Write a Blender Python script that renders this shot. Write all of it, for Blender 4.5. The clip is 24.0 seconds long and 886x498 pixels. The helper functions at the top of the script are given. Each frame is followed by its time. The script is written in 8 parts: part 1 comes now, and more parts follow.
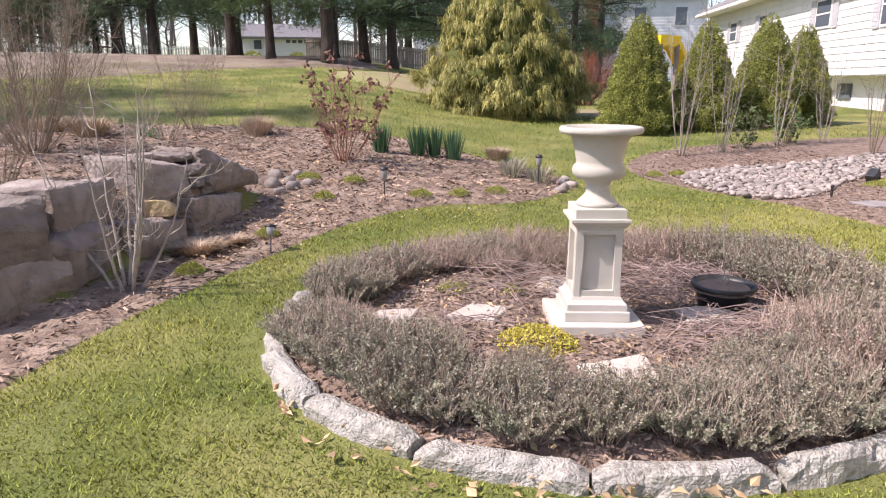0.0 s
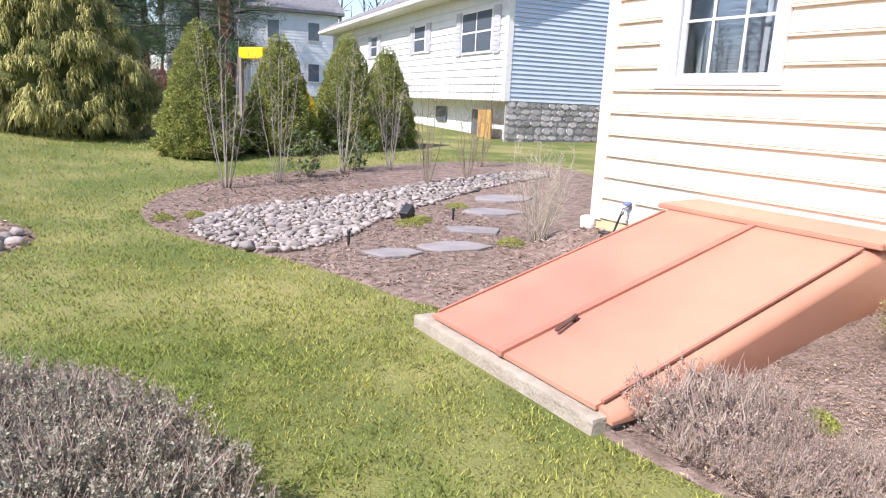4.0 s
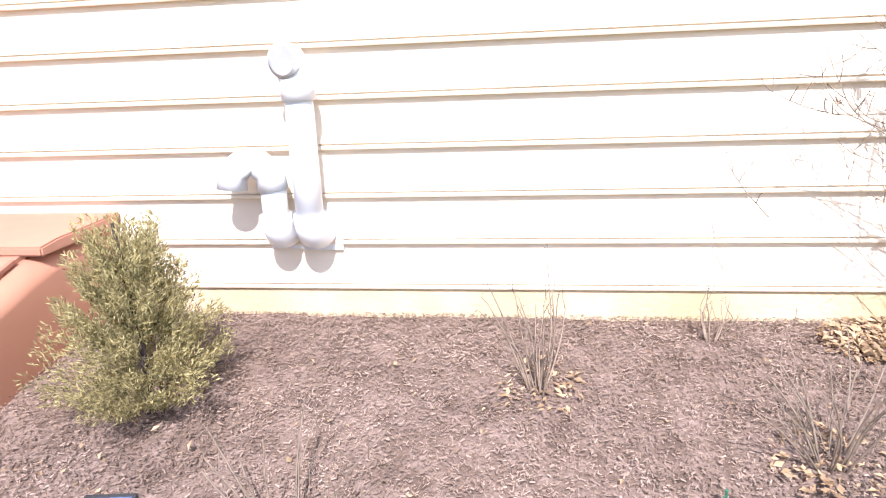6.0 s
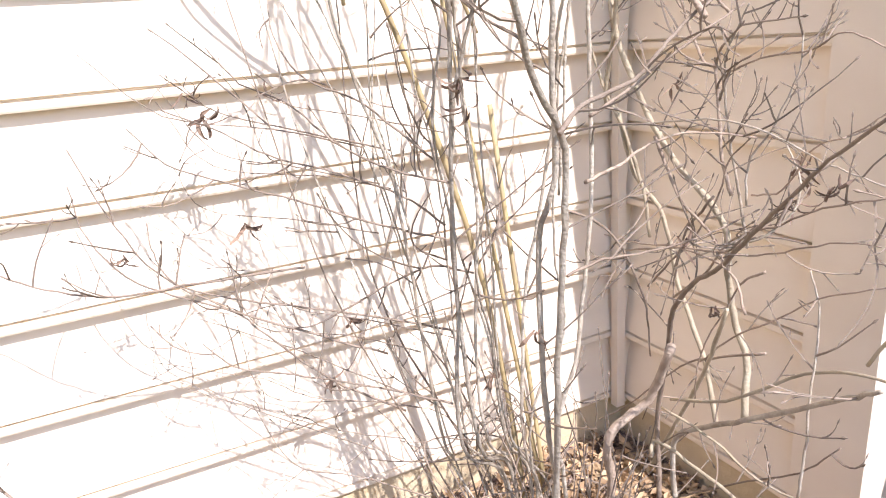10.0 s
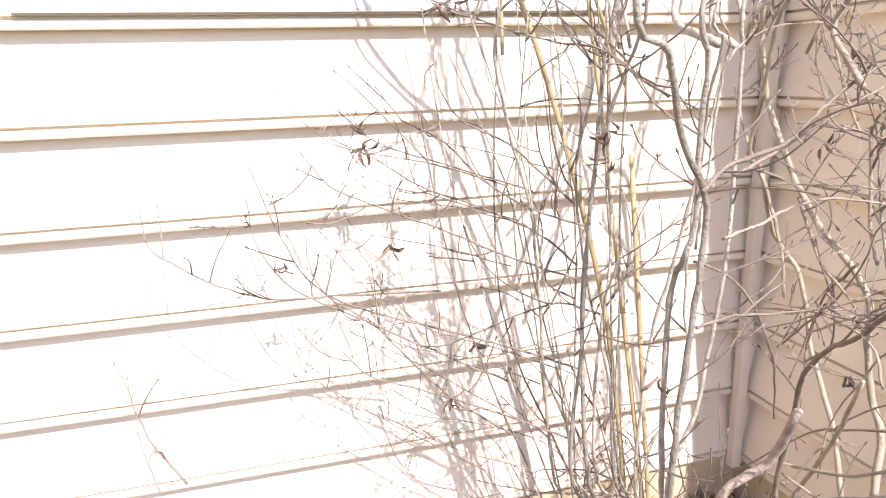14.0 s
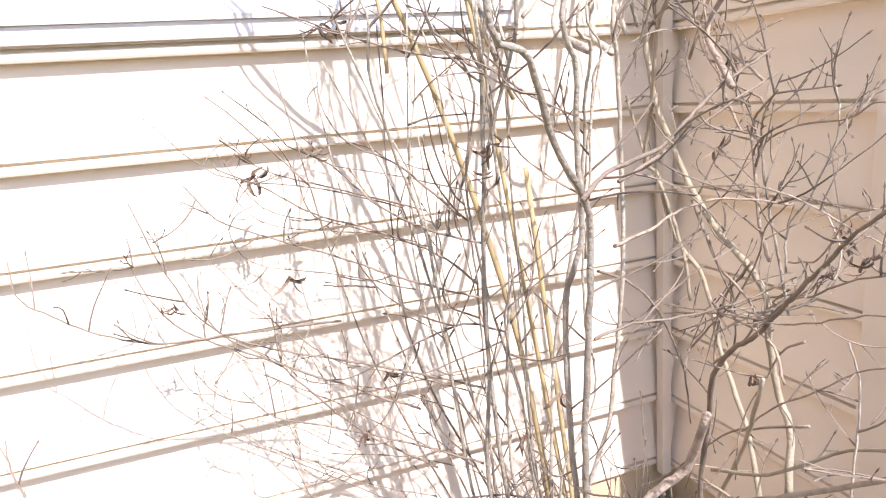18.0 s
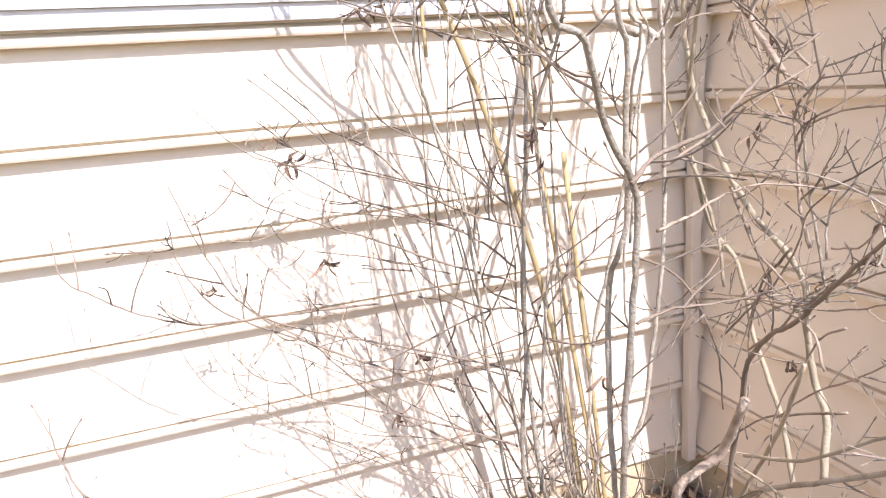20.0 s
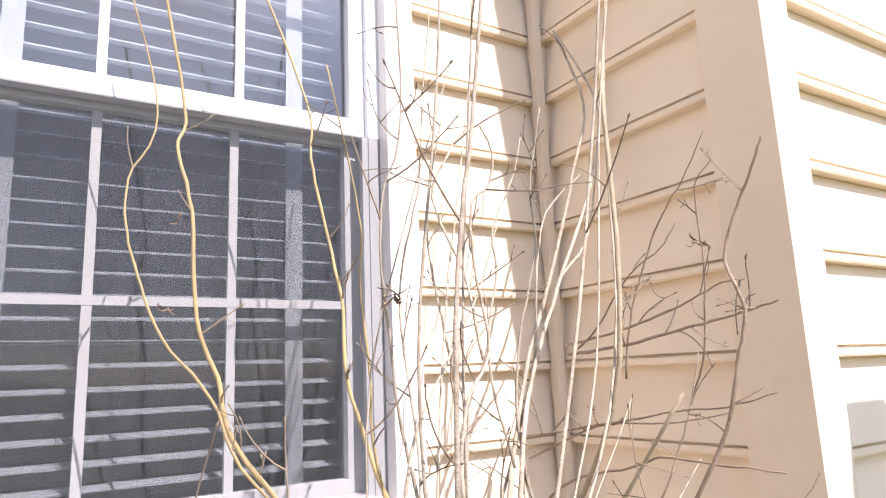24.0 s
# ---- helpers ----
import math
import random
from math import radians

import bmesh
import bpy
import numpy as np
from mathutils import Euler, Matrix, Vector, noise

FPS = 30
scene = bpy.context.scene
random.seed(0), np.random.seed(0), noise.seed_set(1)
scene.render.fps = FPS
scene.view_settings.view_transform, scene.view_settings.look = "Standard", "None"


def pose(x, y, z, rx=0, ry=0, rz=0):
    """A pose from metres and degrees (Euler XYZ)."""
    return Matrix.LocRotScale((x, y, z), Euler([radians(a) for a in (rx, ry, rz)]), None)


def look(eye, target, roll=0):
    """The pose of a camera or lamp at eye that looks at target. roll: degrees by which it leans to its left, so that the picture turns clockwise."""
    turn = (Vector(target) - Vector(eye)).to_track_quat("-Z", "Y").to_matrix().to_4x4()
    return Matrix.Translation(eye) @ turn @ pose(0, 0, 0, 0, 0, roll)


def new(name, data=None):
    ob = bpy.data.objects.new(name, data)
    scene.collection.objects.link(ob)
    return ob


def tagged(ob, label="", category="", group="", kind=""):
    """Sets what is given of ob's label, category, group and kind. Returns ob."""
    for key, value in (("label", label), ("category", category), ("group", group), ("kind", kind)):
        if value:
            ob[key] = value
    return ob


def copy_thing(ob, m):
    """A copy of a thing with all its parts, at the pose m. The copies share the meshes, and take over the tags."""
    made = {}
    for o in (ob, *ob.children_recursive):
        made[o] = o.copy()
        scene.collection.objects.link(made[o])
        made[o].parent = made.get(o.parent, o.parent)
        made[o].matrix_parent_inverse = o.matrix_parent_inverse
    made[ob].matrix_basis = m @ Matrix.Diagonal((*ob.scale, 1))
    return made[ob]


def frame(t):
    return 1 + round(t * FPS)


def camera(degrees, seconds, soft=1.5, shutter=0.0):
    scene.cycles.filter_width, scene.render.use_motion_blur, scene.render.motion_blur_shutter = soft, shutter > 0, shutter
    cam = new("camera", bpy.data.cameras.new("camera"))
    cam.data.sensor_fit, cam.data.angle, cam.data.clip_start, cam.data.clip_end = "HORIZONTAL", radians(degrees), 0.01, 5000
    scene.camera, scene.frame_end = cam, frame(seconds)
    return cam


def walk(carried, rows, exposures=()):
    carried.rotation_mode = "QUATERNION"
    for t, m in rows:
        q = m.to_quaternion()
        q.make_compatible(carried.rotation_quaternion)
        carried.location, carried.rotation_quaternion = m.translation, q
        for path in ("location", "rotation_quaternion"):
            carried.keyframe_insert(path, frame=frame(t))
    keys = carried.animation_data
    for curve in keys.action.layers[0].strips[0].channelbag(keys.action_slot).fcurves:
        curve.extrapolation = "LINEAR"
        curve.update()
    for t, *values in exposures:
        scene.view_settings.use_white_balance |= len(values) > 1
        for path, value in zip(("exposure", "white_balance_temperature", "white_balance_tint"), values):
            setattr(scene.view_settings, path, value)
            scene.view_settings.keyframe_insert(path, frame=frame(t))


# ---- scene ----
cam = camera(67.3, 24.0, soft=1.1)
PATH = [
    (0, (0.576, -0.007, 1.163), (0.703, 1.929, 0.677), -0.0),
    (0.5, (0.683, 0.224, 1.185), (0.797, 2.161, 0.7), -0.1),
    (1, (0.793, 0.47, 1.171), (0.897, 2.407, 0.686), -0.1),
    (1.5, (0.983, 0.644, 1.153), (1.171, 2.575, 0.669), 0.7),
    (3.5, (2.095, 0.992, 1.261), (2.967, 2.736, 0.817), 4.0),
    (4, (2.527, 1.129, 1.27), (3.567, 2.782, 0.838), 2.6),
    (4.5, (2.95, 1.221, 1.244), (4.279, 2.635, 0.761), 0.6),
    (5, (3.386, 1.293, 1.229), (4.931, 2.449, 0.705), -0.8),
    (5.5, (3.801, 1.287, 1.212), (5.591, 2.023, 0.708), -1.6),
    (6, (4.263, 1.168, 1.216), (6.158, 1.447, 0.643), -2.5),
    (6.5, (4.572, 1.018, 1.263), (6.459, 1.045, 0.599), -3.4),
    (7, (4.737, 0.808, 1.302), (6.58, 0.399, 0.642), -4.3),
    (7.2, (4.775, 0.725, 1.283), (6.553, 0.07, 0.644), -5.3),
    (7.5, (4.85, 0.63, 1.31), (6.592, -0.107, 0.662), -4.7),
    (8, (4.993, 0.533, 1.355), (6.705, -0.26, 0.691), -4.0),
    (8.5, (5.144, 0.413, 1.347), (6.852, -0.404, 0.704), -5.1),
    (9, (5.223, 0.323, 1.327), (6.934, -0.5, 0.7), -4.9),
    (9.5, (5.27, 0.281, 1.309), (6.988, -0.54, 0.696), -4.8),
    (10, (5.294, 0.29, 1.303), (7.021, -0.511, 0.689), -4.6),
    (10.5, (5.297, 0.306, 1.303), (7.036, -0.453, 0.67), -4.3),
    (11, (5.298, 0.348, 1.295), (7.092, -0.312, 0.704), -4.5),
    (11.5, (5.301, 0.35, 1.301), (7.127, -0.229, 0.725), -3.6),
    (13.5, (5.255, 0.337, 1.325), (7.116, -0.169, 0.794), -2.0),
    (14, (5.252, 0.338, 1.329), (7.119, -0.16, 0.813), -1.6),
    (14.5, (5.244, 0.337, 1.332), (7.116, -0.159, 0.833), -1.2),
    (15, (5.234, 0.32, 1.339), (7.11, -0.176, 0.852), -1.1),
    (15.5, (5.242, 0.293, 1.33), (7.106, -0.252, 0.856), -1.1),
    (16, (5.247, 0.28, 1.326), (7.1, -0.313, 0.861), -1.9),
    (16.5, (5.255, 0.261, 1.319), (7.09, -0.39, 0.863), -3.4),
    (17, (5.258, 0.257, 1.317), (7.087, -0.416, 0.868), -4.2),
    (17.5, (5.264, 0.26, 1.316), (7.094, -0.413, 0.87), -4.3),
    (19.5, (5.265, 0.29, 1.314), (7.094, -0.355, 0.824), -4.5),
    (20, (5.273, 0.303, 1.314), (7.106, -0.33, 0.828), -4.2),
    (20.5, (5.275, 0.31, 1.331), (7.116, -0.302, 0.845), -3.7),
    (21, (5.271, 0.322, 1.35), (7.12, -0.272, 0.872), -3.1),
    (21.5, (5.261, 0.336, 1.352), (7.111, -0.269, 0.892), -2.5),
    (22, (5.252, 0.344, 1.384), (7.105, -0.244, 0.915), -2.7),
    (22.5, (5.258, 0.335, 1.513), (7.12, -0.238, 1.064), -3.4),
    (23, (5.24, 0.387, 1.578), (7.113, -0.315, 1.559), -3.0),
    (23.5, (5.248, 0.382, 1.665), (7.032, -0.496, 1.887), -2.4),
    (24, (5.229, 0.376, 1.741), (6.895, -0.666, 2.113), -2.4),
]
EXPOSURES = ((0.0, 0.78, 6900, 23), (1.5, 0.79, 6850, 23), (3.5, 0.78, 6350, 17), (4.3, 0.90, 6250, 18), (5.0, 1.0, 6300, 19), (6.0, 1.05, 6100, 19), (8.0, 1.05, 6130, 20), (14.0, 1.03, 6130, 20), (20.0, 0.98, 6130, 21), (22.0, 0.98, 6150, 21), (24.0, 0.97, 6600, 22))
walk(cam, [(t, look(eye, target, roll)) for t, eye, target, roll in PATH], EXPOSURES)

# ---- sun, sky, exposure ----
SUN_DIR = Vector((0.655, 0.127, -0.745)).normalized()
world = bpy.data.worlds.new("sky_world")
scene.world = world
world.use_nodes = True
wn = world.node_tree
sky = wn.nodes.new("ShaderNodeTexSky")
sky.sky_type = "NISHITA"
sky.sun_disc = False
sky.sun_elevation = radians(48)
sky.sun_rotation = math.atan2(-SUN_DIR.x, -SUN_DIR.y)
sky.dust_density = 1.1
sky.ozone_density = 2.2
wn.links.new(sky.outputs[0], wn.nodes["Background"].inputs[0])
wn.nodes["Background"].inputs[1].default_value = 0.15
sun_data = bpy.data.lights.new("sun", "SUN")
sun_data.energy = 4.2
sun_data.angle = radians(0.55)
sun_data.color = (1.0, 0.965, 0.92)
sun = new("sun", sun_data)
sun.matrix_world = look((0, 0, 30), Vector((0, 0, 30)) + SUN_DIR)


# ---- materials ----
def mat(name, color, rough=0.8, color2=None, scale=8.0, detail=6.0, bump=0.0, bump_scale=60.0, metal=0.0, vary=0.0,
        spec=0.3, color3=None, scale3=0.8, stretch=(1, 1, 1), translucent=0.0, island=False):
    """A surface with two scales of colour variation, fine relief, and variation from piece to piece."""
    m = bpy.data.materials.new(name)
    m.use_nodes = True
    t = m.node_tree
    b = t.nodes["Principled BSDF"]
    b.inputs["Roughness"].default_value = rough
    b.inputs["Metallic"].default_value = metal
    b.inputs["Specular IOR Level"].default_value = spec
    co = t.nodes.new("ShaderNodeTexCoord")
    mp = t.nodes.new("ShaderNodeMapping")
    mp.inputs["Scale"].default_value = stretch
    t.links.new(co.outputs["Object"], mp.inputs[0])
    out = None

    def mix(fac, a, c2, blend="MIX"):
        n = t.nodes.new("ShaderNodeMix")
        n.data_type = "RGBA"
        n.blend_type = blend
        if isinstance(fac, float):
            n.inputs[0].default_value = fac
        else:
            t.links.new(fac, n.inputs[0])
        for sock, val in ((n.inputs[6], a), (n.inputs[7], c2)):
            if isinstance(val, tuple):
                sock.default_value = (*val, 1)
            else:
                t.links.new(val, sock)
        return n.outputs[2]

    def noise_fac(s, lo, hi, det):
        n = t.nodes.new("ShaderNodeTexNoise")
        n.inputs["Scale"].default_value = s
        n.inputs["Detail"].default_value = det
        t.links.new(mp.outputs[0], n.inputs["Vector"])
        r = t.nodes.new("ShaderNodeMapRange")
        r.inputs[1].default_value, r.inputs[2].default_value = lo, hi
        t.links.new(n.outputs[0], r.inputs[0])
        return r.outputs[0]

    out = color
    if color2:
        out = mix(noise_fac(scale, 0.35, 0.65, detail), color, color2)
    if color3:
        out = mix(noise_fac(scale3, 0.42, 0.66, 4.0), out, color3)
    if vary:
        if island:
            g = t.nodes.new("ShaderNodeNewGeometry")
            rnd = g.outputs["Random Per Island"]
        else:
            g = t.nodes.new("ShaderNodeObjectInfo")
            rnd = g.outputs["Random"]
        r = t.nodes.new("ShaderNodeMapRange")
        r.inputs[3].default_value, r.inputs[4].default_value = 1 - vary, 1 + vary
        t.links.new(rnd, r.inputs[0])
        hsv = t.nodes.new("ShaderNodeHueSaturation")
        t.links.new(r.outputs[0], hsv.inputs["Value"])
        if isinstance(out, tuple):
            hsv.inputs["Color"].default_value = (*out, 1)
        else:
            t.links.new(out, hsv.inputs["Color"])
        out = hsv.outputs[0]
    if isinstance(out, tuple):
        b.inputs["Base Color"].default_value = (*out, 1)
    else:
        t.links.new(out, b.inputs["Base Color"])
    if translucent:
        b.inputs["Subsurface Weight"].default_value = 0.0
        tr = t.nodes.new("ShaderNodeBsdfTranslucent")
        if isinstance(out, tuple):
            tr.inputs[0].default_value = (*out, 1)
        else:
            t.links.new(out, tr.inputs[0])
        ms = t.nodes.new("ShaderNodeMixShader")
        ms.inputs[0].default_value = translucent
        t.links.new(b.outputs[0], ms.inputs[1])
        t.links.new(tr.outputs[0], ms.inputs[2])
        t.links.new(ms.outputs[0], t.nodes["Material Output"].inputs[0])
    if bump:
        n = t.nodes.new("ShaderNodeTexNoise")
        n.inputs["Scale"].default_value = bump_scale
        n.inputs["Detail"].default_value = 8.0
        t.links.new(mp.outputs[0], n.inputs["Vector"])
        bp = t.nodes.new("ShaderNodeBump")
        bp.inputs["Strength"].default_value = bump
        bp.inputs["Distance"].default_value = 0.02
        t.links.new(n.outputs[0], bp.inputs["Height"])
        t.links.new(bp.outputs[0], b.inputs["Normal"])
    return m


M_GRASS = mat("lawn_turf", (0.15, 0.17, 0.042), 0.9, (0.10, 0.13, 0.03), 1.6, bump=0.8, bump_scale=90, color3=(0.27, 0.25, 0.09), scale3=0.9)
M_BLADE = mat("grass_blade", (0.25, 0.275, 0.055), 0.6, (0.35, 0.33, 0.088), 0.8, vary=0.8, island=True, translucent=0.3, color3=(0.13, 0.205, 0.034), scale3=0.7)
M_MULCH = mat("bark_mulch", (0.215, 0.155, 0.122), 0.95, (0.135, 0.094, 0.072), 9.0, bump=1.0, bump_scale=45, color3=(0.28, 0.205, 0.17), scale3=14.0)
M_CHIP = mat("mulch_chip", (0.32, 0.24, 0.19), 0.9, (0.21, 0.15, 0.115), 3.0, vary=0.34, island=True)
M_MULCH_L = mat("weathered_mulch", (0.23, 0.165, 0.128), 0.95, (0.14, 0.098, 0.075), 9.0, bump=1.0, bump_scale=45, color3=(0.33, 0.25, 0.195), scale3=6.0)
M_CHIP_L = mat("weathered_chip", (0.32, 0.23, 0.172), 0.9, (0.16, 0.11, 0.08), 1.5, vary=0.85, island=True)
M_SIDING = mat("cream_siding", (0.82, 0.71, 0.56), 0.45, (0.79, 0.675, 0.525), 3.0, bump=0.03, bump_scale=180, stretch=(1, 0.15, 4))
M_TRIM = mat("white_trim", (0.80, 0.775, 0.75), 0.4, (0.76, 0.72, 0.69), 5.0)
M_FOUND = mat("tan_foundation", (0.66, 0.54, 0.36), 0.85, (0.57, 0.45, 0.29), 4.0, bump=0.25, bump_scale=50, color3=(0.54, 0.43, 0.25), scale3=2.5)
M_SALMON = mat("salmon_painted_steel", (0.43, 0.193, 0.132), 0.46, (0.40, 0.175, 0.118), 2.5, bump=0.04, bump_scale=14, spec=0.4, color3=(0.48, 0.24, 0.157), scale3=0.9)
M_SALMON_D = mat("salmon_weatherstrip", (0.39, 0.17, 0.117), 0.5, (0.35, 0.15, 0.104), 8.0)
M_CONC = mat("pale_concrete", (0.50, 0.475, 0.43), 0.92, (0.29, 0.27, 0.235), 42.0, bump=1.0, bump_scale=110, color3=(0.46, 0.44, 0.405), scale3=4.0)
M_CAST = mat("cast_stone", (0.45, 0.42, 0.37), 0.85, (0.38, 0.355, 0.31), 6.0, bump=0.08, bump_scale=160, color3=(0.55, 0.52, 0.47), scale3=2.0)
M_FLAG = mat("pale_flagstone", (0.50, 0.44, 0.38), 0.9, (0.40, 0.35, 0.31), 7.0, bump=0.4, bump_scale=40, vary=0.12)
M_BLUESTONE = mat("grey_flagstone", (0.30, 0.275, 0.27), 0.85, (0.24, 0.215, 0.21), 5.0, bump=0.4, bump_scale=30, vary=0.1)
M_BOULDER = mat("brown_boulder", (0.24, 0.197, 0.175), 0.9, (0.12, 0.096, 0.083), 5.0, bump=1.0, bump_scale=34, color3=(0.33, 0.28, 0.25), scale3=3.2, vary=0.22)
M_RIVER = mat("river_stone", (0.33, 0.285, 0.26), 0.75, (0.24, 0.205, 0.185), 9.0, bump=0.2, bump_scale=40, vary=0.35)
M_METAL_BLACK = mat("black_plastic", (0.02, 0.02, 0.022), 0.45, (0.03, 0.03, 0.03), 20.0, spec=0.5)
M_LEAFLITTER = mat("dry_leaf", (0.57, 0.42, 0.255), 0.85, (0.34, 0.225, 0.13), 12.0, vary=0.4, island=True, translucent=0.15)
M_STEM = mat("bare_stem", (0.45, 0.385, 0.295), 0.85, (0.30, 0.25, 0.19), 55.0, bump=0.35, bump_scale=220, vary=0.28, color3=(0.47, 0.42, 0.34), scale3=18.0)
M_STEM_L = mat("pale_cane", (0.43, 0.365, 0.255), 0.75, (0.33, 0.27, 0.185), 40.0, bump=0.25, bump_scale=200, vary=0.2)
M_STEM_D = mat("dark_bare_stem", (0.36, 0.28, 0.21), 0.85, (0.25, 0.19, 0.14), 35.0, bump=0.35, bump_scale=200, vary=0.28)
M_SHRIVEL = mat("shrivelled_leaf", (0.24, 0.165, 0.115), 0.85, (0.12, 0.08, 0.06), 30.0, vary=0.5, island=True, translucent=0.1)
M_STEM_Y = mat("ochre_stem", (0.43, 0.33, 0.16), 0.7, (0.33, 0.255, 0.14), 14.0, vary=0.2)
M_TWIG = mat("fine_twig", (0.26, 0.205, 0.155), 0.85, (0.18, 0.14, 0.105), 20.0, vary=0.35, island=True)
M_BARK = mat("pine_bark", (0.085, 0.065, 0.055), 0.95, (0.05, 0.038, 0.032), 9.0, bump=0.8, bump_scale=20, stretch=(1, 1, 0.25))
M_BIRCH = mat("pale_bark", (0.36, 0.32, 0.28), 0.85, (0.26, 0.22, 0.19), 18.0, bump=0.2)
M_SPRUCE = mat("spruce_needles", (0.32, 0.335, 0.09), 0.7, (0.20, 0.225, 0.055), 5.0, vary=0.45, island=True, translucent=0.2)
M_GOLD = mat("golden_cypress_thread", (0.44, 0.40, 0.14), 0.7, (0.28, 0.27, 0.09), 1.2, vary=0.45, island=True, translucent=0.2)
M_PINE = mat("pine_needles", (0.11, 0.16, 0.075), 0.7, (0.07, 0.11, 0.055), 1.0, vary=0.4, island=True, translucent=0.15)
M_HOLLY = mat("pale_leaf", (0.12, 0.18, 0.06), 0.6, (0.08, 0.13, 0.05), 2.0, vary=0.4, island=True, translucent=0.2)
M_HEATH_S = mat("heath_stem", (0.38, 0.30, 0.25), 0.85, (0.29, 0.22, 0.18), 9.0, vary=0.3, island=True)
M_HEATH_L = mat("grey_green_leaf", (0.30, 0.288, 0.21), 0.9, (0.36, 0.305, 0.245), 5.0, vary=0.5, island=True, translucent=0.25, color3=(0.29, 0.305, 0.22), scale3=3.0)
M_SEDUM = mat("yellow_green_leaf", (0.34, 0.345, 0.085), 0.7, (0.24, 0.27, 0.06), 12.0, vary=0.35, island=True, translucent=0.2)
M_DAFF = mat("daffodil_leaf", (0.075, 0.16, 0.075), 0.5, (0.055, 0.12, 0.06), 8.0, vary=0.3, island=True, translucent=0.2)
M_DRYGRASS = mat("cut_dry_grass", (0.47, 0.37, 0.28), 0.85, (0.36, 0.265, 0.19), 12.0, vary=0.4, island=True)
M_HOUSEWHITE = mat("white_house_siding", (0.78, 0.78, 0.80), 0.5, (0.72, 0.72, 0.74), 2.0)
M_SHINGLE = mat("grey_shingle", (0.22, 0.215, 0.22), 0.9, (0.16, 0.155, 0.16), 6.0, vary=0.15, bump=0.3)
# siding of the gable's shaded side; the blue of the shade is coloured in
M_SHADEWALL = mat("blue_shade_siding", (0.52, 0.58, 0.70), 0.5, (0.48, 0.54, 0.66), 2.0)
M_GLASSDARK = mat("window_glass_far", (0.10, 0.12, 0.15), 0.08, spec=0.6)
M_YELLOW = mat("yellow_plastic", (0.85, 0.55, 0.01), 0.4, (0.8, 0.5, 0.01), 3.0)
M_BRICK = mat("red_brick", (0.40, 0.13, 0.08), 0.9, (0.32, 0.10, 0.065), 12.0, vary=0.15)
M_WOODFENCE = mat("weathered_fence", (0.30, 0.26, 0.23), 0.9, (0.22, 0.19, 0.165), 6.0, vary=0.2, stretch=(4, 4, 0.4))
M_DIRT = mat("sandy_dirt", (0.31, 0.24, 0.155), 0.95, (0.23, 0.20, 0.10), 1.5, bump=0.5, color3=(0.24, 0.24, 0.10), scale3=0.5)
M_STEPWOOD = mat("brown_stoop_paint", (0.115, 0.083, 0.068), 0.7, (0.085, 0.06, 0.05), 5.0, bump=0.1)

M_STRAW = mat("pine_straw", (0.20, 0.155, 0.125), 0.95, (0.14, 0.105, 0.085), 2.0, bump=0.6, color3=(0.26, 0.21, 0.16), scale3=0.6)


# ---- helpers of form ----
def linked(name, mesh, material, parent=None, label=""):
    if material and not mesh.materials:
        mesh.materials.append(material)
    ob = new(name, mesh)
    if parent:
        ob.parent = parent
    if label:
        ob["label"] = label
    return ob


def part(name, bm, material, parent=None, label="", smooth=False):
    me = bpy.data.meshes.new(name)
    bm.to_mesh(me)
    bm.free()
    if smooth:
        me.polygons.foreach_set("use_smooth", [True] * len(me.polygons))
    return linked(name, me, material, parent, label)


def soup(name, verts, faces, material, parent=None, label="", smooth=False):
    me = bpy.data.meshes.new(name)
    me.from_pydata(verts, [], faces)
    if smooth:
        me.polygons.foreach_set("use_smooth", [True] * len(me.polygons))
    me.update()
    return linked(name, me, material, parent, label)


def thing(name, label, category, x=0.0, y=0.0, z=0.0, turn=0.0, group="", kind=""):
    ob = new(name)
    ob.empty_display_size = 0.1
    ob.matrix_basis = pose(x, y, z, 0, 0, turn)
    return tagged(ob, label, category, group, kind)


def box(bm, x0, x1, y0, y1, z0, z1, bevel=0.0):
    m = Matrix.Translation(((x0 + x1) / 2, (y0 + y1) / 2, (z0 + z1) / 2)) @ Matrix.Diagonal((abs(x1 - x0), abs(y1 - y0), abs(z1 - z0), 1))
    r = bmesh.ops.create_cube(bm, size=1, matrix=m)
    if bevel:
        edges = list({e for v in r["verts"] for e in v.link_edges})
        bmesh.ops.bevel(bm, geom=edges, offset=bevel, segments=2, affect="EDGES", profile=0.7)
    return bm


def boxed(*a, bevel=0.0):
    return box(bmesh.new(), *a, bevel=bevel)


def prism(bm, outline, axis, a, b):
    """The outline, in the two other axes, drawn out from a to b along the axis."""
    def at(p, v):
        return {"x": (v, p[0], p[1]), "y": (p[0], v, p[1]), "z": (p[0], p[1], v)}[axis]
    va = [bm.verts.new(at(p, a)) for p in outline]
    vb = [bm.verts.new(at(p, b)) for p in outline]
    n = len(outline)
    bm.faces.new(va)
    bm.faces.new(vb[::-1])
    for i in range(n):
        bm.faces.new((va[i], vb[i], vb[(i + 1) % n], va[(i + 1) % n]))
    bmesh.ops.recalc_face_normals(bm, faces=bm.faces)
    return bm


def lathe(profile, n=40):
    bm = bmesh.new()
    rings = [[bm.verts.new((r * math.cos(2 * math.pi * i / n), r * math.sin(2 * math.pi * i / n), z)) for i in range(n)] for r, z in profile]
    for a, b in zip(rings, rings[1:]):
        for i in range(n):
            bm.faces.new((a[i], a[(i + 1) % n], b[(i + 1) % n], b[i]))
    bm.faces.new(rings[0][::-1])
    bm.faces.new(rings[-1])
    return bm


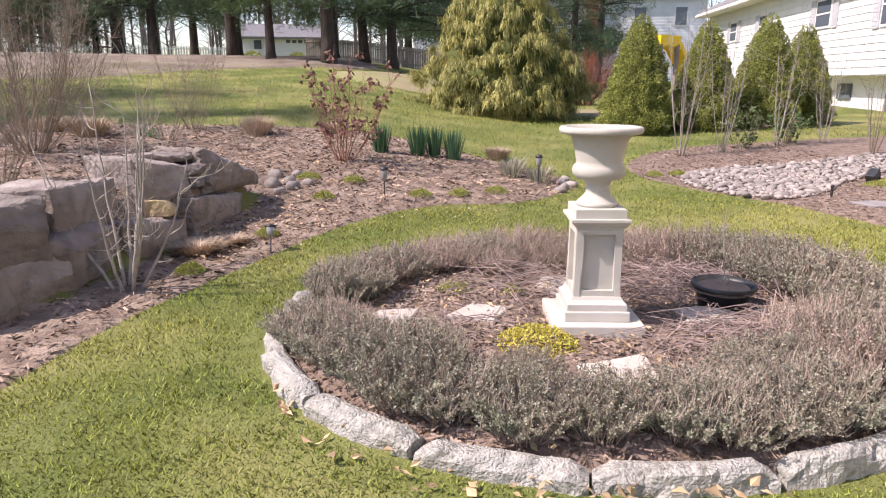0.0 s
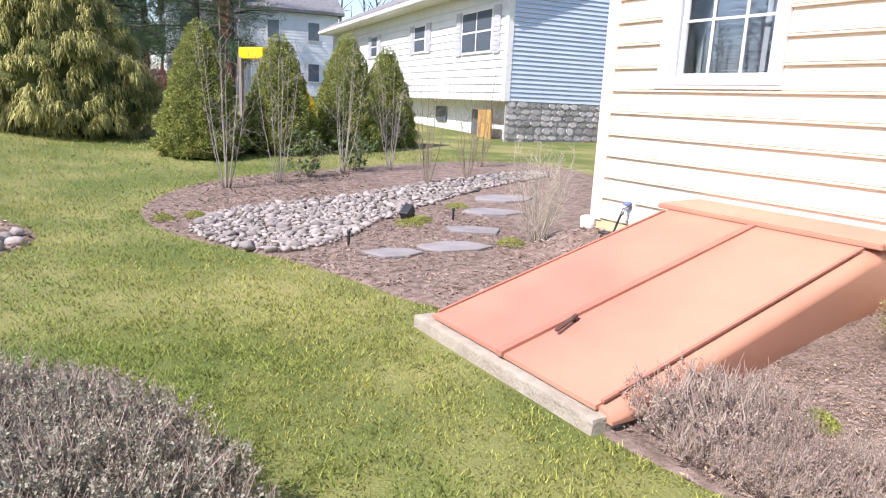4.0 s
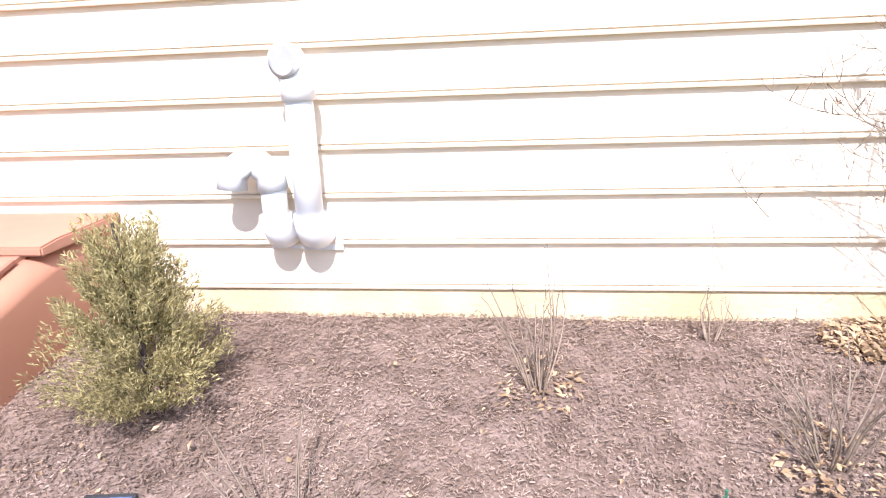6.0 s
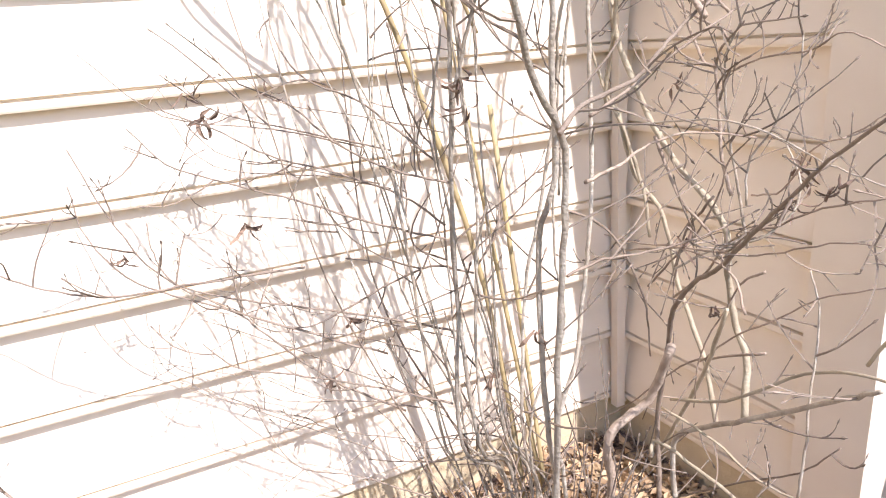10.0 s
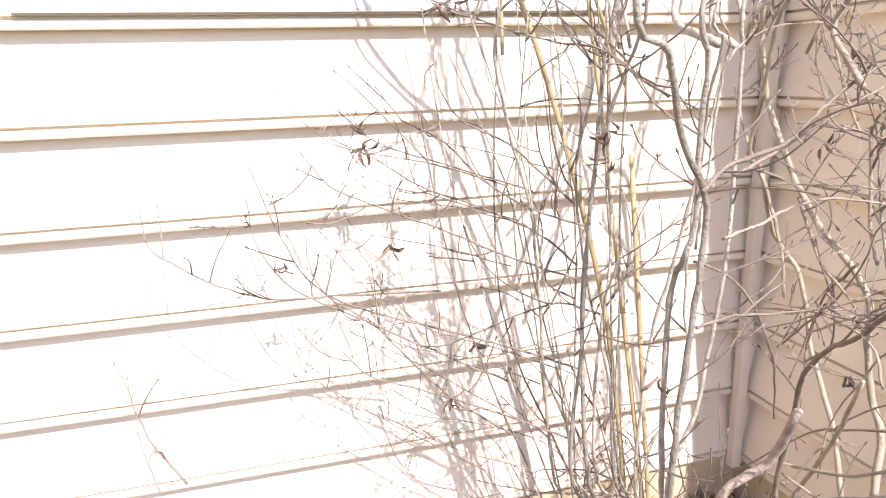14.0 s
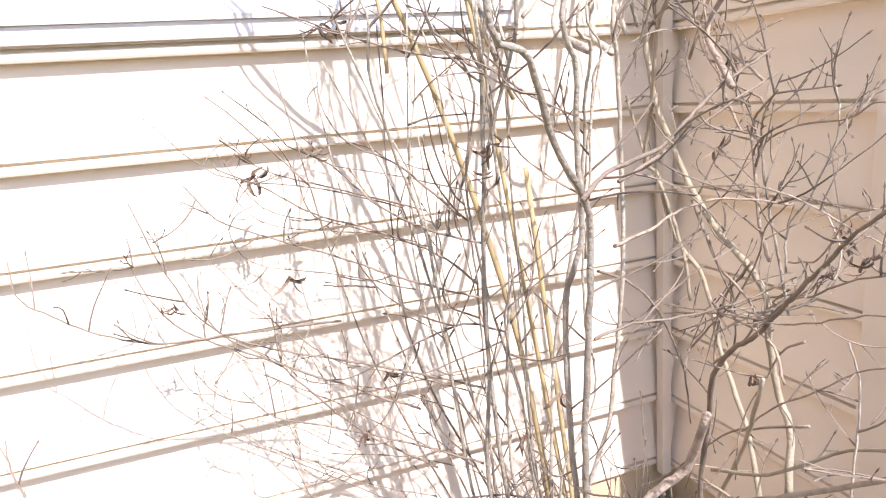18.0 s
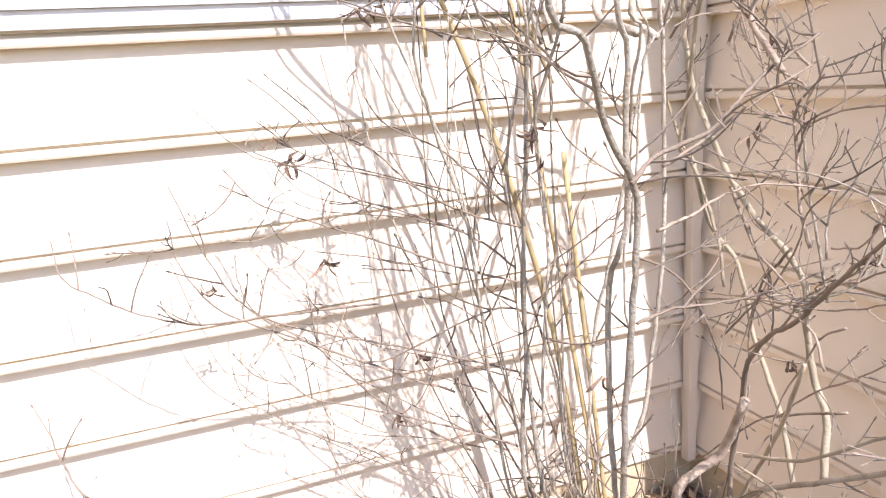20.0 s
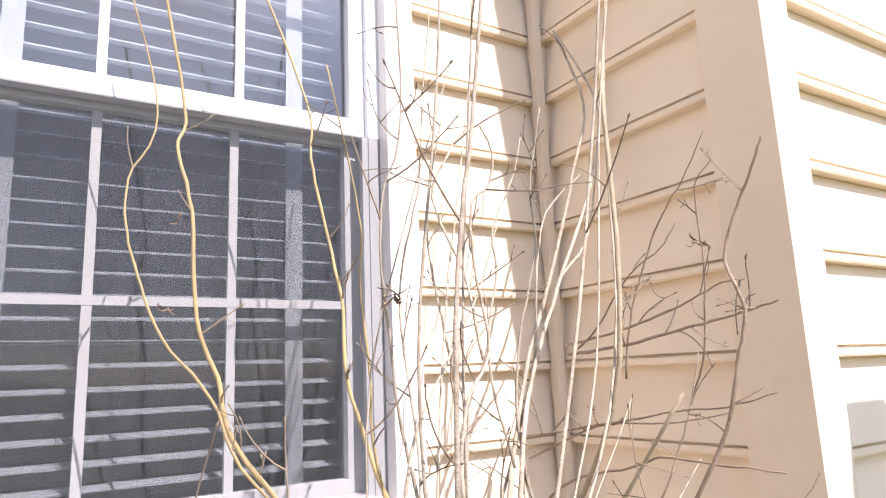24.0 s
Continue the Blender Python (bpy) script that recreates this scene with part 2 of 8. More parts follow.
def tube(path, radii, n=5):
    """Vertices and faces of a round bar along a path, with a radius for each point."""
    verts, faces = [], []
    side = Vector((0.31, 0.9, 0.2))
    for i, p in enumerate(path):
        d = (Vector(path[min(i + 1, len(path) - 1)]) - Vector(path[max(i - 1, 0)])).normalized()
        u = d.cross(side)
        if u.length < 1e-3:
            u = d.cross(Vector((1, 0, 0)))
        u.normalize()
        w = d.cross(u)
        for k in range(n):
            a = 2 * math.pi * k / n
            verts.append(tuple(Vector(p) + radii[i] * (math.cos(a) * u + math.sin(a) * w)))
    for i in range(len(path) - 1):
        for k in range(n):
            k2 = (k + 1) % n
            faces.append((i * n + k, i * n + k2, (i + 1) * n + k2, (i + 1) * n + k))
    faces.append(tuple(range(n))[::-1])
    faces.append(tuple((len(path) - 1) * n + k for k in range(n)))
    return verts, faces


class Heap:
    """Gathers many small pieces into one mesh."""
    def __init__(self):
        self.v, self.f = [], []

    def add(self, verts, faces):
        o = len(self.v)
        self.v.extend(verts)
        self.f.extend([tuple(i + o for i in f) for f in faces])

    def tube(self, path, radii, n=4):
        self.add(*tube(path, radii, n))

    def leaf(self, p, d, up, length, width, fold=0.25):
        """A pointed leaf of four faces, folded along its middle."""
        d, up = d.normalized(), up
        s = d.cross(up)
        if s.length < 1e-4:
            s = d.cross(Vector((1, 0, 0)))
        s.normalize()
        n = s.cross(d)
        mid = p + d * length * 0.5
        lift = n * width * fold
        self.add([tuple(p), tuple(mid + s * width / 2 + lift), tuple(p + d * length), tuple(mid - s * width / 2 + lift)], [(0, 1, 2), (0, 2, 3)])

    def make(self, name, material, parent=None, label="", smooth=False):
        return soup(name, self.v, self.f, material, parent, label, smooth)


rng = random.Random(7)


def rvec(z=None):
    while True:
        v = Vector((rng.uniform(-1, 1), rng.uniform(-1, 1), rng.uniform(-1, 1)))
        if 0.05 < v.length < 1:
            return v.normalized()


def smooth01(a, b, t):
    t = min(1.0, max(0.0, (t - a) / (b - a)))
    return t * t * (3 - 2 * t)


# ---- the two grids ----
# the garden is laid out on a grid of its own, turned slightly against the house
GARDEN = Matrix.Translation((0.793, 0.470, 0)) @ Matrix.Rotation(radians(2.1), 4, "Z") @ Matrix.Translation((-0.555, -0.501, 0))
GARDEN_BACK = GARDEN.inverted()
GRID = ["house"]
settled = set()


def grid(name):
    """Starts a stretch of building on the house's or the garden's grid; what the last stretch made is turned to its place."""
    for ob in scene.objects:
        if ob.name not in settled:
            settled.add(ob.name)
            if GRID[0] == "garden" and ob.parent is None:
                ob.matrix_basis = GARDEN @ ob.matrix_basis
    GRID[0] = name


def to_house(x, y):
    p = GARDEN @ Vector((x, y, 0))
    return p.x, p.y


def to_garden(x, y):
    p = GARDEN_BACK @ Vector((x, y, 0))
    return p.x, p.y


grid("garden")


# ---- ground ----
RING_X, RING_Y, RING_A, RING_B = 1.33, 2.93, 1.47, 1.28


def terrace_edge(y):
    return -1.62 + 0.36 * (y - 3.2) if y < 5.6 else -0.756 - 0.9 * (y - 5.6)


def height(x, y):
    """The lie of the land, at a place on the grid in use."""
    if GRID[0] == "house":
        hx, hy = x, y
        x, y = to_garden(x, y)
    else:
        hx, hy = to_house(x, y)
    r = math.hypot(x - 0.4, y)
    az = math.degrees(math.atan2(x - 0.4, y))
    left = smooth01(16, -6, az) if y > 0 else 0.0
    hill = float(np.interp(r, (0, 3.5, 4.5, 6, 10, 15, 22, 26, 30, 40, 60, 400), (0, 0, 0.04, 0.19, 0.41, 0.77, 1.32, 1.72, 2.02, 2.3, 2.45, 3.2)))
    flat = float(np.interp(r, (0, 6, 9, 13, 18, 30, 60, 400), (0, 0.0, 0.03, 0.22, 0.22, 0.4, 1.2, 3.0)))
    z = 0.05 - 0.03 * smooth01(4.0, 3.1, hx) * smooth01(7.0, 5.0, y) + left * hill + (1 - left) * flat + 0.0055 * smooth01(4.0, 6.5, y) * min(55.0, max(0.0, r - 4.5))
    bank = max(smooth01(4.5, 6.4, hx) * smooth01(5.0, 4.2, hy), smooth01(5.95, 6.4, hx) * smooth01(5.6, 5.1, hy))
    z += 0.225 * bank + 0.045 * smooth01(0.98, 0.80, math.hypot((x - RING_X) / RING_A, (y - RING_Y) / RING_B))
    if 2.0 < y < 9.0:
        t = smooth01(0.12, -0.16, x - terrace_edge(y)) * smooth01(9.0, 6.5, y) * smooth01(2.0, 3.0, y)
        z += t * 0.36
    return z


def in_poly(x, y, poly):
    inside = False
    for (x1, y1), (x2, y2) in zip(poly, poly[1:] + poly[:1]):
        if (y1 > y) != (y2 > y) and x < (x2 - x1) * (y - y1) / (y2 - y1) + x1:
            inside = not inside
    return inside


def round_poly(poly, n=3):
    for _ in range(n):
        out = []
        for (x1, y1), (x2, y2) in zip(poly, poly[1:] + poly[:1]):
            out += [(0.75 * x1 + 0.25 * x2, 0.75 * y1 + 0.25 * y2), (0.25 * x1 + 0.75 * x2, 0.25 * y1 + 0.75 * y2)]
        poly = out
    return poly


BED_LEFT = round_poly([(-1.3, 1.6), (-1.02, 3.1), (-0.72, 3.72), (-0.3, 4.5), (0.05, 5.0), (0.8, 5.75), (1.6, 6.0), (2.45, 6.75), (2.6, 7.4),
                       (1.9, 8.7), (0.5, 9.9), (-1.4, 10.4), (-4, 10.3), (-7, 9.8), (-7, 1.6)])
BED_RIGHT = round_poly([(4.42, 4.2), (4.3, 5.0), (4.05, 5.8), (3.6, 6.6), (3.35, 7.5), (3.6, 8.6), (4.5, 9.6), (6.0, 10.0), (8.9, 10.2), (10.2, 9.3),
                        (9.0, 6.0), (8.2, 5.2), (6.6, 5.2), (6.6, 3.95), (5.2, 3.95)])
BED_HOUSE = round_poly([(4.3, 2.95), (4.34, 2.4), (4.5, 1.75), (4.55, 1.2), (4.45, 0.6), (4.5, -0.4), (4.6, -1.6), (4.4, -3.6), (7.4, -3.6), (7.4, 3.6), (5.2, 3.3)], 2)
STONE_BED = round_poly([(3.62, 7.1), (3.7, 6.45), (4.0, 5.85), (4.6, 6.0), (5.4, 6.75), (6.3, 7.3), (7.6, 7.9), (9.2, 8.3), (9.1, 8.8), (7.5, 8.6), (5.6, 8.0), (4.3, 7.9)])


def sheet(name, xs, ys, material, lift=0.0, keep=None, rough=0.0):
    verts, index, faces = [], {}, []
    nx, ny = len(xs), len(ys)
    for j, y in enumerate(ys):
        for i, x in enumerate(xs):
            verts.append((x, y, height(x, y) + lift + (rough * noise.noise((x * 7, y * 7, 3)) if rough else 0)))
    for j in range(ny - 1):
        for i in range(nx - 1):
            cx, cy = (xs[i] + xs[i + 1]) / 2, (ys[j] + ys[j + 1]) / 2
            if keep is None or keep(cx, cy):
                a = j * nx + i
                faces.append((a, a + 1, a + nx + 1, a + nx))
    if keep:
        used = sorted({i for f in faces for i in f})
        index = {o: n for n, o in enumerate(used)}
        verts = [verts[i] for i in used]
        faces = [tuple(index[i] for i in f) for f in faces]
    return soup(name, verts, faces, material, smooth=True)


def spread(near0, near1, step, far0, far1):
    mid = list(np.arange(near0, near1 + 1e-6, step))
    lo, hi, s = [], [], step
    p = near0
    while p > far0:
        s *= 1.25
        p -= s
        lo.append(p)
    p, s = near1, step
    while p < far1:
        s *= 1.25
        p += s
        hi.append(p)
    return lo[::-1] + mid + hi


ground = sheet("ground", spread(-4.0, 10.0, 0.16, -420, 420), spread(-2.0, 12.0, 0.16, -420, 700), M_GRASS)
tagged(ground, "green early-spring lawn with yellowish patches rising to a hill", "ground", kind="structure")


def edge_distance(px, py, poly):
    """How far inside the outline each point lies; outside, minus the distance."""
    best, inside_ = np.full(px.shape, 1e9), np.zeros(px.shape, bool)
    for (x1, y1), (x2, y2) in zip(poly, poly[1:] + poly[:1]):
        dx, dy = x2 - x1, y2 - y1
        t = np.clip(((px - x1) * dx + (py - y1) * dy) / max(dx * dx + dy * dy, 1e-9), 0, 1)
        best = np.minimum(best, np.hypot(px - x1 - t * dx, py - y1 - t * dy))
        if y1 != y2:
            inside_ ^= ((y1 > py) != (y2 > py)) & (px < dx * (py - y1) / dy + x1)
    return np.where(inside_, best, -best)


def bed(name, poly, label, step=0.06, lift=0.012, rough=0.014, material=M_MULCH):
    """A loose bed that thins out into the turf along its outline."""
    xs = np.arange(min(p[0] for p in poly) - 2 * step, max(p[0] for p in poly) + 2 * step, step)
    ys = np.arange(min(p[1] for p in poly) - 2 * step, max(p[1] for p in poly) + 2 * step, step)
    gx, gy = np.meshgrid(xs, ys)
    dist = edge_distance(gx, gy, poly)
    index, verts, faces = {}, [], []

    def vert(j, i):
        if (j, i) not in index:
            x, y, d = float(xs[i]), float(ys[j]), float(dist[j, i])
            up = max(-0.035, min(lift, 0.35 * d)) + rough * noise.noise((x * 7, y * 7, 3)) * min(1.0, max(0.0, d / 0.06))
            index[(j, i)] = len(verts)
            verts.append((x, y, height(x, y) + up))
        return index[(j, i)]
    for j in range(len(ys) - 1):
        for i in range(len(xs) - 1):
            if max(dist[j, i], dist[j + 1, i + 1], dist[j, i + 1], dist[j + 1, i]) > -0.2 * step:
                faces.append((vert(j, i), vert(j, i + 1), vert(j + 1, i + 1), vert(j + 1, i)))
    return tagged(soup(name, verts, faces, material, smooth=True), label, "mulch bed", kind="structure")


PINE_STRAW = round_poly([(-26, 17), (-14, 16.8), (-7.6, 17.0), (-6.2, 19.5), (-5.2, 21.8), (-2.6, 23.4), (-0.5, 24.0), (0.8, 27), (0, 33), (-4, 40), (-26, 42)])
bed("mulch_bed_pines", PINE_STRAW, "brown pine straw under the trees on the hill", 0.3, 0.02, 0.05, M_STRAW)
bed("mulch_bed_rockery", BED_LEFT, "brown bark mulch bed around the boulder wall", 0.045, material=M_MULCH_L)
bed("mulch_bed_path", BED_RIGHT, "dark bark mulch bed with stepping stones", 0.05)
grid("house")
bed("mulch_bed_house", BED_HOUSE, "brown bark mulch bed along the house wall", 0.05)

# ---- the house ----
WALL_X, CORNER_Y, FAR_Y, BUMP_X = 6.495, -0.741, 5.087, 5.885
LAP, SILL_Z, TOP_Z = 0.168, 0.40, 5.6
WINDOWS = ((3.69, 4.50), (-0.262, 0.597))
WIN_Z0, WIN_Z1 = 1.468, 3.07


def course_mesh(length, name, low=False):
    """One course of lap siding: a leaning face with a bent drip edge and a crease above it, drawn along x, facing -y."""
    prof = [(0.004, 0.0), (-0.028, 0.0), (-0.030, 0.004), (-0.0298, 0.0145), (-0.0185, 0.0155), (-0.0185, 0.0198), (-0.0290, 0.0208), (-0.006, LAP + 0.002), (0.004, LAP + 0.002)]
    if low:
        prof = prof[:7] + [(-0.0275, 0.034), (0.004, 0.034)]
    bm = prism(bmesh.new(), prof, "x", 0.0, length)
    me = bpy.data.meshes.new(name)
    bm.to_mesh(me)
    bm.free()
    me.materials.append(M_SIDING)
    return me


def siding(wall, spans, base):
    """Courses on a wall; base puts the strip's start on the wall, spans give the free stretches for each height."""
    cache = {}
    for i in range(int((TOP_Z - SILL_Z) / LAP)):
        z = SILL_Z + i * LAP
        for a, b in spans(z):
            key = round(b - a, 3)
            if key not in cache:
                cache[key] = course_mesh(b - a, "siding_course")
            ob = new("siding_course", cache[key])
            ob.parent = wall
            ob.matrix_basis = base @ pose(a, 0, z)


def box_wall(name, label, boxes, material):
    bm = bmesh.new()
    for b in boxes:
        box(bm, *b)
    ob = part(name, bm, material)
    return tagged(ob, label, "wall", kind="structure")


ys = [CORNER_Y - 0.1, WINDOWS[1][0], WINDOWS[1][1], WINDOWS[0][0], WINDOWS[0][1], FAR_Y - 0.01]
cells = [(WALL_X + 0.004, WALL_X + 0.16, ys[0], ys[5], SILL_Z, WIN_Z0), (WALL_X + 0.004, WALL_X + 0.16, ys[0], ys[5], WIN_Z1, TOP_Z)]
for a, b in ((0, 1), (2, 3), (4, 5)):
    cells.append((WALL_X + 0.004, WALL_X + 0.16, ys[a], ys[b], WIN_Z0, WIN_Z1))
wall_a = box_wall("wall_west", "sunlit cream lap-sided house wall with two windows", cells, M_SIDING)
wall_b = box_wall("wall_return", "shaded cream lap-sided return wall of the house", [(BUMP_X + 0.004, WALL_X + 0.1, CORNER_Y - 0.15, CORNER_Y - 0.004, SILL_Z, TOP_Z)], M_SIDING)
wall_c = box_wall("wall_bump", "sunlit cream lap-sided wall above the stoop", [(BUMP_X + 0.004, BUMP_X + 0.16, -6.0, CORNER_Y - 0.155, SILL_Z, TOP_Z)], M_SIDING)
wall_d = box_wall("wall_north", "cream lap-sided side wall of the house", [(WALL_X + 0.164, 14.0, FAR_Y - 0.16, FAR_Y - 0.004, SILL_Z, TOP_Z)], M_SIDING)


def spans_a(z):
    free = [(CORNER_Y + 0.045, FAR_Y - 0.085)]
    if z + LAP > WIN_Z0 - 0.09 and z < WIN_Z1 + 0.1:
        cuts = [(w0 - 0.075, w1 + 0.075) for w0, w1 in sorted(WINDOWS)]
        if z < WIN_Z0 - 0.08:
            cuts = []
        s = free[0][0]
        free = []
        for c0, c1 in cuts:
            free.append((s, c0))
            s = c1
        free.append((s, FAR_Y - 0.085))
    return free


siding(wall_a, lambda z: [(-b, -a) for a, b in spans_a(z)], pose(WALL_X, 0, 0, 0, 0, -90))
# the cut courses under the two windows
for w0, w1 in WINDOWS:
    strip = new("siding_course", course_mesh(w1 - w0 + 0.15, "siding_course", True))
    strip.parent = wall_a
    strip.matrix_basis = pose(WALL_X, 0, 0, 0, 0, -90) @ pose(-w1 - 0.075, 0, SILL_Z + 6 * LAP)
siding(wall_b, lambda z: [(-(WALL_X - 0.045), -(BUMP_X + 0.10))], pose(0, CORNER_Y, 0, 0, 0, 180))
siding(wall_c, lambda z: [(-CORNER_Y + 0.06, 5.9)], pose(BUMP_X, 0, 0, 0, 0, -90))
siding(wall_d, lambda z: [(-13.9, -(WALL_X + 0.08))], pose(0, FAR_Y, 0, 0, 0, 180))


def post(name, label, outline):
    ob = part(name, prism(bmesh.new(), outline, "z", SILL_Z - 0.015, TOP_Z), M_SIDING)
    return tagged(ob, label, "trim", kind="structure")


e = 0.031
post("trim_inner_corner", "narrow inside corner strip of the siding", [(WALL_X - 0.045, CORNER_Y - 0.002), (WALL_X - 0.045, CORNER_Y + 0.034), (WALL_X - 0.056, CORNER_Y + 0.034), (WALL_X - 0.056, CORNER_Y + 0.058), (WALL_X - 0.034, CORNER_Y + 0.058),
     (WALL_X - 0.031, CORNER_Y + 0.045), (WALL_X + 0.002, CORNER_Y + 0.045), (WALL_X + 0.002, CORNER_Y - 0.002)])
post("trim_outer_corner", "plain corner post of the siding", [(BUMP_X - e, CORNER_Y + e), (BUMP_X + 0.10, CORNER_Y + e), (BUMP_X + 0.10, CORNER_Y - 0.002), (BUMP_X + 0.002, CORNER_Y - 0.002),
     (BUMP_X + 0.002, CORNER_Y - 0.06), (BUMP_X - e, CORNER_Y - 0.06)])
post("trim_far_corner", "white corner post of the siding", [(WALL_X - e, FAR_Y + e), (WALL_X + 0.075, FAR_Y + e), (WALL_X + 0.075, FAR_Y - 0.002), (WALL_X + 0.002, FAR_Y - 0.002),
     (WALL_X + 0.002, FAR_Y - 0.085), (WALL_X - e, FAR_Y - 0.085)])

fnd = tagged(part("foundation", boxed(WALL_X - 0.016, WALL_X + 0.3, CORNER_Y + 0.016, FAR_Y - 0.012, -0.5, SILL_Z - 0.001), M_FOUND), "tan-painted masonry foundation strip under the siding", "foundation", kind="structure")
part("return_strip", boxed(BUMP_X - 0.016, WALL_X - 0.016, CORNER_Y - 0.3, CORNER_Y + 0.016, -0.5, SILL_Z - 0.001), M_FOUND, fnd)
part("porch_strip", boxed(BUMP_X - 0.016, BUMP_X + 0.3, -6.0, CORNER_Y - 0.3, -0.5, SILL_Z - 0.001), M_FOUND, fnd)
part("gable_strip", boxed(WALL_X + 0.3, 14.0, FAR_Y - 0.3, FAR_Y - 0.012, -0.5, SILL_Z - 0.001), M_FOUND, fnd)
roof = bmesh.new()
prism(roof, [(BUMP_X - 0.4, TOP_Z), (14.4, TOP_Z), (10.1, TOP_Z + 2.2)], "y", -6.3, FAR_Y + 0.4)
tagged(part("roof", roof, M_SHINGLE), "grey shingled roof of the house", "roof", kind="structure")
# closing box behind the windows; its grey stands in for indoor dimness
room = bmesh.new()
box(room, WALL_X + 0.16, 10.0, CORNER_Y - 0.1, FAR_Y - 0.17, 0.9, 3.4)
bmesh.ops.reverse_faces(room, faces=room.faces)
tagged(part("room_interior", room, mat("room_dimness_grey", (0.30, 0.29, 0.28), 0.9, (0.27, 0.26, 0.25), 2.0)), "plain closed room behind the windows, greyed for indoor dimness", "room", kind="structure")

M_GLASS = bpy.data.materials.new("window_glass")
M_GLASS.use_nodes = True
gt = M_GLASS.node_tree
gl, tr, mx, fr = (gt.nodes.new(k) for k in ("ShaderNodeBsdfGlossy", "ShaderNodeBsdfTransparent", "ShaderNodeMixShader", "ShaderNodeFresnel"))
gl.inputs["Roughness"].default_value = 0.02
tr.inputs[0].default_value = (0.76, 0.79, 0.82, 1)
fr.inputs["IOR"].default_value = 1.6
mul = gt.nodes.new("ShaderNodeMath")
mul.operation = "MULTIPLY"
mul.inputs[1].default_value = 1.6
gt.links.new(fr.outputs[0], mul.inputs[0])
gt.links.new(mul.outputs[0], mx.inputs[0])
gt.links.new(tr.outputs[0], mx.inputs[1])
gt.links.new(gl.outputs[0], mx.inputs[2])
gt.links.new(mx.outputs[0], gt.nodes["Material Output"].inputs[0])
M_SCREEN = bpy.data.materials.new("insect_screen")
M_SCREEN.use_nodes = True
st = M_SCREEN.node_tree
sd, stp, smx = (st.nodes.new(k) for k in ("ShaderNodeBsdfDiffuse", "ShaderNodeBsdfTransparent", "ShaderNodeMixShader"))
sd.inputs[0].default_value = (0.05, 0.055, 0.062, 1)
smx.inputs[0].default_value = 0.33
st.links.new(stp.outputs[0], smx.inputs[1])
st.links.new(sd.outputs[0], smx.inputs[2])
st.links.new(smx.outputs[0], st.nodes["Material Output"].inputs[0])
M_VINYL = mat("white_vinyl", (0.78, 0.79, 0.80), 0.35, (0.74, 0.75, 0.77), 6.0)
M_BLIND = mat("white_blind_slat", (0.66, 0.68, 0.71), 0.5, (0.62, 0.64, 0.67), 6.0, vary=0.05)
M_TAPE = mat("pale_blind_tape", (0.66, 0.67, 0.68), 0.9, (0.60, 0.61, 0.62), 60.0)


